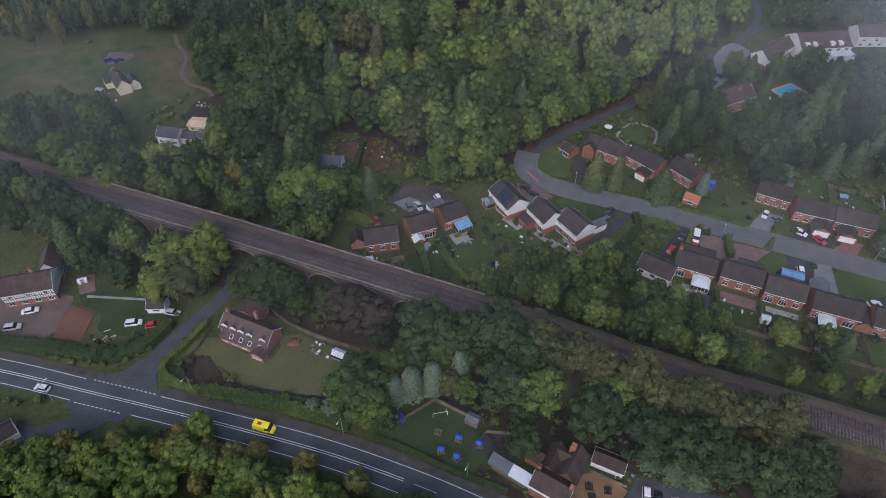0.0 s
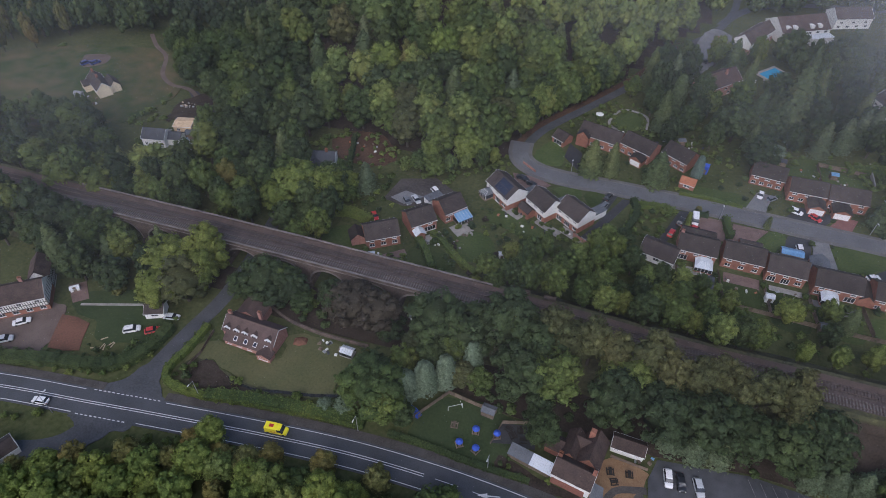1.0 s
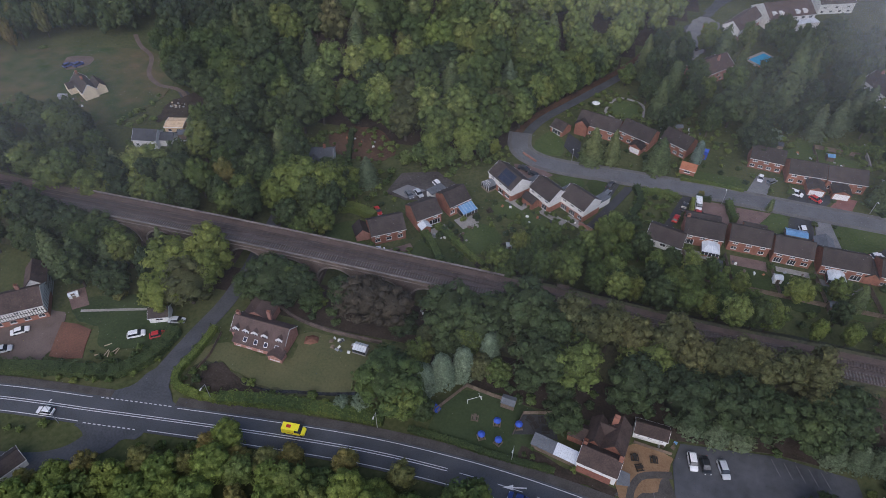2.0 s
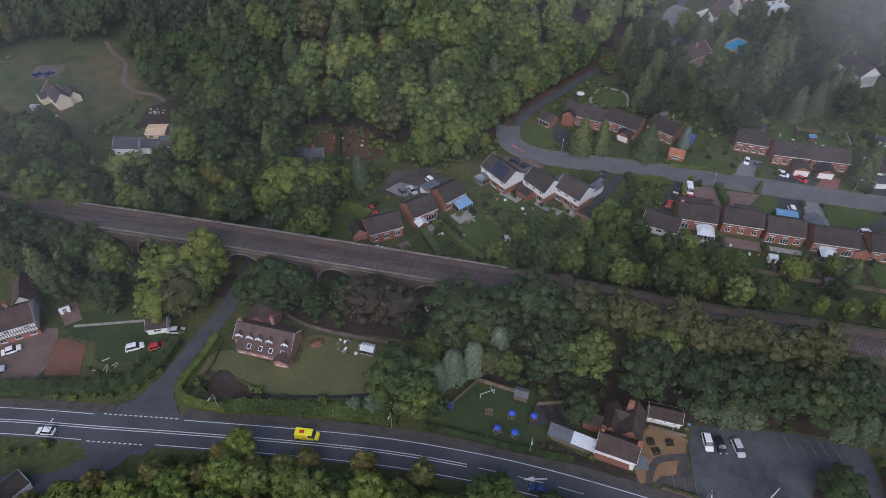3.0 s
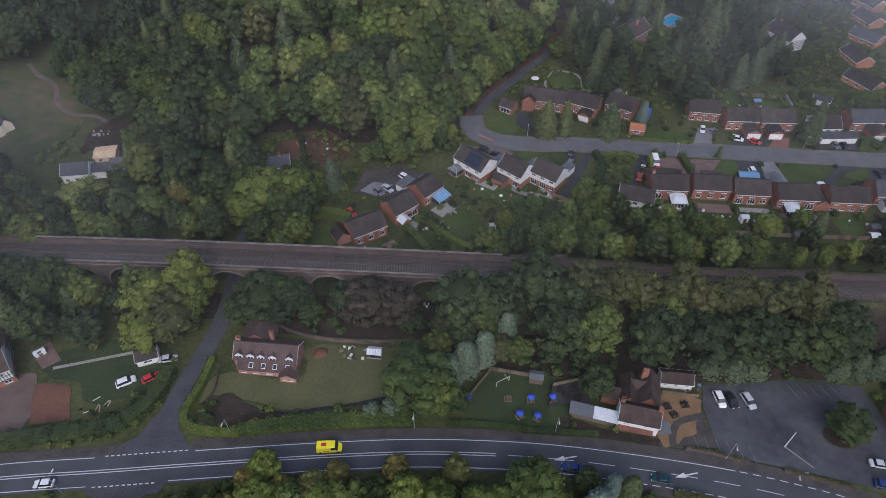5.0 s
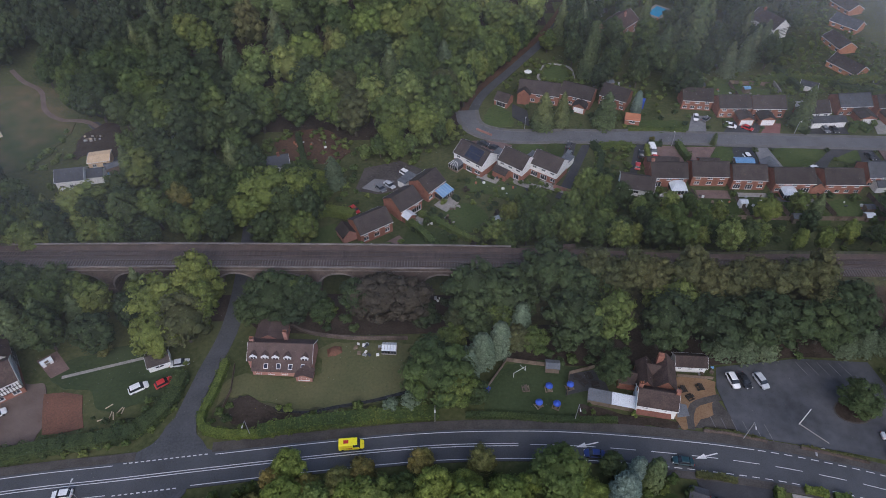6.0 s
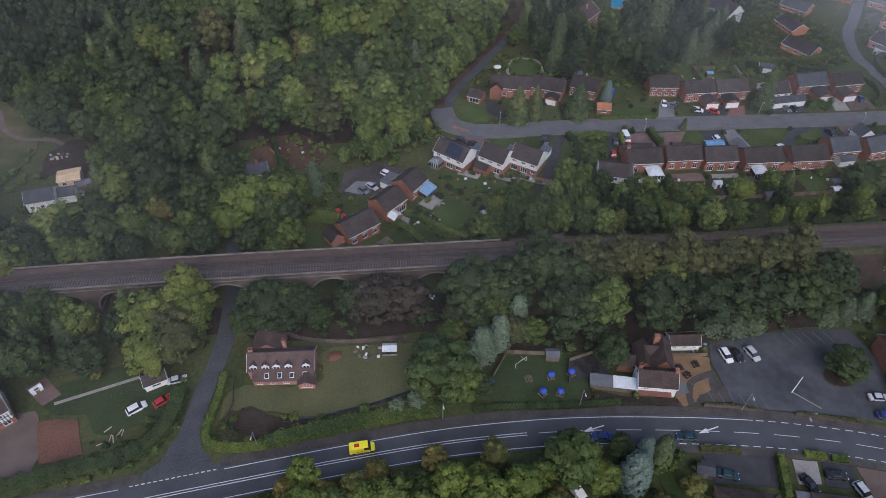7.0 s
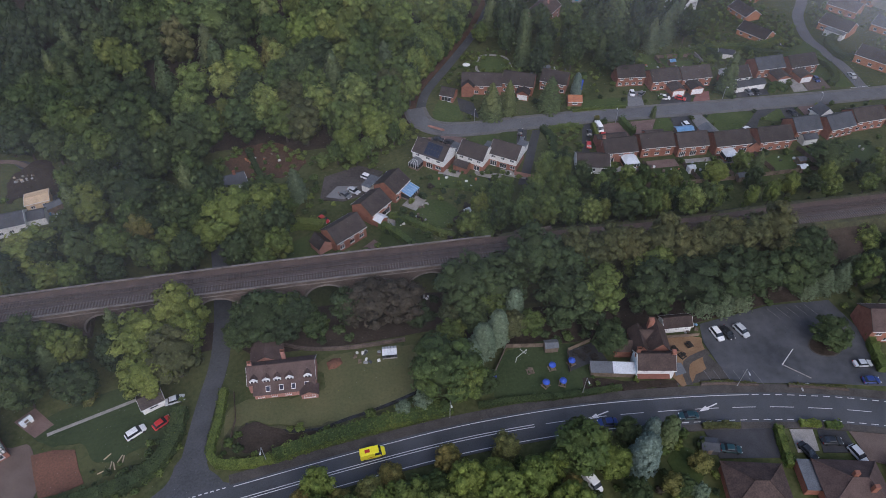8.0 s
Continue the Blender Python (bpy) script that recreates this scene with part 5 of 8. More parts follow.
def far_houses():
    clear(60, 257, 8)
    clear(38, 241, 9)
    clear(47, 243, 8)
    clear(62, 288, 8)
    clear(84, 296, 10)
    clear(108, 236, 8)
    clear(80, 301, 12)
    clear(57, 286, 9)
    g = "houses of the far estate"
    house(41, 249.6, 45, 17, 10, "large old brick house with brown hipped roofs behind trees", 5, 3.2, PINKBRICK, None, REDTILE, chimneys=[(2, -1.5)], name="villa")
    h = house(58.5, 296, 58, 22, 8, "long brick house with brown roof and white gables", 5, 3, PINKBRICK, WHITE, REDTILE, name="villa")
    h = house(78.6, 312, 26, 24.5, 14, "large white-walled house with brown roof and glazed wing", 5.2, 4.0, WHITE, None, REDTILE, name="villa", south=rows(24, 6, 0.8, 1.4, 2.2) + rows(24, 6, 3.4, 1.2, 1.8))
    sr = annexe(h, 1, -11.5, 12, -7, 3.2, 0, WHITE, POLYCARB, "sunroom", True)
    for i in range(7):
        window(sr, 1.4 + i * 1.5, 2.6 + i * 1.5, 0.4, 2.6, -11.55, 1, 2)
    annexe(h, -12, -10, -6, -6.9, 4.6, 2.4, WHITE, REDTILE, "wing", False)
    part("balcony", Shape().box(-5.6, -9, 2.7, 0.8, -7, 3.0).box(-5.6, -9, 3.0, 0.8, -8.9, 3.9), WHITE, h)
    for x in (-9, -5.5, 3, 7):
        part("dormer", Shape().box(x - 0.9, -6.4, 5.4, x + 0.9, -3.6, 7.0), WHITE, h, "white flat-topped dormer")
    house(104, 331, 20, 18, 10, "large white-walled house with brown roof and gables", 5, 3.2, WHITE, None, REDTILE, name="villa")
    clear(108, 235, 8)
    clear(101, 235, 6)
    clear(114, 240, 7)
    h = house(107, 248.5, -66, 14, 9, "black and white timbered house with brown roof among conifers", 5, 3.4, WHITE, None, TILE, name="timbered_house", chimneys=[(-4, 0)])
    for i in range(12):
        y = -4.3 + i * 0.78
        part("timber", Shape().box(7.497, y - 0.09, 1.0, 7.56, y + 0.09, 5.0), TIMBER, h)
    h = house(126, 214.8, 117, 13, 8, "orange brick bungalow with brown tiled roof", 2.3, 2.4, ORANGEBRICK, None, TILE, name="bungalow", group=g)
    h = house(132.6, 234.6, 98, 12, 8, "orange brick bungalow with brown tiled roof", 2.3, 2.4, ORANGEBRICK, None, TILE, name="bungalow", group=g)
    house(145, 252, 126, 12, 8, "orange brick bungalow with grey roof", 2.3, 2.4, ORANGEBRICK, None, SLATE, name="bungalow", group=g)
    house(154, 270, 104, 12, 8, "orange brick bungalow with brown roof", 2.3, 2.4, ORANGEBRICK, None, TILE, name="bungalow", group=g)
    h = house(164, 212, 118, 13, 9, "orange brick bungalow with brown tiled roof", 3, 2.6, ORANGEBRICK, None, TILE, name="bungalow", group=g)
    annexe(h, -6, 4.4, 2, 8, 2.5, 0, WHITE, FELT, "garage", True)
    h = house(160, 183.4, 122, 13, 9, "orange brick house with brown tiled roof and white front", 3.4, 2.6, ORANGEBRICK, None, TILE, name="bungalow", group=g)
    house(180, 228, 120, 13, 9, "orange brick bungalow with brown tiled roof", 3, 2.6, ORANGEBRICK, None, REDTILE, name="bungalow", group=g)
    for x, y, a in ((176, 262, 40), (187, 250, 130), (200, 270, 40), (196, 236, 120), (162, 286, 112), (212, 252, 130), (190, 292, 40), (204, 214, 120)):
        house(x, y, a, 12, 8, "orange brick bungalow with brown roof in mist", 2.8, 2.5, ORANGEBRICK, None, TILE, name="bungalow", group=g)
    house(186, 206, 120, 13, 9, "orange brick bungalow with grey roof", 3, 2.6, ORANGEBRICK, None, SLATE, name="bungalow", group=g)
    house(104, 201.5, -28, 6, 3.4, "small dark-roofed shed with white end", 2.1, 0.9, WHITE, None, SLATE, name="shed", south=[], north=[])


estate_south()
estate_north()
far_houses()
white_houses()
brick_houses()
old_houses()
pub()
south_side()




# ---- open ground: lawns, drives, yards ----
def ground_patch(name, poly, mat, z, label, category, soft=True):
    OPEN.append(poly)
    z += 0.004 * (len(OPEN) % 9)
    return patch(name, poly, mat, z, label, category, soft)


def open_ground():
    lawn, drive = "lawn", "driveway"
    ground_patch("lawn", [(-94.0, 69), (-93, 79), (-73, 78), (-72, 87), (-60, 88), (-48, 86), (-46, 79), (-50, 73.4), (-60, 70.8), (-72, 69), (-84, 72), (-90, 74)], DRYLAWN, 0.04, "worn green-brown lawn of the cottage", lawn)
    patch("garden_bank", [(-93.6, 73), (-84, 71.5), (-76, 69.6), (-60, 70), (-60, 67.4), (-74, 66), (-86, 64.6), (-95, 66)], SCRUB, 0.05, "rough brown-green bank beside the stream", "bank")
    ground_patch("yard", [(-166, 58), (-166, 74), (-144, 78.8), (-134.8, 77.2), (-132, 64.5), (-139, 60)], GRAVEL, 0.04, "brown gravel yard of the timbered house", "yard")
    ground_patch("court", [(-135.0, 76), (-130.6, 76.3), (-126.0, 75.4), (-124.6, 71), (-122.9, 67), (-127, 65.8), (-131.4, 65.6), (-133.4, 71)], REDSOIL, 0.055, "bare red clay patch beside the yard", "soil", False)
    ground_patch("flower_bed", [(-91.2, 71.8), (-88.2, 73.2), (-83.4, 71.0), (-78.8, 68.6), (-70, 67.6), (-73.0, 66.0), (-81.4, 65.0), (-90.4, 66.4)], SOIL, 0.075, "bare dark soil bank beside the stream", "soil")
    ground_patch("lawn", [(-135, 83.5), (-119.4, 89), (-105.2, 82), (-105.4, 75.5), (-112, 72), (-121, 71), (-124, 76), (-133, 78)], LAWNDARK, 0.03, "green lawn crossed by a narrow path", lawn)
    ground_patch("car_park", [(22, 59.5), (21.6, 71.5), (23.5, 76.8), (44, 78.4), (61, 76.6), (63, 62), (60, 49.5), (46, 53.5), (30, 57.3)], ASPHALT2, 0.05, "worn grey asphalt car park of the pub", "car park", False)
    ground_patch("beer_garden", [(13, 74), (21.2, 73), (20.2, 69), (16.8, 63.6), (10.2, 61.0), (9.6, 67.5)], BEERSAND, 0.06, "tan gravel beer garden with a paved path", "terrace")
    ground_patch("pub_apron", [(9, 61.4), (15, 61), (22, 60.4), (22, 64), (20, 69.2), (16.5, 63.4), (10, 62.4)], FOOTWAY, 0.05, "grey-brown paving in front of the pub", "paving", False)
    patch("flower_bed", [(-12, 64.4), (-3, 62.8), (9, 61.2), (9.6, 63), (0, 64.8), (-8, 67.2), (-12, 67.6)], SOIL, 0.06, "dark planted bed in front of the pub", "soil")
    ground_patch("parking_bay", [(-65.0, 147.8), (-61.0, 152.4), (-54.6, 151), (-57, 147.2), (-59.6, 145.6)], GRAVEL2, 0.09, "pale concrete parking bay", "driveway", False)
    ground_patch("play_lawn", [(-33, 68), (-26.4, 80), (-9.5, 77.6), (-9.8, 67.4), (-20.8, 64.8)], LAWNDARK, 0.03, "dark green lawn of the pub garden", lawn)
    ground_patch("terrace", [(-14.5, 70.5), (-12.6, 76.3), (-5, 77.5), (-4, 71.5), (-9.5, 71.6)], DARKDRIVE, 0.05, "dark paved pub terrace", "terrace", False)
    ground_patch("field", [(-275, 182), (-235, 206), (-196, 214), (-180, 207), (-168, 190), (-170, 168), (-182, 158), (-205, 150), (-240, 142), (-275, 150)], FIELD, 0.03, "rough pale green field in mist", "field")
    ground_patch("farmyard", [(-222, 200), (-213, 203.6), (-209, 198), (-216.4, 192)], GRAVEL, 0.06, "grey gravel yard in the field", "yard")
    tagged(part("track", ribbon(smooth([(-206, 226), (-197.9, 217.2), (-188.2, 209.5), (-181.4, 196.3), (-173.1, 189.8), (-163, 188), (-150, 176)], 2), 0.9, -0.9, -0.2, 0.07), GRAVEL), "pale gravel track winding through the field", "track", kind="structure")
    tagged(part("footpath", ribbon(smooth([(-132.6, 80.4), (-126, 82.2), (-110.5, 86.4)], 2), 0.42, -0.42, -0.2, 0.07), FLAGS), "narrow pale footpath across a lawn", "path", kind="structure")
    bank = RAILWAY[(RAILWAY[:, 0] > 57) & (RAILWAY[:, 0] < 84)]
    rings = [[(*(p + q * o), z) for o, z in ((-6.4, 8.2), (-10, 3.9), (-15, 0.1), (-19, 0.08), (-19, -0.3), (-6.4, 7.4))] for p, q in zip(bank, sides(bank))]
    tagged(part("clearing", Shape().loft(rings), SOIL), "bare brown earth bank below the railway", "soil", kind="structure")
    OPEN.append([(57, 80), (57, 98), (84, 96), (84, 79)])
    for poly, mat, lab in (
        ([(27.8, 167.5), (31, 167.7), (23.6, 150.7), (21.2, 151)], DARKDRIVE, "dark asphalt drive between hedges"),
        ([(31.5, 158.2), (34.6, 166.6), (41.8, 166.3), (41.6, 156.5)], PAVING, "pinkish block-paved drive"),
        ([(42.6, 156.2), (43.4, 165.8), (55, 165.2), (47.5, 154.8)], PAVING, "reddish block-paved drive"),
        ([(56.3, 153), (60.9, 165), (67.3, 164.6), (66.4, 153.8)], DARKDRIVE, "dark asphalt drive of a brick house"),
        ([(67.9, 164.6), (72.7, 164.4), (73.8, 152.2), (66.8, 152.6)], GRAVEL2, "pale grey paved drive"),
        ([(79.6, 150.5), (89.4, 158.5), (94.2, 163.1), (102, 161.8), (91.5, 156.8), (85.1, 149.2)], DARKDRIVE, "curved dark asphalt drive"),
        ([(103.2, 162), (108.2, 161.6), (108.2, 154.5), (101.1, 154.8)], DARKDRIVE, "dark asphalt drive"),
        ([(110.3, 161.6), (116.7, 161), (116.6, 154.9), (109.6, 154.9)], PAVING, "pink block-paved drive"),
        ([(48.1, 173.8), (53, 184.5), (58, 184.3), (54.6, 173.2)], GRAVEL2, "grey asphalt drive"),
        ([(60.7, 173.6), (66, 180.5), (77.8, 178.8), (72.4, 172.6)], DARKDRIVE, "dark asphalt drive before garages"),
        ([(73.6, 172.3), (78.6, 179), (83.6, 178.4), (80.5, 172)], REDPAVING, "red block-paved drive"),
        ([(88.6, 172.2), (92, 176.6), (105.8, 175.4), (105, 171.4)], DARKDRIVE, "dark asphalt drive before a double garage"),
        ([(115.4, 171), (117.8, 179.5), (122.6, 179.2), (121, 170.6)], FLAGS, "pale concrete drive"),
        ([(121.2, 170.6), (124, 179), (132.4, 178), (131, 170.4)], GRAVEL, "brown paved drive"),
        ([(-67, 146.8), (-64.5, 158), (-52.8, 161.5), (-45.6, 156.6), (-51, 147), (-59.7, 144.8)], COURT, "worn brown-grey parking court"),
        ([(4.4, 169.6), (7.6, 169.2), (4.6, 160.5), (1.4, 161.5)], DARKDRIVE, "dark asphalt drive of a white house"),
        ([(9.4, 168.2), (12.4, 168.2), (-1.8, 139.6), (-4.6, 141)], DARKDRIVE, "long dark asphalt path beside a garden"),
        ([(-28.4, 172), (-20.2, 171.8), (-14.6, 168.8), (-19.6, 163.4), (-26.2, 166.5)], PAVING, "reddish block-paved drive of a white house"),
        ([(-12.4, 186.4), (-11.4, 195), (-6.4, 190), (-6.9, 179.8)], DARKDRIVE, "dark asphalt drive beside a lawn"),
        ([(9.4, 49.8), (24.6, 46.4), (22.4, 39.8), (9.4, 42.6)], DARKDRIVE, "dark asphalt forecourt of a bungalow"),
        ([(28.2, 45.4), (33.2, 44.2), (31.5, 39.4), (26.7, 40.0)], FLAGS, "pale concrete drive"),
        ([(34.2, 44), (40.2, 42.2), (39.3, 37.2), (32.1, 38.8)], DARKDRIVE, "dark asphalt drive"),
        ([(40.9, 42), (48.8, 39.4), (46.7, 31.6), (40.6, 35.1)], GRAVEL, "brown gravel drive"),
    ):
        ground_patch("driveway", poly, mat, 0.055, lab, drive, False)
    for poly, mat, lab in (
        ([(73.5, 163.6), (92, 162), (88.5, 157.5), (81, 153), (74.6, 152.5)], LAWN, "green front lawn"),
        ([(55.4, 164.8), (60, 163.6), (56, 154.4), (49.6, 155.2)], LAWN, "green front lawn with shrubs"),
        ([(95, 162.6), (102.6, 161.6), (100.2, 154.6), (93, 157)], LAWN, "green front lawn"),
        ([(28, 176.4), (33, 182), (49, 181), (47.6, 174.8)], LAWN, "green front lawn behind a hedge"),
        ([(-29.7, 151), (-24, 151.4), (-16.3, 144), (-32, 144.7)], LAWN, "green back lawn"),
        ([(-20, 147), (-13, 145.5), (-14, 139), (-24, 143)], LAWN, "green back lawn"),
        ([(-52, 123.4), (-46.4, 130.4), (-36, 122), (-46, 117.4)], LAWN, "green back lawn beside the viaduct"),
        ([(-40, 136), (-33.8, 139.6), (-27, 135.3), (-28, 128), (-35.4, 126.6)], LAWN, "smooth green back lawn"),
        ([(-78, 127), (-71.7, 131), (-66, 121), (-76.3, 119)], LAWN, "green lawn behind the viaduct parapet"),
        ([(-13.7, 168.1), (-4.6, 168.8), (-5.4, 162.6), (-10.6, 163.4)], LAWN, "small front lawn"),
        ([(-2.6, 168.8), (3.8, 168.8), (0.8, 161.6), (-2.2, 163.4)], LAWN, "small front lawn"),
        ([(-22.6, 182.4), (-18.6, 194.3), (-13.2, 190.2), (-12.9, 180.4)], LAWN, "bright green corner lawn"),
        ([(2.5, 213.5), (7.1, 222), (13.9, 219.4), (13.4, 212), (6.5, 209.4)], LAWN, "mown green oval lawn"),
        ([(61.6, 196.4), (61.8, 203.6), (73, 202), (73, 194.6)], LAWN, "green back lawn between fences"),
        ([(76, 193.6), (76.2, 202.6), (88.6, 201), (88, 192.4)], LAWN, "green back lawn between fences"),
        ([(66, 205.3), (73.8, 210.4), (81, 206.6), (72, 198)], LAWN, "green back lawn with flower beds"),
        ([(26, 140), (31, 140.5), (32.5, 132.5), (27, 133)], LAWN, "narrow green back lawn"),
        ([(40, 140.5), (49, 140), (50, 130.5), (40, 131)], LAWN, "green back lawn"),
        ([(53, 139.5), (61, 138.5), (60, 132), (53, 132.5)], LAWN, "green back lawn with shrubs"),
        ([(80, 136), (92, 135), (91, 126), (80, 127)], LAWN, "green back lawn"),
        ([(65, 136), (76, 135), (76, 126), (65, 127)], LAWN, "green back lawn with shrubs"),
        ([(41, 130), (50, 130), (50, 124.5), (41, 125.5)], LAWN, "green back lawn"),
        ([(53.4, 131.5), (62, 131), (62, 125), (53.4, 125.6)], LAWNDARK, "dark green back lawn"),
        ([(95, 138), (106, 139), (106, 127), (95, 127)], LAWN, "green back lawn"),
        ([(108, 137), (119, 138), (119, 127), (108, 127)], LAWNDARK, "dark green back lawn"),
        ([(106, 253), (116, 246), (112, 235), (106, 240)], LAWN, "green lawn of the timbered house"),
        ([(118, 180), (130, 200), (144, 205), (142, 182), (134, 176)], LAWN, "green gardens beside the side road"),
        ([(133, 176), (141, 182), (140, 170.5), (133, 171.5)], LAWN, "green corner lawn"),
        ([(-1.5, 45), (3.6, 46.5), (5.4, 40), (-0.6, 39)], LAWN, "green garden lawn south of the road"),
    ):
        ground_patch("lawn", poly, mat, 0.045, lab, lawn)
    for x, y, w, d, a, lab in ((-24.6, 151.4, 7, 3, -32, "pale paved patio"), (-12.6, 147.6, 9, 2.8, -31, "pale paved patio"), (-4.6, 146.2, 9, 3, -30, "pale paved patio with table"),
                               (-46.2, 132.6, 7, 4, 43, "pale paved patio"), (-38.6, 139.4, 6, 5, 46, "pale paved patio"), (-56, 122.2, 9, 2.6, 36, "brown paved patio"),
                               (31, 141, 12, 2.6, -4, "pale paved patio"), (45.4, 140.6, 10, 4, -4, "brown paved patio"), (58, 139.8, 10, 2, -4, "pale paved patio"), (70, 137.2, 12, 2.4, -3, "grey paved patio")):
        pt = thing("patio", x, y, 0, a, lab, "patio", kind="structure")
        part("slab", Shape().box(-w / 2, -d / 2, -0.2, w / 2, d / 2, 0.08), PAVING if "brown" in lab else PALEFOOT if "grey" in lab else FLAGS, pt)
    tagged(part("footpath", ribbon(smooth([(5.6, 208), (1.2, 213), (5.8, 223.4), (14.8, 221), (15.2, 212)], 1.5), 0.5, -0.5, -0.1, 0.09), FLAGS), "pale path curving round an oval lawn", "path", kind="structure")
    ground_patch("yard", [(-159.3, 183.8), (-156.6, 187.6), (-151.7, 185.4), (-148.6, 176), (-146.4, 168), (-151.2, 167), (-157.1, 168.6), (-160.6, 166), (-163, 178)], SOIL, 0.06, "bare dark soil yard behind the cottages", "yard")
    patch("clearing", [(-96, 174), (-89.5, 180), (-79, 180), (-70, 170), (-72, 164), (-80, 161), (-90, 163.5)], LITTER, 0.05, "bare reddish-brown soil of a garden under the wood", "soil")
    ground_patch("driveway", [(41, 306), (50, 301.5), (47, 284), (38, 265.4), (33, 259), (27.6, 266), (33, 285)], GRAVEL2, 0.03, "grey asphalt parking area beside the lane", drive)
    ground_patch("yard", [(-140.4, 85.4), (-136.6, 88.2), (-131.6, 82.8), (-135, 80.2)], PAVING, 0.05, "small brick-paved court beside the timbered house", "yard", False)
    ground_patch("driveway", [(-149, 158), (-144, 174), (-160, 188), (-163, 186.4), (-149, 172.6), (-152, 159)], DARKDRIVE, 0.04, "dark track between cottages", drive)
    # swimming pool
    pl = thing("swimming_pool", 65.5, 270, 0, 46, "bright blue swimming pool with pale surround", "pool")
    part("surround", Shape().box(-6.4, -4.4, -0.2, 6.4, 4.4, 0.1), FLAGS, pl)
    part("water", Shape().prism([(-5, -3), (3.6, -3), (5, -1.4), (5, 3), (-5, 3)], 0.0, 0.14), WATER, pl)
    clear(65.5, 270, 9)
    clear(60, 259, 7.5)
    clear(67, 260, 6.5)
    tagged(part("footpath", ribbon(smooth([(21.4, 68.6), (17.4, 67.8), (14.4, 66.6), (12.6, 63.4), (12.2, 60.8)], 1.5), 0.8, -0.8, -0.1, 0.11), FOOTWAY), "grey paved path across the beer garden", "path", kind="structure")
    # stream at the foot of the cottage lawn
    tagged(part("stream", ribbon(smooth([(-90, 73.4), (-87, 72), (-82, 70), (-76.5, 68.8), (-72.6, 68.7), (-68, 69.7), (-60, 70.9), (-50, 73.4)], 1.5), 0.4, -0.4, -0.2, 0.075), STREAM), "narrow dark stream along the garden", "stream", kind="structure")
    tagged(part("woodland_floor", Shape().prism([(-110, 105), (-112, 96), (-92, 96), (-88, 92), (-62, 90), (-40, 90), (-34, 101), (-42, 102.5), (-70, 104)], -0.2, 0.02), SOIL), "dark earth below trees beside the viaduct", "soil", kind="structure")
    tagged(part("woodland_floor", Shape().prism([(-38, 100), (-37, 84), (-14, 79), (0, 78), (12, 79), (23, 77.5), (44, 79), (58, 78), (58, 92), (20, 97)], -0.2, 0.02), SOIL), "dark leaf litter below the trees", "soil", kind="structure")


ASPHALT2 = material("patched_asphalt", (0.040, 0.043, 0.049), (0.092, 0.096, 0.105), 0.085, 0.5, 0.7, 0.25, mix=0.3)
GRAVEL2 = material("grey_gravel", (0.14, 0.14, 0.145), (0.22, 0.22, 0.225), 0.25, 5.0, 0.95, 0.4)
REDPAVING = material("red_paving", (0.17, 0.075, 0.065), (0.25, 0.115, 0.1), 0.4, 5.0, 0.9, 0.4)
# darker copy of the mown lawn, its shade put into the colour
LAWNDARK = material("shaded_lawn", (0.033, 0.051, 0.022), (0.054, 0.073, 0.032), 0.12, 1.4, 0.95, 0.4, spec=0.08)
FIELD = material("rough_field", (0.032, 0.062, 0.02), (0.125, 0.1, 0.055), 0.03, 0.16, 0.95, 0.6, spec=0.08)
open_ground()

# ---- hedges ----
def hedge(points, width, height, mat, label, seed=1, name="hedge"):
    """A clipped hedge along a line: a leafy block of many small cards over a dark inner mass."""
    line = smooth(points, 1.2)
    n = sides(line)
    rng = np.random.default_rng(seed)
    run = np.concatenate([[0], np.cumsum(np.linalg.norm(np.diff(line, axis=0), axis=1))])
    count = int(run[-1] * (width + 2 * height) * 9)
    t = rng.uniform(0, run[-1], count)
    cx, cy = np.interp(t, run, line[:, 0]), np.interp(t, run, line[:, 1])
    nx, ny = np.interp(t, run, n[:, 0]), np.interp(t, run, n[:, 1])
    u = rng.uniform(-1, 1, count)
    per = width + 2 * height
    top = np.abs(u) < width / per
    off = np.where(top, u * per / width * width / 2, np.sign(u) * width / 2)
    z = np.where(top, height, (1 - (np.abs(u) - width / per) / (2 * height / per)) * height)
    wob = 1 + 0.18 * np.sin(t * 1.7 + seed) + rng.normal(0, 0.06, count)
    c = np.stack([cx + nx * off * wob, cy + ny * off * wob, z * wob], 1)
    nor = np.stack([np.where(top, 0, nx * np.sign(u)), np.where(top, 0, ny * np.sign(u)), np.where(top, 1.0, 0.4)], 1) + rng.normal(0, 0.45, (count, 3))
    nor /= np.linalg.norm(nor, axis=1)[:, None]
    v, q = cards(c, nor, rng.uniform(0.14, 0.3, count), rng)
    core = Shape()
    ribbon(line, width * 0.44, -width * 0.44, -0.2, height * 0.9, core)
    ob = part(name, core, mat)
    part("leaves", big_mesh("leaves", v, q), mat, ob)
    return tagged(ob, label, "hedge")


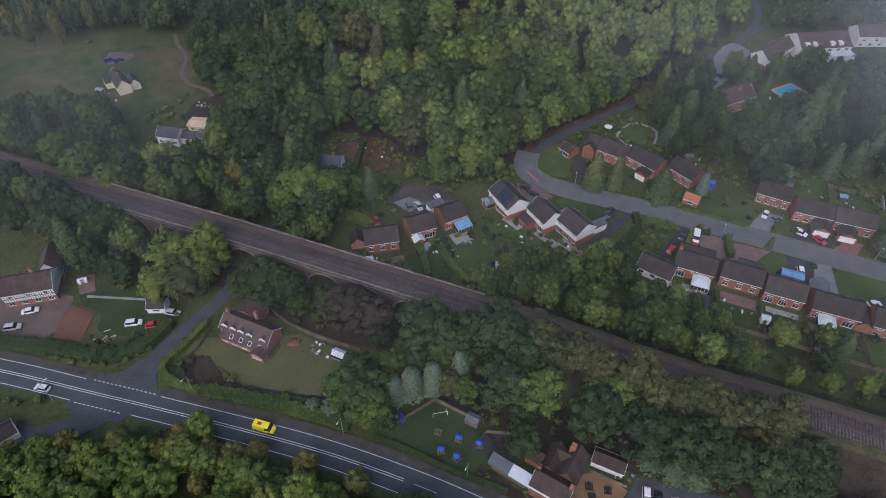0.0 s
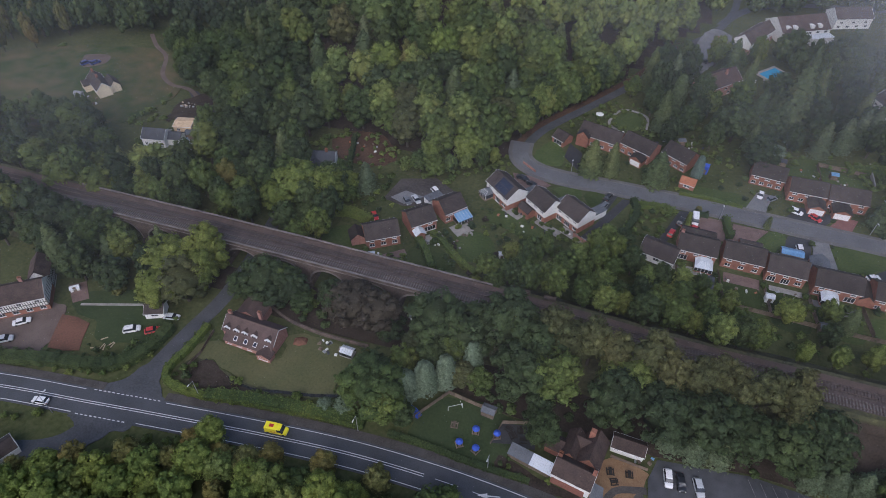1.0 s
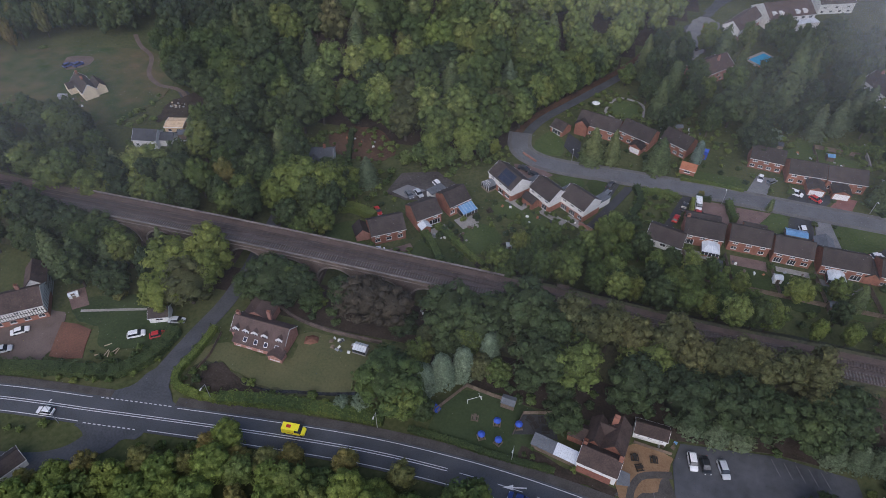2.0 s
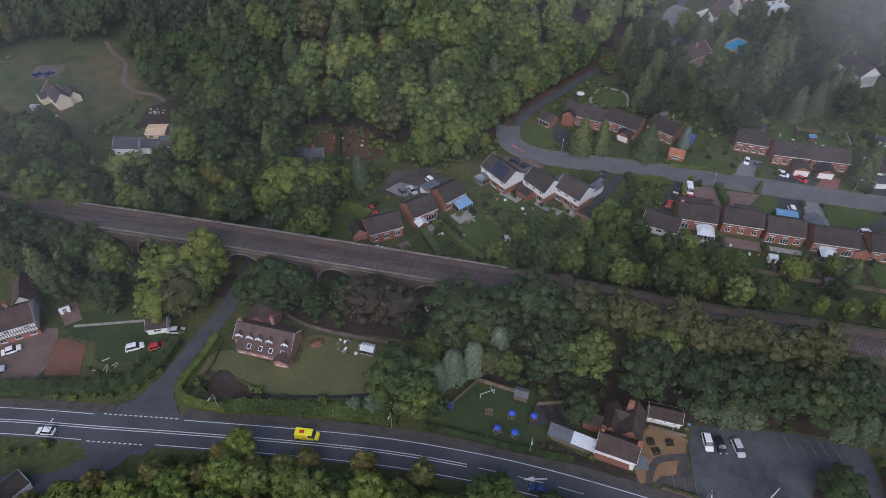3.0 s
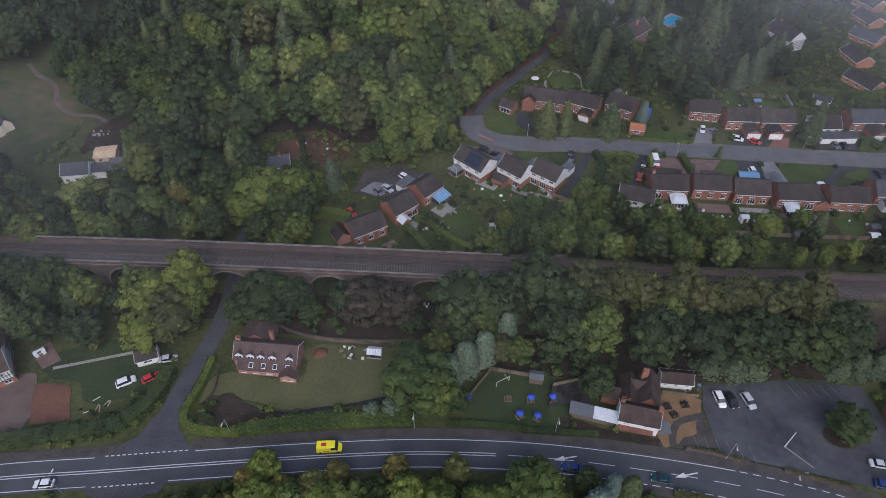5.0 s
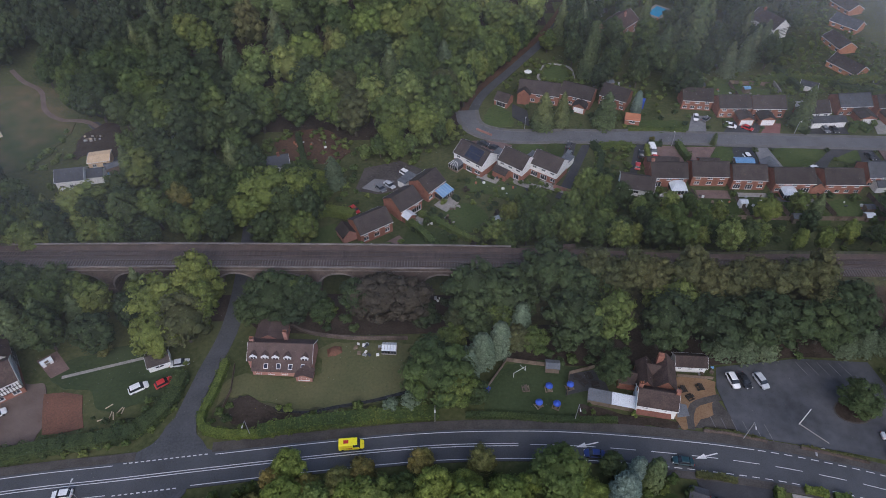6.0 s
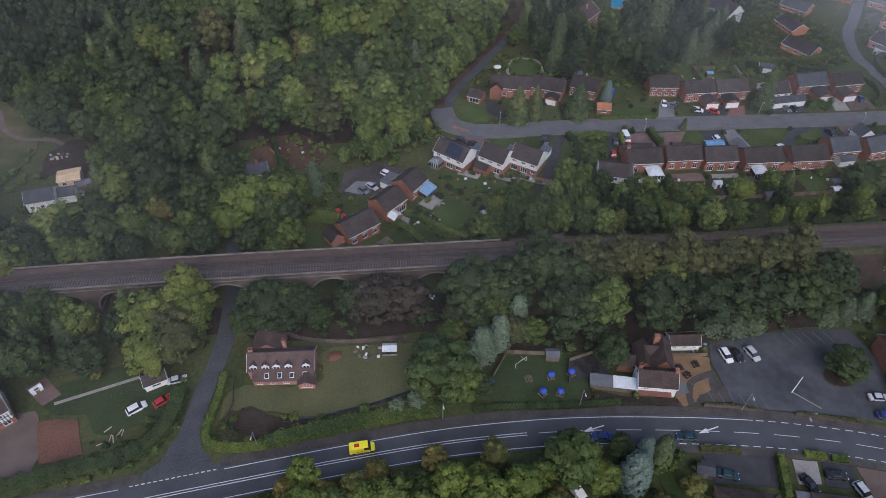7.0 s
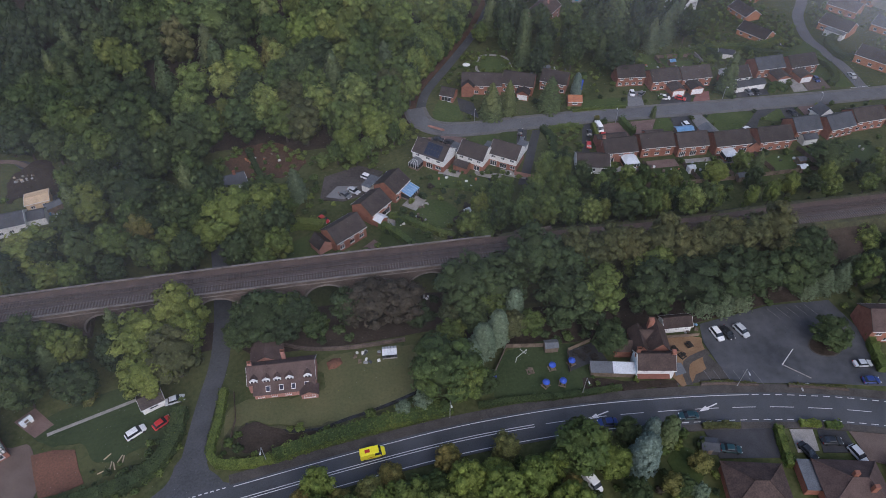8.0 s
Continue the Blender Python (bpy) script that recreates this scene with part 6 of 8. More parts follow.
hedge([(-94.6, 83), (-95.6, 75.5), (-97.2, 68.5), (-95.6, 65), (-90, 63.6), (-84, 63.4)], 1.8, 1.6, LEAFBRIGHT, "bright green clipped hedge round the cottage garden", 1)
hedge([(-84, 63.8), (-76, 65.2), (-66, 66.2), (-54, 66.8), (-44, 67.2)], 3.2, 1.9, LEAF, "overgrown green hedge beside the main road", 2)
hedge([(-150, 58.4), (-140, 59.6), (-128, 62), (-118, 63.4), (-110, 66), (-105.4, 72), (-104, 80)], 3.4, 2.4, LEAFDARK, "thick dark green hedge beside road and lane", 3)
hedge([(-38, 66.4), (-28, 65.6), (-20, 64.6), (-12, 64), (-4, 63.6)], 1.5, 1.0, LEAFDARK, "green roadside hedge of the pub garden", 4)
hedge([(31.0, 166), (30, 160), (27.4, 151)], 1.2, 1.8, LEAFBRIGHT, "tall green hedge between drives", 5)
hedge([(31.6, 166.6), (36.5, 166.8)], 1.3, 1.8, LEAFDARK, "dark green hedge beside the road", 6)
hedge([(41.9, 166.5), (42.3, 161), (43, 158)], 2.0, 2.4, LEAF, "tall clipped hedge between drives", 7)
hedge([(27.5, 176.2), (38, 175.8), (47.6, 174.6)], 1.0, 1.1, LEAF, "low clipped front hedge", 8)
hedge([(-80, 134.6), (-74, 136), (-66.5, 133.6)], 3.0, 2.8, LEAF, "rounded light green hedge", 9)
hedge([(-50.5, 131), (-46.4, 126), (-42.6, 119.6)], 2.2, 2.2, LEAF, "billowing green hedge between gardens", 10)
hedge([(-47, 134.4), (-42.5, 131.4), (-36.4, 125.6), (-30, 121)], 1.8, 1.8, LEAF, "green hedge dividing back gardens", 11)
hedge([(97.4, 216), (99, 206), (100.4, 199.6)], 2.0, 2.4, LEAFDARK, "tall dark hedge behind gardens", 12)
hedge([(160, 206), (153.4, 203), (150.4, 196), (150.2, 189.6), (156, 187.6)], 3.2, 2.2, LEAFDARK, "large rounded hedge at the corner", 13)
hedge([(62.4, 63.4), (60.6, 59), (58.8, 53.8)], 1.8, 2.4, LEAF, "tall green hedge beside the car park", 21)
hedge([(25.4, 46.2), (24, 42), (22.6, 37.4)], 1.6, 2.0, LEAF, "tall green hedge beside a bungalow", 14)
hedge([(31, 46), (35.4, 44.8)], 1.6, 1.2, LEAFBRIGHT, "yellow-green clipped hedge beside a drive", 15)
hedge([(14.8, 60.6), (20, 59.6), (27.4, 57.4)], 0.6, 0.8, LEAFOLIVE, "straggling brown-green tufts along a low wall", 22)
hedge([(34.6, 55.6), (40, 54), (47.4, 51.6)], 0.6, 0.8, LEAFOLIVE, "straggling brown-green tufts along a low wall", 23)
hedge([(9.4, 50.2), (14, 49.4), (17.6, 48.4)], 1.2, 1.2, LEAFOLIVE, "brown-green overgrown hedge beside the footway", 24)
hedge([(36.4, 44.4), (39.6, 43.6)], 1.6, 1.2, LEAF, "green clipped hedge beside a drive", 16)
hedge([(85, 237), (96, 262), (112, 268), (122, 255)], 3.0, 3.0, LEAFDARK, "tall dark hedge round a large garden", 17)
hedge([(113, 207), (118, 200), (127, 197)], 2.4, 2.4, LEAFDARK, "tall dark garden hedge", 18)
hedge([(12.8, 168), (14, 160), (10, 150)], 2.0, 2.0, LEAFDARK, "dark green garden hedge", 19)
hedge([(-88, 176), (-86, 168), (-84, 160)], 1.6, 2.4, LEAFDARK, "tall dark hedge beside a white cottage", 20)

hedge([(132, 172), (137.4, 176.4), (139.6, 184), (139, 192)], 2.2, 1.8, LEAFDARK, "clipped hedge beside the side road", 25)
hedge([(84, 205), (100, 208), (118, 205), (134, 208)], 2.6, 2.6, LEAF, "tall green hedge behind back gardens", 26)
hedge([(90, 171.4), (88.6, 176), (89.4, 182)], 1.8, 1.6, LEAFDARK, "dark garden hedge between drives", 27)
hedge([(106.4, 172.4), (110, 176), (112.6, 172)], 2.6, 2.0, LEAF, "rounded front garden shrubs in a row", 28)
hedge([(13.4, 166), (20, 166.8), (26, 166.2)], 2.4, 1.6, LEAF, "billowing green hedge beside the estate road", 29)

# ---- single trees ----
for key, x, y, w, h, where in (
    ("oak", -40.4, 70.8, 11, 11.5, "at the corner of the cottage lawn"), ("oak", -44.4, 73.8, 17, 15, "at the corner of the cottage lawn"), ("palecypress", -37.4, 77.8, 7.0, 9.5, "behind the pub garden"), ("palecypress", -33.2, 80.6, 6.6, 11, "behind the pub garden"), ("palecypress", -28.6, 83.4, 6.0, 11.5, "behind the pub garden"), ("olive", -24.4, 84.2, 7, 8.5, "behind the pub garden"), ("oak", -40, 84.4, 8, 9, "behind the pub garden"), ("dark", -33.6, 87.6, 8.5, 10, "behind the pub garden"), ("oak", -28, 90, 8, 11, "behind the pub garden"), ("olive", -38.6, 90.6, 7, 9, "behind the pub garden"), ("palecypress", -23, 88.4, 5.6, 12.5, "behind the pub garden"), ("dark", -35.6, 70.2, 6.5, 7.5, "at the corner of the pub lawn"),
    ("bright", -112, 96, 15, 17, "beside the lane"), ("bright", -103.6, 101.4, 13, 18.5, "beside the lane"), ("olive", -104.6, 90, 13.5, 15.5, "beside the lane"), ("bright", -110.6, 86.6, 12, 13.5, "beside the lane"), ("bright", -101.4, 95.4, 9, 16, "beside the lane"), ("fir", -146, 92, 10, 17, "beside the timbered house"), ("fir", -138.6, 92.6, 9, 15, "beside the timbered house"), ("dark", -127, 91, 6, 9, "beside the lawn"), ("autumn", -124, 86.5, 4.4, 5, "on the lawn"),
    ("dark", -139, 103.4, 11, 14, "in front of the viaduct"), ("dark", -146, 102, 12, 16, "in front of the viaduct"), ("fir", -133, 97, 9, 11, "in front of the viaduct"), ("dark", -154, 103, 12, 17, "in front of the viaduct"), ("dark", -163, 105, 13, 18, "in front of the viaduct"), ("oak", -152, 119.5, 12, 16, "behind the viaduct"), ("oak", -164, 119, 13, 17, "behind the viaduct"), ("dark", -84.4, 97.6, 13.5, 14, "in front of the viaduct"), ("dark", -76, 97.4, 10.5, 12.5, "in front of the viaduct"), ("copper", -57.6, 95.6, 15, 14.5, "in front of the viaduct"), ("copper", -50.6, 95.4, 13, 13.5, "in front of the viaduct"), ("dark", -63.4, 97, 9.5, 13, "in front of the viaduct"), ("oak", -78.4, 99.4, 9, 12, "in front of the viaduct"), ("copper", -56, 100, 8, 12, "in front of the viaduct"), ("dark", -49, 99, 6, 9, "in front of the viaduct"), ("dark", -88.6, 100, 8, 11, "in front of the viaduct"), ("dark", -90, 95, 8.5, 10, "in front of the viaduct"), ("dark", -80, 94.6, 8.5, 10, "in front of the viaduct"), ("dark", -46.6, 92.6, 7.5, 6.5, "in front of the viaduct"), ("oak", -72.4, 95, 7, 8, "in front of the viaduct"),
    ("bright", -91.4, 136.6, 17, 16.5, "behind the viaduct"), ("bright", -82.2, 137.4, 12, 17, "behind the viaduct"), ("bright", -98, 131.6, 10, 11.5, "behind the viaduct"), ("dark", -84.6, 127, 9, 9, "behind the viaduct"), ("oak", -83, 145, 8, 11, "behind the viaduct"), ("beech", -144.5, 134.5, 15.5, 14, "behind the viaduct"), ("dark", -118.5, 150, 13, 16, "behind the viaduct"),
    ("pine", -73.5, 149, 9, 12, "beside the parking court"), ("bright", -78.6, 146.6, 7, 9, "beside the parking court"), ("dark", -86, 147.6, 8.5, 10, "beside the white cottage"), ("oak", -76, 141.6, 6, 7, "behind the viaduct"), ("oak", -82.6, 151, 7, 10, "beside the white cottage"), ("willow", -50.4, 69.6, 5, 4.4, "along the garden edge"), ("willow", -54.8, 68.8, 4, 3.4, "along the garden edge"), ("autumn", -116.9, 136.4, 8, 13, "behind the viaduct"), ("dark", -106, 140, 10, 17, "behind the viaduct"),
    ("dark", -3.2, 74.6, 9, 9.5, "beside the pub"), ("dark", -12.6, 83.4, 7.5, 9, "behind the pub garden"), ("oak", -20, 83.6, 7, 8.5, "behind the pub garden"), ("dark", -5, 82, 7.5, 9, "behind the pub"), ("dark", 50.8, 64.4, 10, 8.5, "on the car park island"), ("dark", 57.4, 91, 8, 9, "beside the brown clearing"), ("oak", 80.6, 91, 9, 10, "beside the brown clearing"), ("dark", 79.6, 83.4, 8, 8, "beside the brown clearing"), ("dark", 86, 86.6, 9, 10, "beside the brown clearing"), ("bright", -56.2, 166, 8, 13.5, "at the edge of the wood"), ("oak", -40, 176, 9, 15, "at the edge of the wood"), ("bright", -46, 172, 9, 13, "at the edge of the wood"),
    ("oak", -21, 48.9, 12.5, 13, "south of the road"), ("bluefir", -8.2, 45, 7, 12.5, "south of the road"), ("bluefir", -4, 50, 4.6, 9, "south of the road"), ("dark", -9, 51, 6, 8, "south of the road"), ("cypress", -1, 48.6, 5, 11, "south of the road"), ("bright", -15, 45.4, 8, 8.5, "south of the road"), ("autumn", 3.4, 41.4, 5.4, 6, "in a garden south of the road"), ("willow", 0.4, 36, 4, 5, "in a garden south of the road"), ("autumn", -4.6, 38.6, 5, 6.5, "in a garden south of the road"), ("dark", -13, 38, 6.5, 8, "in a garden south of the road"),
    ("bright", -39.9, 47.6, 8.5, 8.5, "south of the road"), ("autumn", -48.2, 53.4, 6.4, 8.5, "beside the road"), ("autumn", -35.8, 53.2, 6.6, 9, "beside the road"), ("autumn", -60.4, 52.4, 6.4, 7.5, "beside the road"), ("young", -74.6, 52.6, 7.4, 11.5, "beside the road"), ("autumn", -64.8, 49.8, 7, 8.5, "south of the road"), ("autumn", -78.4, 50.4, 5.6, 9, "beside the road"), ("autumn", -71.5, 49.5, 6, 7.5, "south of the road"),
    ("oak", -52, 47.6, 8, 8, "south of the road"), ("dark", -2.6, 38, 5, 6, "south of the road"), ("fir", -2.8, 178.8, 10, 14.5, "beside the bend"), ("fir", 4, 180, 7, 14, "beside the bend"), ("fir", 19.3, 179.4, 10.5, 14, "beside the bend"),
    ("cypress", 24.8, 226.5, 7, 17, "among the far gardens"), ("fir", 88.6, 176.4, 9, 17, "between two houses"), ("fir", 14, 240, 9, 20, "beside the uphill lane"), ("dark", 19, 247, 10, 20, "beside the uphill lane"), ("dark", 25, 254, 9, 19, "beside the uphill lane"), ("dark", 18, 234, 9, 19, "beside the uphill lane"), ("pine", 23, 241, 9, 18, "beside the uphill lane"), ("fir", 67, 231, 15, 27, "among the far gardens"), ("fir", 75, 240, 10, 23, "among the far gardens"), ("pine", 75, 212, 9, 15, "among the far gardens"), ("pine", 83, 217, 9, 15, "among the far gardens"), ("pine", 89, 222.6, 9, 16, "among the far gardens"),
    ("pine", 95, 227.6, 9, 16, "among the far gardens"), ("dark", 45.4, 213, 14, 17, "among the far gardens"), ("dark", 53, 196.5, 12, 15, "among the far gardens"), ("dark", 57, 213, 12, 16, "among the far gardens"), ("dark", 48, 264, 10, 13, "beside the pool"), ("dark", 34, 234, 11, 15, "among the far gardens"), ("dark", 89, 277, 15, 18, "among the far gardens"),
    ("willow", 60.5, 206, 6, 6, "among the far gardens"), ("bluefir", 33, 187.6, 4, 9, "beside a white house"), ("cypress", 54.4, 166.6, 2.2, 5, "beside the estate road"), ("bright", 55.6, 127.8, 8, 9, "below the back gardens"), ("oak", 66.4, 130.2, 6.2, 9.5, "below the back gardens"), ("fir", 71.6, 129, 6, 9.5, "below the back gardens"), ("dark", 96, 127, 13, 11, "below the back gardens"),
    ("fir", -92.3, 243.8, 8, 22, "in the wood"), ("fir", -154.3, 226, 8, 20, "in the wood"), ("fir", -136, 262, 8, 22, "in the wood"), ("autumn", -76, 206, 8, 17, "in the wood"), ("autumn", 33.4, 168.2, 2.4, 3, "beside the estate road"),
):
    plant(key, x, y, w, h, where, rng=random.Random(int(x * 31 + y * 17)))

# ---- groves ----
WOOD = [(-100, 174), (-84, 183), (-66, 168), (-52, 168), (-33, 180), (-28, 200), (-18, 222), (-2, 246), (-60, 240), (-113, 238), (-116, 200)]
grove([(-104, 172), (-116, 200), (-113, 238), (-150, 240), (-166, 198), (-150, 180), (-128, 168)], 7.6, [("dark", 9), ("oak", 5), ("fir", 1), ("ash", 2)], (1.0, 1.28), "in the dark part of the wood", 27, 1.12)
grove(WOOD, 7.6, [("beech", 8), ("oak", 8), ("dark", 3), ("fir", 2), ("pine", 2), ("olive", 2), ("young", 1)], (1.02, 1.3), "in the wood", 11, 1.18)
grove([(-164, 190), (-150, 177), (-140, 178), (-140, 166), (-143, 150), (-118, 149), (-100, 152), (-97, 160), (-104, 167), (-128, 169), (-150, 181), (-162, 194)], 6.4, [("dark", 5), ("oak", 3), ("fir", 1)], (0.75, 1.05), "between cottages and wood", 19)
LANESIDE = smooth(UPLANE, 6.5)
_rng = random.Random(5)
for p, q in zip(LANESIDE[:24], sides(LANESIDE)[:24]):
    for off in (4.6, -5.4):
        x, y = p + q * (off + _rng.uniform(-0.6, 0.8) * (1 if off > 0 else -1))
        if (off < 0 and (y < 232 or 258 < y < 306)) or y < 192:
            continue
        k = _rng.uniform(0.85, 1.15)
        plant(_rng.choice(["beech", "beech", "oak", "dark"] if off > 0 else ["dark", "oak", "fir"]), x, y, 9 * k, (15 if off > 0 else 12) * k, "beside the uphill lane", rng=_rng)
grove([(-66, 162), (-58, 160), (-48, 163), (-38, 171), (-31, 179), (-35, 183), (-48, 172), (-60, 168)], 4.6, [("oak", 3), ("bright", 2), ("beech", 3)], (0.45, 0.75), "at the foot of the wood", 25)
for x, y in ((-268, 196), (-262, 204), (-256, 193), (-250, 210), (-246, 200), (-240, 214)):
    plant("autumn", x, y, 6, 17, "beside the misty field", rng=_rng)
grove([(-188, 210), (-174, 194), (-164, 190), (-158, 200), (-164, 216), (-190, 224)], 6.6, [("dark", 4), ("oak", 2)], (0.7, 1.0), "beside the misty field", 29)
clear(18, 138, 4.5)
clear(23, 137, 4.5)
grove([(-215, 119), (-112, 119), (-100, 118), (-84, 117), (-76, 119), (-78, 133), (-76, 146), (-84, 148), (-100, 152), (-140, 148), (-165, 146), (-185, 158), (-215, 146)], 6.4, [("oak", 2), ("dark", 5), ("ash", 1), ("fir", 1)], (0.8, 1.05), "north-west of the viaduct", 12)
grove([(-200, 106), (-114, 105), (-116, 95), (-126, 88), (-136, 86), (-152, 94), (-180, 92), (-200, 90)], 6.0, [("dark", 4), ("oak", 2), ("fir", 1)], (0.78, 1.0), "south-west of the viaduct", 13)
grove([(-8, 99.5), (20, 97), (52, 94), (53, 88.5), (20, 91), (-4, 95)], 4.4, [("olive", 1)], (0.95, 1.15), "beside the railway", 26)
for x, y, w, h in ((25.5, 81, 8, 10), (31, 80.4, 8.5, 10), (36.4, 80.6, 8, 9.5), (56, 80, 7.5, 7.5), (61, 80.4, 7.5, 8), (66.4, 81, 8, 8.5), (71, 83, 8, 9)):
    plant("pine", x, y, w, h, "beside the car park", rng=_rng)
clear(-37, 78, 8.5)
clear(-33, 81, 8.5)
clear(-28, 84, 8.0)
clear(-22, 86, 6.5)
grove([(-33, 99), (-36, 92), (-24, 90), (-12, 83.2), (0, 82), (12, 82.6), (22, 81.6), (44, 82.2), (56, 82), (57, 87), (52, 94), (20, 98), (-5, 100)], 6.8, [("oak", 2), ("dark", 8)], (1.0, 1.22), "between pub and railway", 14, 1.35)
grove([(52, 110), (150, 104), (150, 121), (62, 123)], 7.0, [("oak", 2), ("dark", 2), ("bright", 1)], (0.5, 0.72), "on the railway bank", 28)
grove([(-22, 112.5), (25, 109), (46, 108), (50, 116), (40, 125), (36, 131), (20, 138), (14, 146), (6, 146), (-2, 138), (-8, 136), (-24, 128), (-28, 118)], 5.0, [("oak", 6), ("dark", 2), ("beech", 4)], (0.62, 0.84), "below the back gardens", 15)
grove([(-134, 14), (-130, 32), (-116, 36), (-104, 39), (-98, 43.5), (-86, 46), (-70, 48), (-45, 48.5), (-24, 47), (-22, 36), (-30, 20)], 4.7, [("oak", 1), ("beech", 3), ("autumn", 2), ("young", 8)], (0.6, 0.84), "south of the main road", 16, 1.25)
grove([(60, 79), (88, 77), (96, 88), (70, 90)], 6.5, [("oak", 1), ("dark", 2)], (0.6, 0.8), "beside the brown clearing", 17)
grove([(12, 200), (34, 200), (48, 200), (70, 212), (98, 215), (98, 262), (40, 285), (28, 262), (14, 240)], 8.4, [("dark", 6), ("fir", 3), ("oak", 1)], (0.8, 1.1), "among the far gardens", 18)
grove([(66, 74), (110, 60), (130, 80), (96, 88)], 7.5, [("dark", 2), ("oak", 2)], (0.65, 0.9), "beyond the car park", 21)
far = Mass(("far", "far", "far", "far", "far", "far", "far", "cone"), 420, 700, 1.5)
far.fill([(-2, 246), (4, 247), (15, 267), (25, 288), (36, 305), (43, 320), (46, 345), (44, 360), (-60, 330), (-118, 260), (-113, 238), (-60, 240)], 9.4, (10, 13.5), (16, 22))
west = Mass(("far", "far", "far", "far", "far", "cone"), 420, 720, 1.5)
west.fill([(-113, 238), (-118, 260), (-60, 330), (-160, 340), (-250, 330), (-300, 300), (-300, 235), (-206, 252), (-190, 222), (-160, 215), (-150, 240)], 8.6, (9, 13), (15, 22))
west.build("far_wood", LEAFDARK, "distant dark green woodland canopy", "wood")
far.build("far_wood", LEAFWOOD, "distant mixed green woodland canopy", "wood")
thick = Mass(("far", "far", "far"), 380, 760, 1.5)
thick.fill([(46, 300), (60, 325), (130, 345), (260, 330), (260, 390), (60, 390)], 9, (9, 12), (13, 18))
thick.fill([(102, 215), (114, 232), (126, 262), (150, 300), (100, 300)], 8.0, (6, 9), (8, 13))
thick.fill([(98, 262), (98, 300), (50, 290), (40, 285)], 8.0, (8, 11), (11, 16))
thick.fill([(-300, 121), (-215, 119), (-215, 146), (-185, 158), (-172, 160), (-200, 148), (-240, 132), (-300, 140)], 7, (8, 11), (9, 14))
thick.fill([(-300, 104), (-200, 106), (-200, 90), (-300, 82)], 7, (8, 10), (9, 13))
thick.fill([(-285, 190), (-240, 212), (-205, 226), (-206, 250), (-300, 240)], 7.5, (8, 11), (14, 19))
thick.fill([(150, 118), (230, 110), (230, 130), (150, 130)], 8, (7, 9), (8, 11))
thick.build("far_thicket", LEAFDARK, "distant dark green thickets and tree belts", "wood")


def shrubs(poly, gap, mix, sizes, where, seed):
    rng = random.Random(seed)
    keys = [k for k, n in mix for _ in range(n)]
    for x, y in scatter(poly, gap, rng, 0.15):
        w = rng.uniform(*sizes)
        plant(rng.choice(keys), x, y, w, w * rng.uniform(0.6, 1.0), where, 0.0, rng)


MIX = [("bush", 5), ("yewbush", 4), ("goldbush", 1), ("redbush", 1)]
shrubs([(-92, 98), (-90, 93), (-62, 91), (-48, 90), (-38, 90), (-40, 99), (-66, 101)], 3.4, [("yewbush", 4), ("bush", 1)], (2.4, 4.2), "below the viaduct", 41)
shrubs([(-82, 136), (-68, 137), (-62, 144), (-68, 158), (-84, 152)], 2.7, [("bush", 3), ("yewbush", 3), ("goldbush", 1)], (1.8, 3.6), "beside the parking court", 42)
shrubs([(-124, 70), (-112, 71.4), (-106, 75), (-107, 67), (-120, 64)], 2.4, [("bush", 3), ("yewbush", 2)], (1.2, 2.6), "below the lawn", 43)
shrubs([(52, 124), (60, 112), (150, 106), (150, 126), (100, 126)], 3.6, [("bush", 4), ("yewbush", 3), ("goldbush", 1)], (1.4, 3.4), "on the railway bank", 44)
shrubs([(-42, 92), (-40, 82), (-26, 82), (-14, 79.4), (8, 79), (22, 79.6), (22, 85), (-8, 89), (-28, 93)], 2.7, [("yewbush", 4), ("bush", 2)], (2.4, 4.4), "behind the pub", 45)
shrubs([(24, 78.4), (62, 78.6), (60, 85), (26, 86)], 2.7, [("bush", 3), ("yewbush", 3)], (2.6, 4.6), "behind the car park", 46)
shrubs([(62, 76), (64, 70), (84, 70), (84, 78)], 3.2, [("bush", 3), ("yewbush", 3)], (2.4, 4.2), "beside the car park", 47)
shrubs([(-56, 120), (-46, 116), (-28, 118), (-12, 136), (-4, 146), (-14, 150), (-34, 152), (-40, 140), (-48, 130)], 2.8, MIX, (1.4, 3.4), "in the back gardens", 31)
shrubs([(12, 150), (30, 142), (100, 136), (130, 138), (130, 126), (70, 128), (36, 131), (16, 140)], 3.8, MIX, (1.6, 3.8), "in the back gardens", 32)
shrubs([(14, 166), (28, 166), (22, 152), (12, 150)], 3.6, MIX, (1.6, 3.4), "beside the estate road", 33)
shrubs([(46, 166), (140, 160), (140, 150), (60, 150), (46, 153)], 4.0, MIX, (1.2, 2.6), "in the front gardens", 34)
shrubs([(-14, 178), (48, 174), (134, 170), (134, 178), (48, 200), (-4, 204)], 4.4, MIX, (1.4, 3.2), "in the front gardens", 35)
shrubs([(-95, 67), (-90, 64.8), (-64, 67), (-46, 67), (-46, 72), (-62, 69.4), (-74, 68.6), (-84, 71), (-92, 73)], 2.3, [("bush", 3), ("yewbush", 2), ("goldbush", 1)], (1.6, 3.2), "along the garden edge", 37)
shrubs([(-12, 66), (-2, 64), (8, 62.4), (8, 64), (-2, 66.6), (-9, 69)], 1.9, MIX, (1.2, 2.2), "in front of the pub", 39)
shrubs([(-20, 52), (8, 49), (8, 36), (-14, 34), (-24, 44)], 3.2, MIX, (1.6, 3.4), "in a garden south of the road", 40)
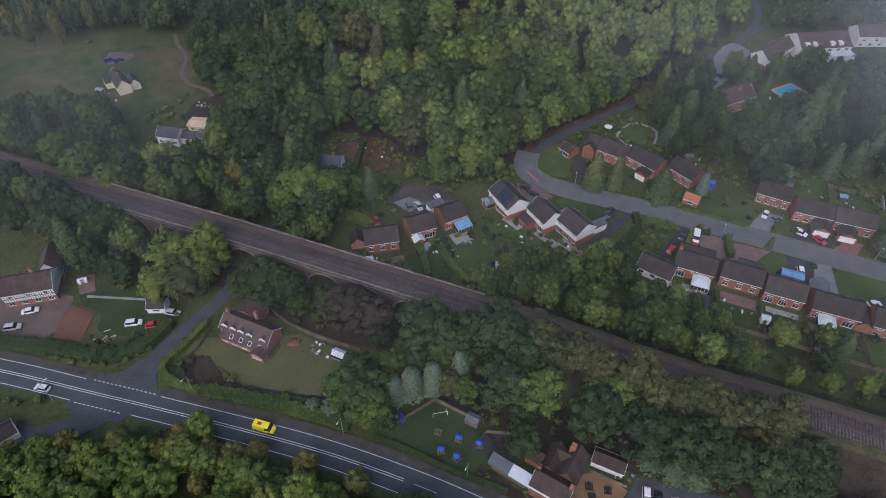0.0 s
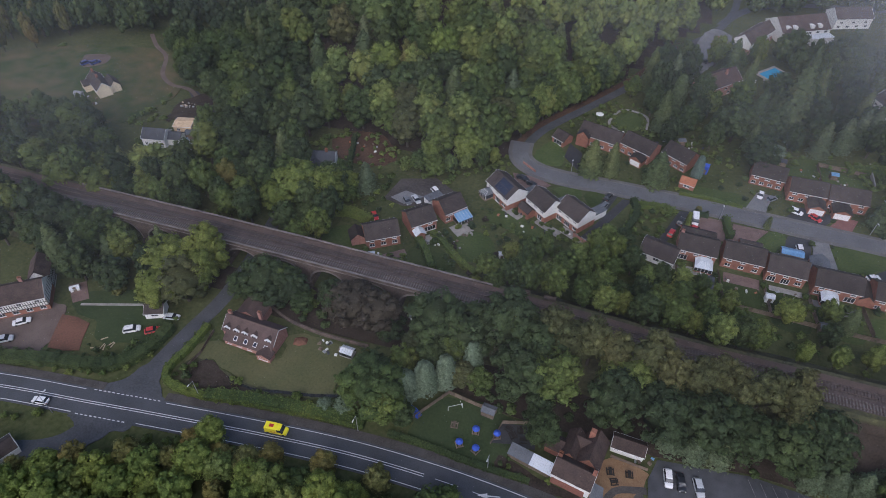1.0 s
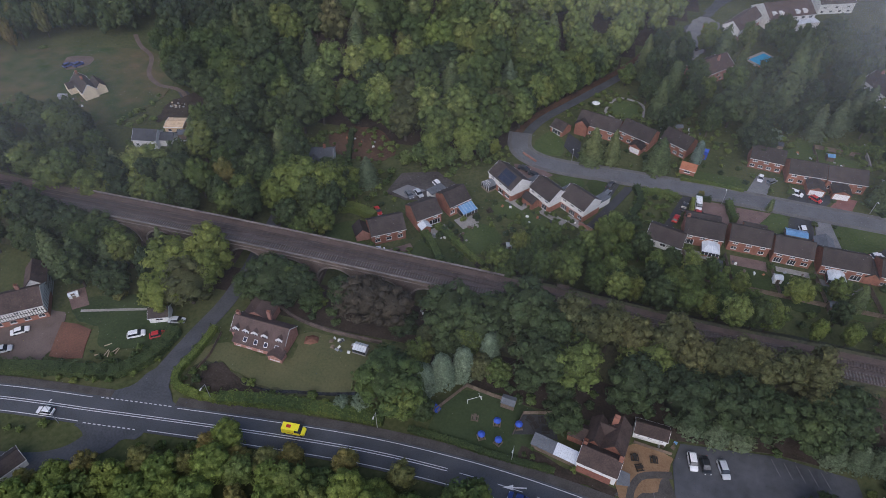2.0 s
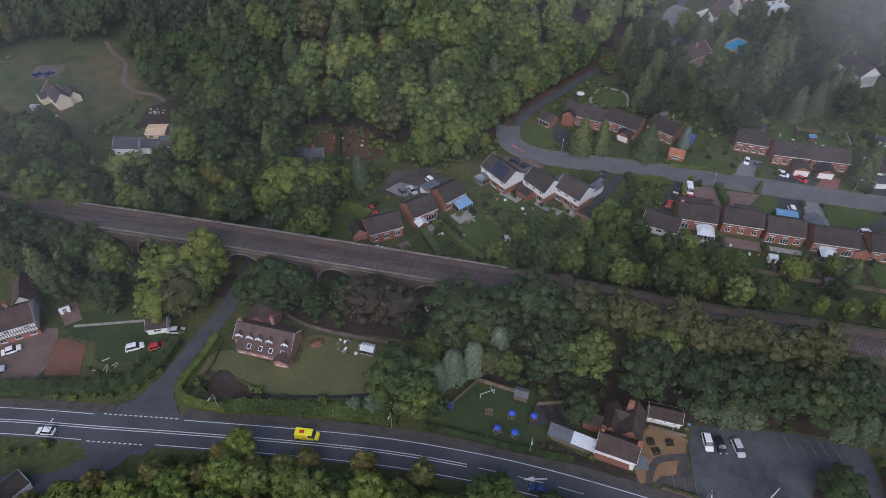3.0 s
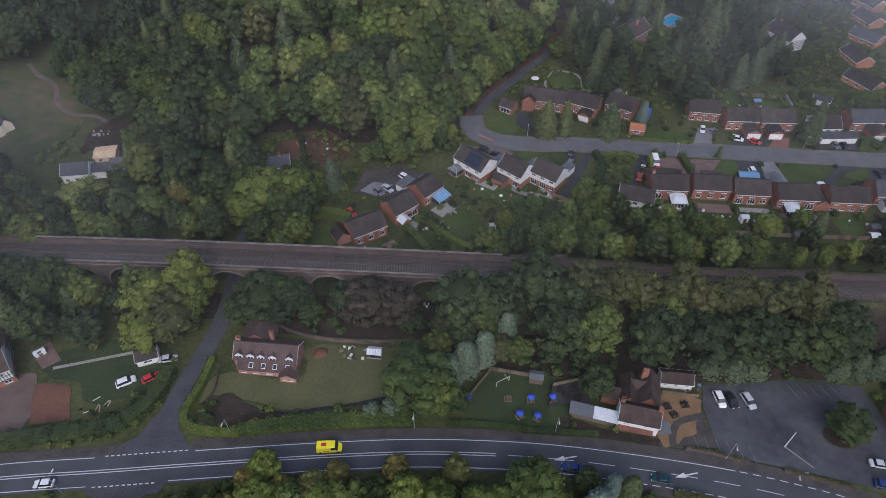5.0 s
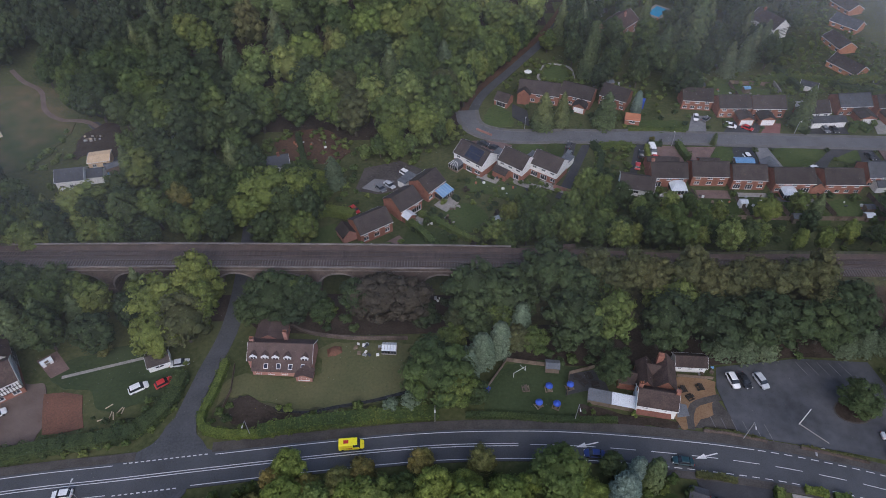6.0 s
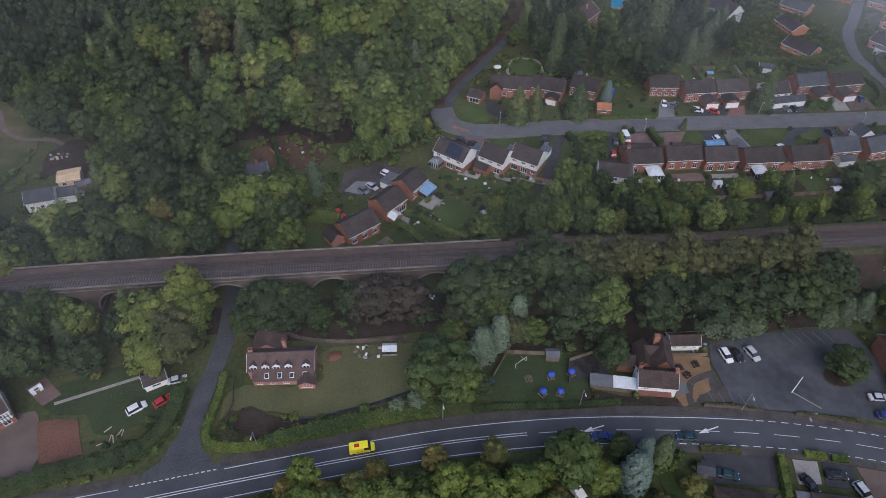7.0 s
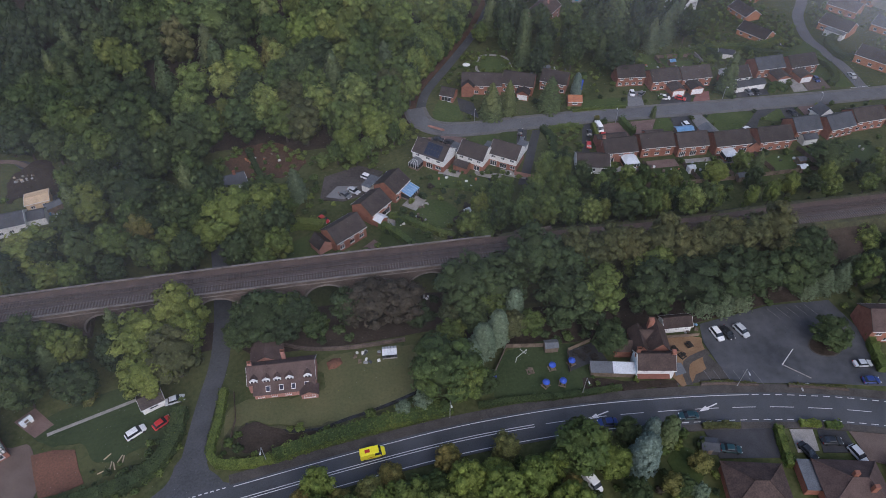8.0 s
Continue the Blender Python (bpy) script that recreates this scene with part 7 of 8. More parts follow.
grove([(6, 99), (20, 96), (55, 93), (55, 97), (20, 99)], 4.6, [("oak", 2), ("autumn", 1)], (0.55, 0.75), "on the railway bank", 24)
scrub = Mass(("bush", "bush", "bush"), 80, 800, 2.1)
for poly, gap, w in (
    ([(-126, 60), (-110, 62), (-104, 70), (-103, 88), (-108, 84), (-112, 70)], 2.6, (1.8, 3.4)),
    ([(90, 195), (140, 200), (150, 230), (140, 260), (160, 300), (128, 280), (112, 230), (90, 215)], 2.9, (1.4, 3.8)), ([(152, 208), (200, 214), (220, 250), (230, 290), (200, 280), (165, 235)], 3.4, (1.4, 3.6)),
    ([(-240, 205), (-180, 212), (-168, 190), (-165, 160), (-200, 150), (-240, 165)], 6.0, (1.6, 5)),
    ([(-214, 160), (-208, 178), (-212, 192), (-216, 192), (-213, 178), (-219, 160)], 2.6, (1.4, 3.2)),
    ([(-196, 160), (-180, 164), (-166, 160), (-158, 166), (-165, 172), (-182, 172), (-198, 166)], 3.4, (1.8, 4.4)),
    ([(-98, 174), (-84, 184), (-70, 172), (-66, 164), (-74, 160), (-92, 160), (-100, 166)], 3.4, (1.4, 3.6)),
    ([(-8, 200), (14, 206), (40, 200), (46, 208), (30, 222), (12, 226), (2, 228), (-14, 208)], 3.0, (1.2, 3.2)),
    ([(112, 196), (140, 200), (142, 222), (128, 212), (116, 208)], 3.2, (1.6, 4.0)), ([(150, 214), (158, 206), (176, 214), (190, 230), (170, 236)], 3.4, (1.6, 4.0)), ([(152, 190), (176, 200), (190, 190), (172, 176)], 3.6, (1.4, 3.4)),
    ([(14, 118), (30, 107), (150, 102), (150, 108), (60, 112)], 2.8, (1.4, 3.0)),
    ([(14, 92), (30, 95), (150, 88), (150, 92), (60, 96)], 2.8, (1.4, 3.0)),
    ([(-170, 122), (-100, 119), (-60, 116), (-20, 114), (-20, 118), (-60, 120), (-110, 124)], 2.6, (2.0, 4.6)),
    ([(-104, 164), (-84, 180), (-66, 163), (-50, 158), (-28, 176), (-30, 180), (-52, 164), (-66, 168), (-84, 185), (-104, 170)], 2.8, (1.8, 4.0)),
    ([(0, 200), (48, 196), (64, 198), (96, 192), (96, 212), (64, 214), (30, 208), (0, 226), (-6, 216)], 3.6, (1.6, 4.0)),
    ([(12, 168), (26, 168), (20, 150), (10, 150)], 2.8, (1.4, 3.2)),
    ([(-72, 120), (-58, 116), (-26, 114), (-26, 118), (-52, 120), (-62, 124)], 2.4, (1.4, 3.0)),
    ([(-30, 140), (-10, 134), (2, 142), (-10, 148), (-26, 152)], 3.0, (1.4, 3.0)),
    ([(-140, 40), (-114, 52), (-122, 46), (-140, 44)], 2.6, (2, 4)),
    ([(-96, 50), (-70, 53), (-30, 52.5), (-30, 50), (-70, 50), (-96, 47)], 2.6, (1.6, 3.4)),
    ([(-72, 150), (-86, 152), (-100, 156), (-150, 172), (-162, 150), (-140, 142), (-100, 148)], 3.2, (2, 4.6)),
    ([(-30, 178), (-26, 196), (-12, 218), (4, 246), (-2, 246), (-20, 218), (-34, 196)], 3.0, (1.8, 3.6)),
):
    scrub.fill(poly, gap, w, (w[0] * 0.7, w[1] * 0.8), 0.15)
scrub.build("undergrowth", LEAF, "green undergrowth, brambles and saplings", "undergrowth")


# ---- vehicles ----
def paint_material(name, c, rough=0.3):
    return material(name, c, tuple(v * 1.1 for v in c), 0.8, 4.0, rough, 0.0, spec=0.5)


PAINTS = {n: paint_material("paint_" + n, c) for n, c in (("white", (0.7, 0.7, 0.7)), ("silver", (0.42, 0.44, 0.46)), ("black", (0.02, 0.022, 0.026)), ("grey", (0.12, 0.13, 0.145)), ("red", (0.45, 0.025, 0.025)),
                                                            ("blue", (0.02, 0.042, 0.17)), ("teal", (0.014, 0.045, 0.055)), ("yellow", (0.85, 0.75, 0.02)))}
LIGHTGLASS = material("lamp_glass", (0.6, 0.6, 0.58), (0.75, 0.75, 0.72), 1.0, 4.0, 0.2, 0.0)
TAILRED = material("tail_lamp", (0.35, 0.02, 0.02), (0.45, 0.03, 0.03), 1.0, 4.0, 0.25, 0.0)
CARS = {}


def car_parts(kind):
    """Meshes of one kind of vehicle, heading along +x: (name, mesh, fixed material)."""
    L, W, H, bonnet, boot, waist = {"hatch": (4.1, 1.78, 1.48, 1.15, 0.25, 0.9), "saloon": (4.5, 1.8, 1.45, 1.2, 0.75, 0.9), "suv": (4.5, 1.86, 1.7, 1.15, 0.15, 1.0), "van": (5.5, 2.0, 2.2, 0.95, 0.05, 1.15)}[kind]
    a, b, w = L / 2, W / 2, waist

    def ring(x, half, lo, hi):
        c = 0.12
        return [(x, -half + c, lo), (x, half - c, lo), (x, half, lo + c), (x, half, hi - c), (x, half - c, hi), (x, -half + c, hi), (x, -half, hi - c), (x, -half, lo + c)]
    body = Shape().loft([ring(-a, b * 0.86, 0.42, w * 0.86), ring(-a + 0.12, b * 0.97, 0.3, w), ring(-a + boot + 0.2, b, 0.24, w + 0.02), ring(a - bonnet, b, 0.24, w + 0.02), ring(a - 0.35, b * 0.96, 0.27, w * 0.88), ring(a - 0.05, b * 0.84, 0.36, w * 0.72), ring(a, b * 0.76, 0.42, w * 0.6)])
    t0, t1 = -a + boot + (0.1 if kind == "van" else 0.45), a - bonnet - (0.55 if kind != "van" else 0.45)
    g0, g1 = -a + boot + 0.06, a - bonnet + 0.12
    k = b - 0.2 if kind != "van" else b - 0.1
    cabin = Shape().loft([[(g0, -b + 0.05, w), (g1, -b + 0.05, w), (g1, b - 0.05, w), (g0, b - 0.05, w)], [(t0, -k, H - 0.06), (t1, -k, H - 0.06), (t1, k, H - 0.06), (t0, k, H - 0.06)]])
    roof = Shape().loft([[(t0 - 0.03, -k - 0.02, H - 0.08), (t1 + 0.03, -k - 0.02, H - 0.08), (t1 + 0.03, k + 0.02, H - 0.08), (t0 - 0.03, k + 0.02, H - 0.08)], [(t0 + 0.12, -k + 0.14, H), (t1 - 0.14, -k + 0.14, H), (t1 - 0.14, k - 0.14, H), (t0 + 0.12, k - 0.14, H)]])
    out = [("body", body, None), ("window_glass", cabin, GLASS), ("roof", roof, None)]
    if kind == "van":
        out.append(("load_bay", Shape().loft([[(t0 - 0.06, -b + 0.03, w), (t1 - 0.9, -b + 0.03, w), (t1 - 0.9, b - 0.03, w), (t0 - 0.06, b - 0.03, w)], [(t0 - 0.02, -k - 0.03, H - 0.05), (t1 - 0.9, -k - 0.03, H - 0.05), (t1 - 0.9, k + 0.03, H - 0.05), (t0 - 0.02, k + 0.03, H - 0.05)]]), None))
    for x in (-a + 0.85, a - 0.85):
        for s in (-1, 1):
            out.append(("wheel", Shape().tube((x, s * (b - 0.2), 0.32), (x, s * (b + 0.01), 0.32), 0.32, 0.32, 12), BLACK))
    for s in (-1, 1):
        out.append(("headlight", Shape().box(a - 0.16, min(s * 0.5, s * 0.76), 0.58, a + 0.005, max(s * 0.5, s * 0.76), 0.7), LIGHTGLASS))
        out.append(("tail_light", Shape().box(-a - 0.01, min(s * 0.6, s * 0.8), 0.66, -a + 0.1, max(s * 0.6, s * 0.8), 0.84), TAILRED))
        out.append(("mirror", Shape().box(a - bonnet - 0.15, min(s * (b - 0.02), s * (b + 0.16)), w, a - bonnet, max(s * (b - 0.02), s * (b + 0.16)), w + 0.14), BLACK))
    res = []
    for n, s, m in out:
        me = s.mesh(n)
        res.append((n, me, m))
    return res


def car(x, y, turn, kind, colour, label, name="car", z=0.075):
    key = (kind, colour)
    if key not in CARS:
        CARS[key] = []
        for n, me, m in car_parts(kind):
            me.materials.append(m or PAINTS[colour])
            CARS[key].append((n, me))
    ob = thing(name, x, y, z, turn, label, "van" if kind == "van" else "car", "vehicles")
    for n, me in CARS[key]:
        part(n, me, None, ob)
    clear(x, y, 2.6)
    return ob


for x, y, a, kind, colour, lab in (
    (25.8, 72.6, -84, "suv", "white", "white estate car parked beside the pub"), (28.6, 72.4, -81, "saloon", "black", "black car parked beside the pub"), (32.4, 72.2, -76, "suv", "silver", "silver car parked beside the pub"),
    (55.6, 56.8, -10, "saloon", "silver", "silver car parked in the car park"), (54.4, 52.2, -12, "hatch", "blue", "blue hatchback parked in the car park"), (32.4, 163.6, -92, "van", "white", "white van on a paved drive"), (32.6, 159.2, -20, "hatch", "red", "dark red car on a paved drive"),
    (28, 161.6, 72, "saloon", "black", "black car on a dark drive"), (25.2, 155.2, 70, "hatch", "red", "red hatchback on a dark drive"), (63.3, 158.2, -86, "suv", "white", "white car on a dark drive"), (82.8, 151.9, 22, "hatch", "white", "white car on a curved drive"),
    (105, 157.6, -80, "saloon", "black", "black car on a drive"), (113.2, 156.6, -84, "hatch", "white", "white car on a paved drive"), (53.8, 182.6, -107, "hatch", "white", "white car before a brick house"), (57.2, 181.6, 40, "hatch", "grey", "dark car beside a white car"),
    (64.2, 177, -24, "suv", "white", "white car before a garage"), (70, 175.4, -40, "hatch", "red", "red car before a garage"), (97.4, 173.8, -84, "saloon", "grey", "dark grey car before a double garage"), (100.4, 173.5, -85, "saloon", "black", "black car before a double garage"), (128.6, 176.6, -95, "saloon", "blue", "dark blue car on a brown drive"),
    (-51, 154, -42, "suv", "white", "white car in the parking court"), (-56.2, 148.4, -48, "saloon", "silver", "silver car in the parking court"), (-59, 147, -52, "saloon", "grey", "grey car in the parking court"), (-66.6, 137, -52, "hatch", "red", "red car beside a brick house"),
    (4.6, 167.4, 66, "saloon", "black", "black car on the drive of a white house"), (3.6, 162.4, 66, "saloon", "grey", "dark grey car beside a garage"), (-20.8, 166.8, -30, "saloon", "black", "black car on a paved drive"), (-24.6, 169.4, -20, "saloon", "black", "black car near the bend"),
    (-113.4, 76.4, 30, "suv", "white", "white estate car on the grass"), (-108, 77.6, 34, "hatch", "red", "dark red car half under a tree"), (-105.6, 83, 10, "saloon", "silver", "silver car under a tree"), (-143.2, 70.6, 37, "saloon", "white", "white convertible in the gravel yard"), (-143.4, 64.4, 31, "suv", "silver", "silver car in the gravel yard"),
    (-19.8, 43.6, -70, "van", "white", "white van in a garden south of the road"), (35.2, 40.6, -14, "saloon", "black", "black car on a drive"), (28.6, 39.7, -74, "saloon", "black", "black car beside a bungalow"), (12.6, 43.8, -20, "saloon", "teal", "dark teal car on a forecourt"), (38.6, 36.6, -80, "suv", "silver", "silver car beside a house"),
    (-11, 55.7, 172, "saloon", "blue", "dark blue car driving on the main road"), (7.6, 53.2, 170, "saloon", "teal", "dark teal car driving on the main road"), (-121.6, 51.6, 185, "hatch", "white", "white car driving on the main road"), (144.4, 176, 80, "saloon", "silver", "silver car on the side road"),
):
    car(x, y, a, kind, colour, lab)
car(-216.6, 194.2, 60, "suv", "blue", "blue car in a gravel yard")
car(-213, 195.6, 65, "suv", "blue", "blue car in a gravel yard")
car(44, 296, 60, "hatch", "red", "red car in a parking area")
car(37, 272, 150, "saloon", "black", "black car in a parking area")
car(35, 266, 150, "saloon", "grey", "grey car in a parking area")
van = car(-63.3, 59.9, 3, "van", "yellow", "bright yellow van driving on the main road", "van")
part("stripe", Shape().box(-1.2, -1.025, 0.9, 0.2, -1.006, 1.1), PAINTS["red"], van, "plain red bar")
part("roof_mark", Shape().box(-1.6, -0.4, 2.2, -0.5, 0.4, 2.215), PAINTS["red"], van, "plain red roof mark")

# ---- lamps, signs, pub garden ----
def street_lamp(x, y, h, reach, turn, label):
    ob = thing("street_lamp", x, y, 0, turn, label, "lamp", "street lamps")
    part("pole", Shape().tube((0, 0, -0.3), (0, 0, h), 0.1, 0.06), METAL, ob)
    part("arm", Shape().tube((0, 0, h - 0.05), (reach, 0, h + 0.25), 0.05, 0.04, 6), METAL, ob)
    part("lamp_head", Shape().loft([[(reach - 0.1, -0.12, h + 0.2), (reach + 0.7, -0.16, h + 0.24), (reach + 0.7, 0.16, h + 0.24), (reach - 0.1, 0.12, h + 0.2)], [(reach, -0.06, h + 0.36), (reach + 0.6, -0.08, h + 0.38), (reach + 0.6, 0.08, h + 0.38), (reach, 0.06, h + 0.36)]]), LAMPWHITE, ob)


for x, y, turn in ((-85.5, 63.1, -95), (-117.2, 49.8, 80), (-13.6, 64.0, -95), (22.9, 58.1, -105), (-45, 65.0, -92), (60, 47.4, -115)):
    street_lamp(x, y, 7.0, 1.2, turn, "grey steel street lamp beside the main road")
for x, y, turn in ((-9, 178.6, -100), (40, 166.4, 88), (86, 172.6, -92), (118, 160, 88)):
    street_lamp(x, y, 5.0, 0.6, turn, "slim grey street lamp of the estate")


def barrier():
    ob = thing("barrier_pole", 36.8, 61.0, 0, 0, "pale steel poles standing in the car park", "pole")
    part("upright", Shape().tube((0, 0, -0.2), (0, 0, 6.4), 0.13, 0.09), LAMPWHITE, ob)
    part("ground_bar", Shape().tube((0.1, -0.1, 0.2), (4.4, -5.0, 0.25), 0.12, 0.12, 6), FLAGS, ob)


barrier()


def arrow(x, y, turn):
    s = Shape().prism([(-2.6, -0.14), (0.4, -0.14), (0.4, 0.14), (-2.6, 0.14)], 0.062, 0.07)
    s.prism([(0.3, -0.6), (2.6, 0), (0.3, 0.6)], 0.062, 0.07)
    ob = part("road_arrow", s, PAINT)
    ob.matrix_world = pose(x, y, 0, 0, 0, turn)
    tagged(ob, "white arrow painted on asphalt", "road marking", kind="structure")


arrow(-12, 58.1, 190)
arrow(13.3, 54.4, 191)
for i in range(6):
    ob = part("bay_line", Shape().box(-0.06, -2.2, 0.08, 0.06, 2.2, 0.09), FADED)
    ob.matrix_world = pose(17.6 + i * 2.3, 61.6 - i * 0.5, 0, 0, 0, 6)
    tagged(ob, "worn white parking bay line", "road marking", kind="structure")
for i in range(5):
    ob = part("bay_line", Shape().box(-0.06, -2.0, 0.08, 0.06, 2.0, 0.09), FADED)
    ob.matrix_world = pose(44 + i * 2.6, 75.6 - i * 0.2, 0, 0, 0, 20)
    tagged(ob, "worn white parking bay line", "road marking", kind="structure")
island = thing("tree_island", 50.6, 63.6, 0, 0, "oval kerbed soil island in the car park", "island", kind="structure")
part("kerb", Shape().prism([(4.4 * math.cos(t * 0.3927), 3.2 * math.sin(t * 0.3927)) for t in range(16)], -0.1, 0.2), FOOTWAY, island)
part("soil", Shape().prism([(4.1 * math.cos(t * 0.3927), 2.9 * math.sin(t * 0.3927)) for t in range(16)], 0.1, 0.24), SOIL, island)


def umbrella(x, y):
    ob = thing("parasol", x, y, 0, (x * 29 + y * 41) % 90, "blue canvas parasol over a wooden pub table", "parasol", "pub parasols")
    part("pole", Shape().tube((0, 0, 0), (0, 0, 2.5), 0.03, 0.03, 6), METAL, ob)
    s = Shape()
    n = 8
    ring = [(0.9 * math.cos(2 * math.pi * i / n), 0.9 * math.sin(2 * math.pi * i / n), 1.95) for i in range(n)]
    s.add(ring + [(0, 0, 2.55)], [(i, (i + 1) % n, n) for i in range(n)])
    low = [(0.9 * math.cos(2 * math.pi * i / n), 0.9 * math.sin(2 * math.pi * i / n), 1.78) for i in range(n)]
    s.add(ring + low, [(i, n + i, n + (i + 1) % n, (i + 1) % n) for i in range(n)])
    part("canopy", s, BLUECLOTH, ob)
    table(x, y)


def table(x, y, mat=None):
    ob = thing("picnic_table", x, y, 0.07, (x * 37 + y * 53) % 180, "weathered wooden picnic table on the grass" if mat is None else "dark-stained wooden picnic table beside the pub", "table", "pub tables")
    mat = mat or FENCE
    part("tabletop", Shape().box(-0.9, -0.38, 0.7, 0.9, 0.38, 0.76), mat, ob)
    for s in (-1, 1):
        part("bench", Shape().box(-0.9, s * 0.75 - 0.13, 0.42, 0.9, s * 0.75 + 0.13, 0.47), mat, ob)
        part("trestle", Shape().box(s * 0.6 - 0.05, -0.75, 0.0, s * 0.6 + 0.05, 0.75, 0.42).box(s * 0.6 - 0.05, -0.3, 0.42, s * 0.6 + 0.05, 0.3, 0.7), mat, ob)


for x, y in ((-18.2, 72.2), (-13.2, 72.4), (-21.2, 68), (-17.2, 67.5)):
    umbrella(x, y)
table(-23.5, 72.5)
for x, y in ((13.2, 70.8), (17.4, 71.2), (14.2, 68.6), (-9.6, 73.6), (-8, 75.4), (-10.8, 75), (-7, 73)):
    table(x, y, TIMBER)


def fence(points, height, label, name="fence", mat=None, step=1.9):
    """A close-boarded fence: posts and panels, each its own part."""
    ob = thing(name, 0, 0, 0, 0, label, "fence")
    mat = mat or FENCE
    for (x0, y0), (x1, y1) in zip(points[:-1], points[1:]):
        n = max(1, round(math.hypot(x1 - x0, y1 - y0) / step))
        a = math.degrees(math.atan2(y1 - y0, x1 - x0))
        d = math.hypot(x1 - x0, y1 - y0) / n
        for i in range(n):
            x, y = x0 + (x1 - x0) * i / n, y0 + (y1 - y0) * i / n
            p = part("post", Shape().box(-0.06, -0.06, -0.2, 0.06, 0.06, height + 0.08), mat, ob)
            p.matrix_local = pose(x, y, 0, 0, 0, a)
            q = part("panel", Shape().box(0.06, -0.025, 0.08, d - 0.06, 0.025, height).box(0.06, -0.045, height - 0.06, d - 0.06, 0.045, height), mat, ob)
            q.matrix_local = pose(x, y, 0, 0, 0, a)


fence([(-35, 69.4), (-33, 72.4), (-27, 80.6), (-20, 79.2), (-14.5, 78.4)], 1.6, "brown close-boarded fence round the pub lawn")
fence([(-14.2, 70.4), (-12.6, 76.2), (-6, 77.8)], 1.5, "brown fence round the pub terrace")
fence([(13, 74.6), (21.4, 73.4)], 1.2, "dark low fence behind the beer garden")
for x, y0, y1 in ((26.6, 141, 130), (38.6, 142, 130), (51.2, 141, 129.5), (63.2, 140, 129), (77.4, 138.4, 128.5), (93.6, 138, 127)):
    fence([(x, y0), (x + 1.2, y1)], 1.7, "brown timber fence between back gardens")
fence([(24, 131), (40, 129.6), (64, 127.8), (95, 126.4)], 1.7, "brown timber fence along the back gardens")
fence([(60, 193), (60.6, 210)], 1.7, "brown timber fence between back gardens")
fence([(74, 190), (74.6, 206), (90, 204)], 1.7, "brown timber fence between back gardens")
fence([(-92.4, 82), (-92, 75), (-93.2, 69.6)], 1.1, "pale weathered picket fence of the cottage garden")
fence([(-4.4, 145.6), (2.4, 141.6), (6.6, 149.4)], 1.6, "brown brick-coloured garden fence beside a white house", mat=PINKBRICK)


def goal():
    ob = thing("goal_frame", -24.4, 76.9, 0, 30, "white football goal frame on the pub lawn", "goal")
    part("post", Shape().tube((-1.8, 0, 0), (-1.8, 0, 1.8), 0.06, 0.06, 6), LAMPWHITE, ob)
    part("post", Shape().tube((1.8, 0, 0), (1.8, 0, 1.8), 0.06, 0.06, 6), LAMPWHITE, ob)
    part("crossbar", Shape().tube((-1.8, 0, 1.8), (1.8, 0, 1.8), 0.06, 0.06, 6), LAMPWHITE, ob)
    part("side_bar", Shape().tube((1.8, 0, 0.05), (1.8, 1.9, 0.05), 0.05, 0.05, 6), LAMPWHITE, ob)


def shed(x, y, turn, w, d, h, wall, roof, label):
    ob = thing("shed", x, y, 0, turn, label, "shed", "garden sheds")
    part("wall", Shape().box(-w / 2, -d / 2, -0.2, w / 2, d / 2, h), wall, ob)
    rs = roof_shape(w, d, h, 0.55, 0.15, 0.12, 0.07)
    part("roof", rs, roof, ob)
    part("door", Shape().box(-0.45, -d / 2 - 0.04, 0, 0.45, -d / 2 - 0.003, 1.8), FENCE, ob)
    clear(x, y, max(w, d) / 2)


goal()
shed(-16.4, 78.0, -8, 3.2, 2.4, 1.9, FENCE, FELT, "grey-roofed timber shed beside the pub lawn")
shed(-33.6, 73.2, 60, 1.2, 3.4, 0.8, BLUECLOTH, BLUECLOTH, "low blue tarpaulin-covered stack beside the lawn")
shed(29.4, 133.4, 5, 2.6, 2.2, 1.9, WHITE, POLYCARB, "small pale-roofed garden shed")
shed(35.4, 134.4, -8, 2.6, 6.5, 2.2, FENCE, SLATE, "long dark-roofed garden shed")
shed(66, 127.6, 0, 3, 2.2, 1.9, FENCE, FELT, "brown timber garden shed by a fence")
shed(88, 127.2, 0, 2.6, 2.2, 1.9, FENCE, POLYCARB, "pale-roofed garden shed by a fence")
shed(-137.6, 144.8, 25, 3.2, 2.2, 1.6, BLUECLOTH, BLUECLOTH, "blue tarpaulin shelter among trees")
shed(-156, 142, 10, 4, 3, 1.9, WHITE, SLATE, "small white outbuilding among trees")
shed(8.1, 45.4, -20, 3.6, 3.0, 1.7, SLATE, SLATE, "dark green-grey shed beside a bungalow")
shed(-137.4, 84.6, 40, 2.4, 1.5, 1.1, WHITE, POLYCARB, "small white covered trailer in a paved court")
shed(-130, 178, 20, 4, 3, 2.0, WHITE, POLYCARB, "small white shed among dark trees")
shed(-203, 172, 10, 3, 2, 1.6, METAL, METAL, "small grey tank beside a farmhouse")
shed(-145.6, 160.2, 30, 4.5, 3, 2.0, FENCE, FELT, "low felt-roofed shed beside a cottage")
shed(-142.8, 153.6, -10, 3.4, 2.2, 1.2, WHITE, POLYCARB, "pale tarpaulin-covered stack beside a cottage")
shed(-61.4, 119.4, 30, 2.2, 2.0, 1.9, FENCE, POLYCARB, "pale-roofed garden shed behind the viaduct")
shed(60.4, 155.2, -4, 6.2, 3.0, 2.0, FENCE, BLUEGLASS, "carport with a blue sheet roof")
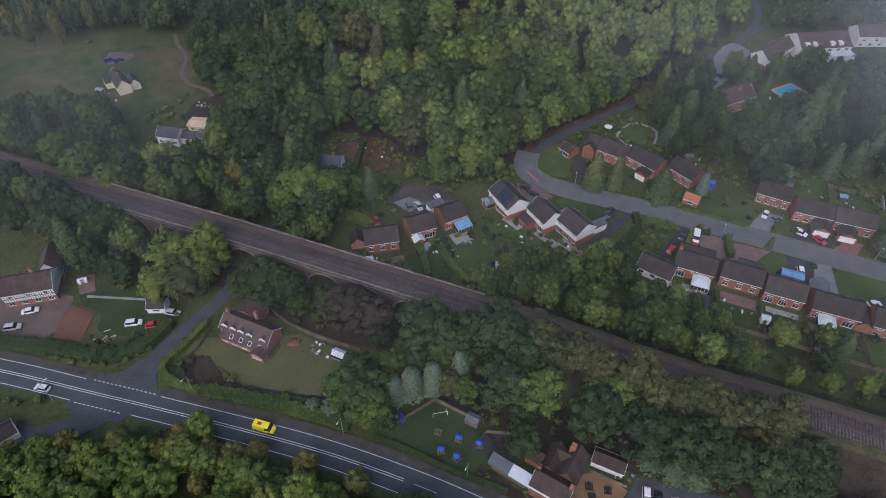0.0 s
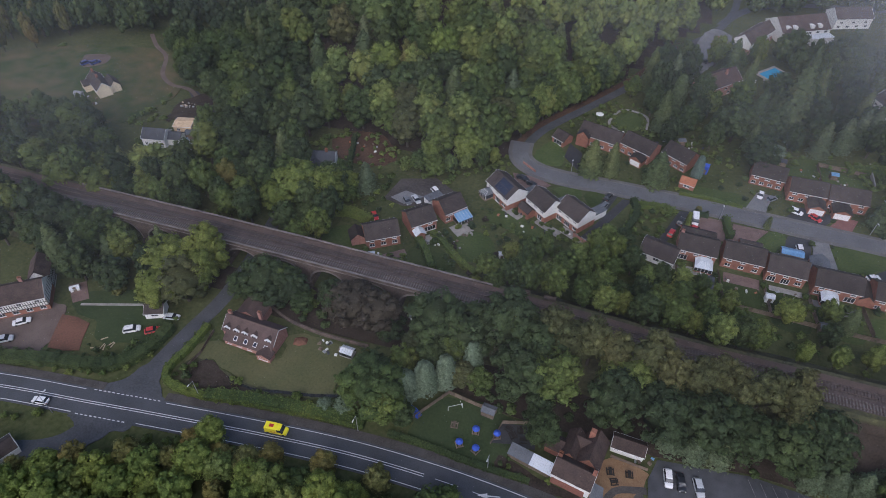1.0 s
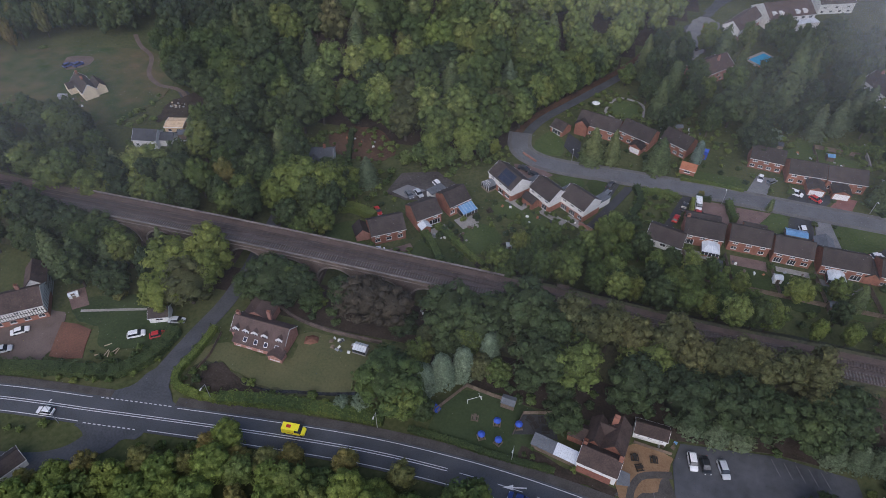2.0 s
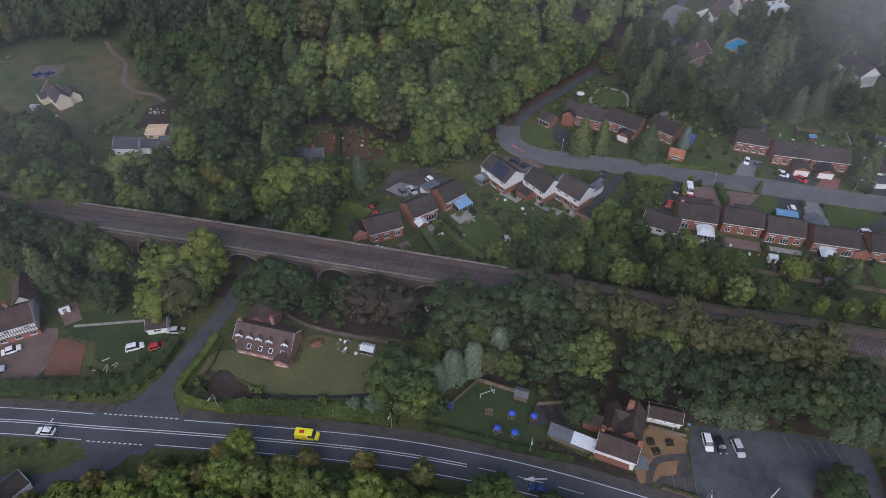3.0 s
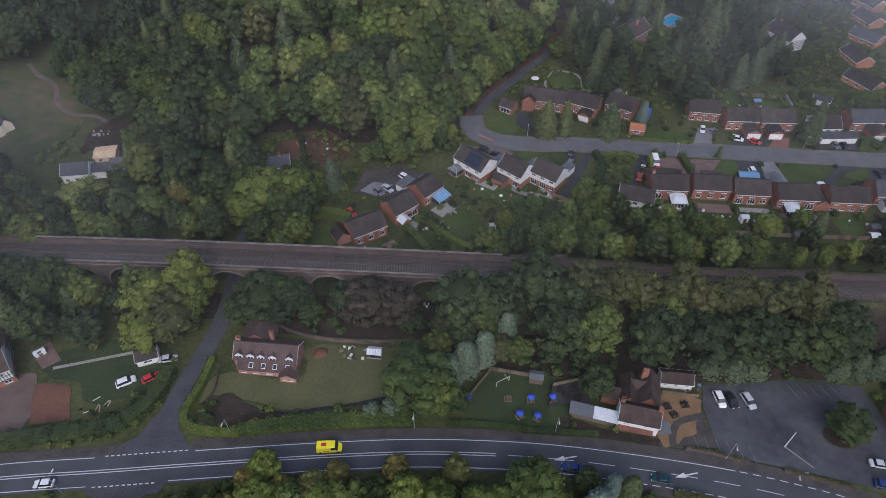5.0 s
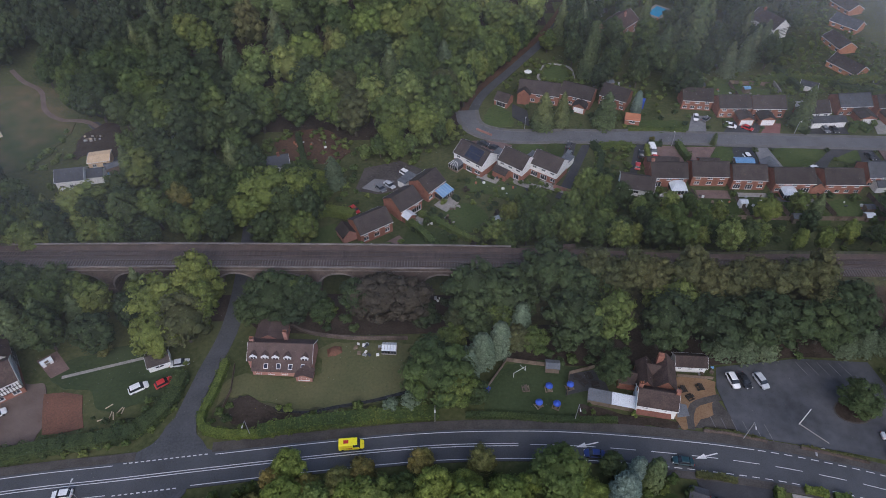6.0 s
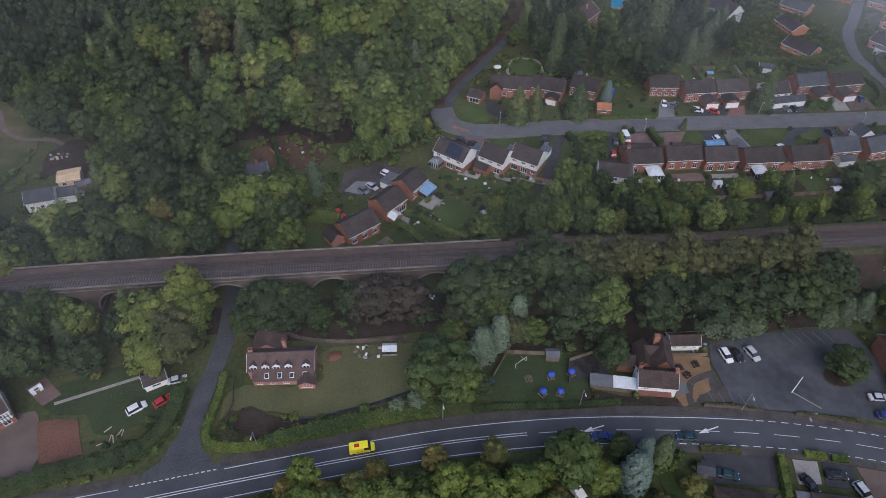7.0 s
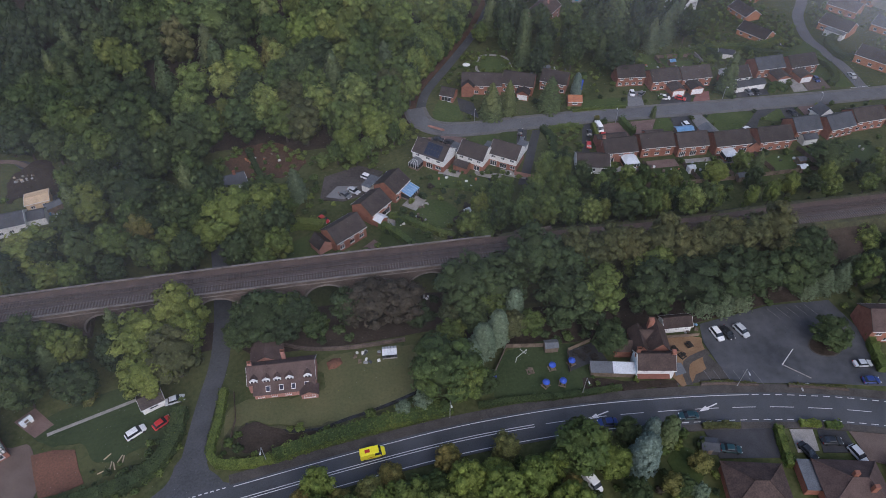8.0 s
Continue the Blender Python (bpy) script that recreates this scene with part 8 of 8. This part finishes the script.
shed(36, 191, -20, 1.8, 1.8, 3.2, BLUECLOTH, BLUECLOTH, "blue covered play tower")
shed(-24, 130.6, 20, 1.6, 1.6, 1.7, WHITE, POLYCARB, "small pale garden box")


def greenhouse(x, y, turn):
    ob = thing("greenhouse", x, y, 0, turn, "small pale-glazed greenhouse at the garden edge", "greenhouse")
    part("base", Shape().box(-1.8, -1.3, -0.2, 1.8, 1.3, 0.5), FLAGS, ob)
    for i in range(5):
        for s in (-1, 1):
            x0 = -1.8 + i * 0.72
            part("pane", Shape().slab((x0 + 0.03, s * 1.3, 1.6), (x0 + 0.69, s * 1.3, 1.6), (x0 + 0.69, 0, 2.3), (x0 + 0.03, 0, 2.3), 0.02), POLYCARB, ob)
            part("pane", Shape().box(x0 + 0.03, s * 1.28, 0.5, x0 + 0.69, s * 1.28 + 0.02, 1.6), GLASS, ob)
    part("ridge", Shape().box(-1.85, -0.05, 2.28, 1.85, 0.05, 2.36), UPVC, ob)


greenhouse(-55.4, 85.0, -6)
patch_red = tagged(part("clay_heap", Shape().loft([[(x * k, y * k, z) for x, y in ((-1.8, -1.2), (0, -1.6), (1.9, -1), (2, 0.8), (0.4, 1.5), (-1.6, 1))] for k, z in ((1, 0), (0.75, 0.5), (0.3, 0.8))]), REDSOIL), "heap of red clay beside the cottage", "heap")
patch_red.matrix_world = pose(-69, 85.4, 0.02, 0, 0, 15)


def clutter(x, y, spread, count, mats, label, seed):
    """Loose boxes and stacked things in a corner of a yard."""
    rng = random.Random(seed)
    for i in range(count):
        w, d, h = rng.uniform(0.4, 1.1), rng.uniform(0.3, 0.9), rng.uniform(0.3, 0.9)
        s = Shape().loft([[(-w / 2, -d / 2, 0), (w / 2, -d / 2, 0), (w / 2, d / 2, 0), (-w / 2, d / 2, 0)], [(-w / 2, -d / 2, h * 0.85), (w / 2, -d / 2, h * 0.85), (w / 2, d / 2, h * 0.85), (-w / 2, d / 2, h * 0.85)], [(-w * 0.4, -d * 0.4, h), (w * 0.4, -d * 0.4, h), (w * 0.4, d * 0.4, h), (-w * 0.4, d * 0.4, h)]])
        ob = part("garden_box", s, rng.choice(mats))
        ob.matrix_world = pose(x + rng.uniform(-spread, spread), y + rng.uniform(-spread * 0.5, spread * 0.5), -0.08, 0, 0, rng.uniform(0, 180))
        tagged(ob, label, "box", "garden clutter")


clutter(-61, 85.4, 3.4, 14, [WHITE, METAL, FENCE, SLATE], "stored garden box beside a wall", 1)
clutter(-36.6, 137.6, 2.4, 6, [FENCE, FLAGS, METAL], "garden seat or pot on a patio", 2)
clutter(-5.4, 146, 3, 5, [DARKDRIVE, FENCE, WHITE], "garden seat or pot on a patio", 3)
clutter(20.4, 76, 2.2, 6, [BLUEGLASS, METAL, FENCE, TAILRED], "stacked crate beside the pub", 4)
clutter(31.4, 141, 3.4, 6, [WHITE, FENCE, FLAGS], "garden seat or pot on a patio", 5)
clutter(-158.4, 178, 3, 16, [FLAGS, METAL, FENCE, PALEWOOD], "stored box beside a cottage", 16)
clutter(-198, 171, 5, 8, [WHITE, METAL, FENCE], "stored box beside a farmhouse", 17)
clutter(-84, 172, 6, 10, [WHITE, METAL, FENCE, ORANGETILE], "garden pot or box on bare soil", 18)
clutter(-146, 156.6, 4, 16, [WHITE, METAL, FLAGS, BLUEGLASS], "stored box beside a cottage", 6)
clutter(39, 54.6, 2, 5, [WHITE, METAL], "crate beside the car park wall", 7)
clutter(-41.6, 111, 2.4, 5, [WHITE, METAL], "pale box below the viaduct arch", 8)
clutter(-42.4, 100.5, 1.6, 4, [WHITE, METAL], "pale box below the viaduct arch", 9)


def low_wall(points, label, mat, height=0.8, width=0.35):
    tagged(part("low_wall", ribbon(smooth(points, 2), width / 2, -width / 2, -0.2, height), mat), label, "wall", kind="structure")


low_wall([(14.6, 60.2), (20, 59.2), (27.6, 57)], "low stone wall beside the footway", STONE)
low_wall([(34.4, 55.2), (40, 53.6), (47.6, 51.2)], "low stone wall beside the footway", STONE)
low_wall([(-90, 95), (-82, 94), (-75.4, 91), (-65, 89), (-50.9, 88.4)], "low dark stone wall behind the cottage", STONE, 1.0, 0.5)
low_wall([(-26, 178.5), (-21, 174.6)], "low brick wall at the bend", PINKBRICK)
low_wall([(92.6, 211), (91.8, 198)], "pale garden wall", FLAGS, 1.4)
for i in range(6):
    lg = part("log", Shape().tube((-0.9, 0, 0.12), (0.9, 0.1, 0.18), 0.14, 0.12, 7), PALEWOOD)
    lg.matrix_world = pose(-119.5 + (i * 1.7) % 4.4, 68.6 + (i * 1.13) % 3.6, 0.06, 0, 0, 15 + (i * 67) % 90)
    tagged(lg, "pale felled log lying on grass", "log", "felled logs")


GARDEN = [WHITE, FENCE, FLAGS, METAL, ORANGETILE, SLATE]
for i, (x, y) in enumerate(((34, 138), (45, 138), (57, 137), (69, 134), (86, 134), (100, 136), (112, 135), (-16, 145), (-25, 149), (-48, 130), (-57, 121), (-40, 132), (58, 198), (70, 200), (84, 198), (20, 204), (6, 206), (34, 205), (110, 205), (132, 205), (96, 252), (62, 262))):
    clutter(x, y, 4.5, 5, GARDEN, "garden pot, seat or box on a patio", 30 + i)
shed(27.6, 206, 20, 3, 2.2, 1.9, FENCE, FELT, "felt-roofed timber shed in a back garden")
shed(62, 203, -5, 3.2, 2.4, 2.0, FENCE, SLATE, "dark-roofed shed in a back garden")
shed(79, 200, 4, 2.4, 2.0, 1.9, FENCE, BLUEGLASS, "shed with a blue sheet cover in a back garden")
shed(90, 131, 0, 2.6, 2.2, 1.9, FENCE, FELT, "brown timber shed in a back garden")
shed(52.4, 135, 0, 2.2, 2, 1.8, UPVC, POLYCARB, "small white summerhouse in a back garden")
shed(103, 133, 6, 2.8, 2.2, 1.9, FENCE, SLATE, "grey-roofed shed in a back garden")
parasol_white = thing("parasol", -2.8, 214.6, 0, 0, "white canvas parasol on a terrace", "parasol")
part("pole", Shape().tube((0, 0, 0), (0, 0, 2.5), 0.03, 0.03, 6), METAL, parasol_white)
part("canopy", Shape().add([(1.6 * math.cos(0.785 * i), 1.6 * math.sin(0.785 * i), 2.0) for i in range(8)] + [(0, 0, 2.6)], [(i, (i + 1) % 8, 8) for i in range(8)]), WHITE, parasol_white)


# ---- translucent sheets standing in for morning mist haze ----
def haze_sheet(z, amount, seed):
    """A level translucent sheet that stands in for haze: mostly clear, thicker in drifts to the west and over the far
    ground.
    """
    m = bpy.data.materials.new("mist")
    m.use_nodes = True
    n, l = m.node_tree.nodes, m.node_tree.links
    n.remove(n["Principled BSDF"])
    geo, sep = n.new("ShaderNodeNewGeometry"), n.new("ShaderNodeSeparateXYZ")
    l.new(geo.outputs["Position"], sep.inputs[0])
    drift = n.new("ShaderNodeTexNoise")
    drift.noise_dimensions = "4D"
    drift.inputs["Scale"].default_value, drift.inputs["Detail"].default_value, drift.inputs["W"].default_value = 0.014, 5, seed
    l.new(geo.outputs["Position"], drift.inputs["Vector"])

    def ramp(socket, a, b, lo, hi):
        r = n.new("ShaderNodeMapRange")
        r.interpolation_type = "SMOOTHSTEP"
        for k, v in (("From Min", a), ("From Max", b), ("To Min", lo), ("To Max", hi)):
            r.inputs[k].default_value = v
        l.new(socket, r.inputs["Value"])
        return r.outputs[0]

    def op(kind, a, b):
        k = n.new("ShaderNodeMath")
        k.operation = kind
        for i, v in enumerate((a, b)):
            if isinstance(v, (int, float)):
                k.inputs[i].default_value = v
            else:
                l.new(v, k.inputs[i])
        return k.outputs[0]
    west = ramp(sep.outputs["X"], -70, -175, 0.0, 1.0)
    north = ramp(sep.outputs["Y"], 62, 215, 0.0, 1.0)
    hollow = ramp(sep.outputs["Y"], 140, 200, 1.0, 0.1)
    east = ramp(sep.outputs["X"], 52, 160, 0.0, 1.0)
    # thickness set region by region, so the added veil lightens dark tones below
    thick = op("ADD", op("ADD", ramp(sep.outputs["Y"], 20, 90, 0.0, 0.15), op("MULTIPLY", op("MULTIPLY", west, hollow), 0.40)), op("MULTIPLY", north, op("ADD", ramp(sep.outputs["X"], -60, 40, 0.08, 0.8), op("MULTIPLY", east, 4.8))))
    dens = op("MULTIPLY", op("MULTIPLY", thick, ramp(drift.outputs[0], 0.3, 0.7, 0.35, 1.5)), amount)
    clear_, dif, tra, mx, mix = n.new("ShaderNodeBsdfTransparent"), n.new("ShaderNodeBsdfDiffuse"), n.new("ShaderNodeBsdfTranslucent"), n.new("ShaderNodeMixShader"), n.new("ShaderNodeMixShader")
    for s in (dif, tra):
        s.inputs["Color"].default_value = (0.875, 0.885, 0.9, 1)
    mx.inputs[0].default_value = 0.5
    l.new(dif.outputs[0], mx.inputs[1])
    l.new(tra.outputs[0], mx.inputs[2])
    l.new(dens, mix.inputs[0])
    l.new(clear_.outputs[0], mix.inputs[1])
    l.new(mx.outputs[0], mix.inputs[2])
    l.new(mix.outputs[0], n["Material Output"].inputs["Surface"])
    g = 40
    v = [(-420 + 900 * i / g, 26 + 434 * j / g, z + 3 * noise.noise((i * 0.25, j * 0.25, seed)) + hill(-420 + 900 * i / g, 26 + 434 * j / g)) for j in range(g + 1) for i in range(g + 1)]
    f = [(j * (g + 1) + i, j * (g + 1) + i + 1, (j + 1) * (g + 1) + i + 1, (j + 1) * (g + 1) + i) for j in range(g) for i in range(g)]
    tagged(part("mist", Shape().add(v, f), m), "flat translucent sheets over the valley standing in for mist haze", "mist", kind="stuff")


haze_sheet(33, 0.05, 1.0)
haze_sheet(38, 0.05, 4.0)
haze_sheet(44, 0.05, 7.0)
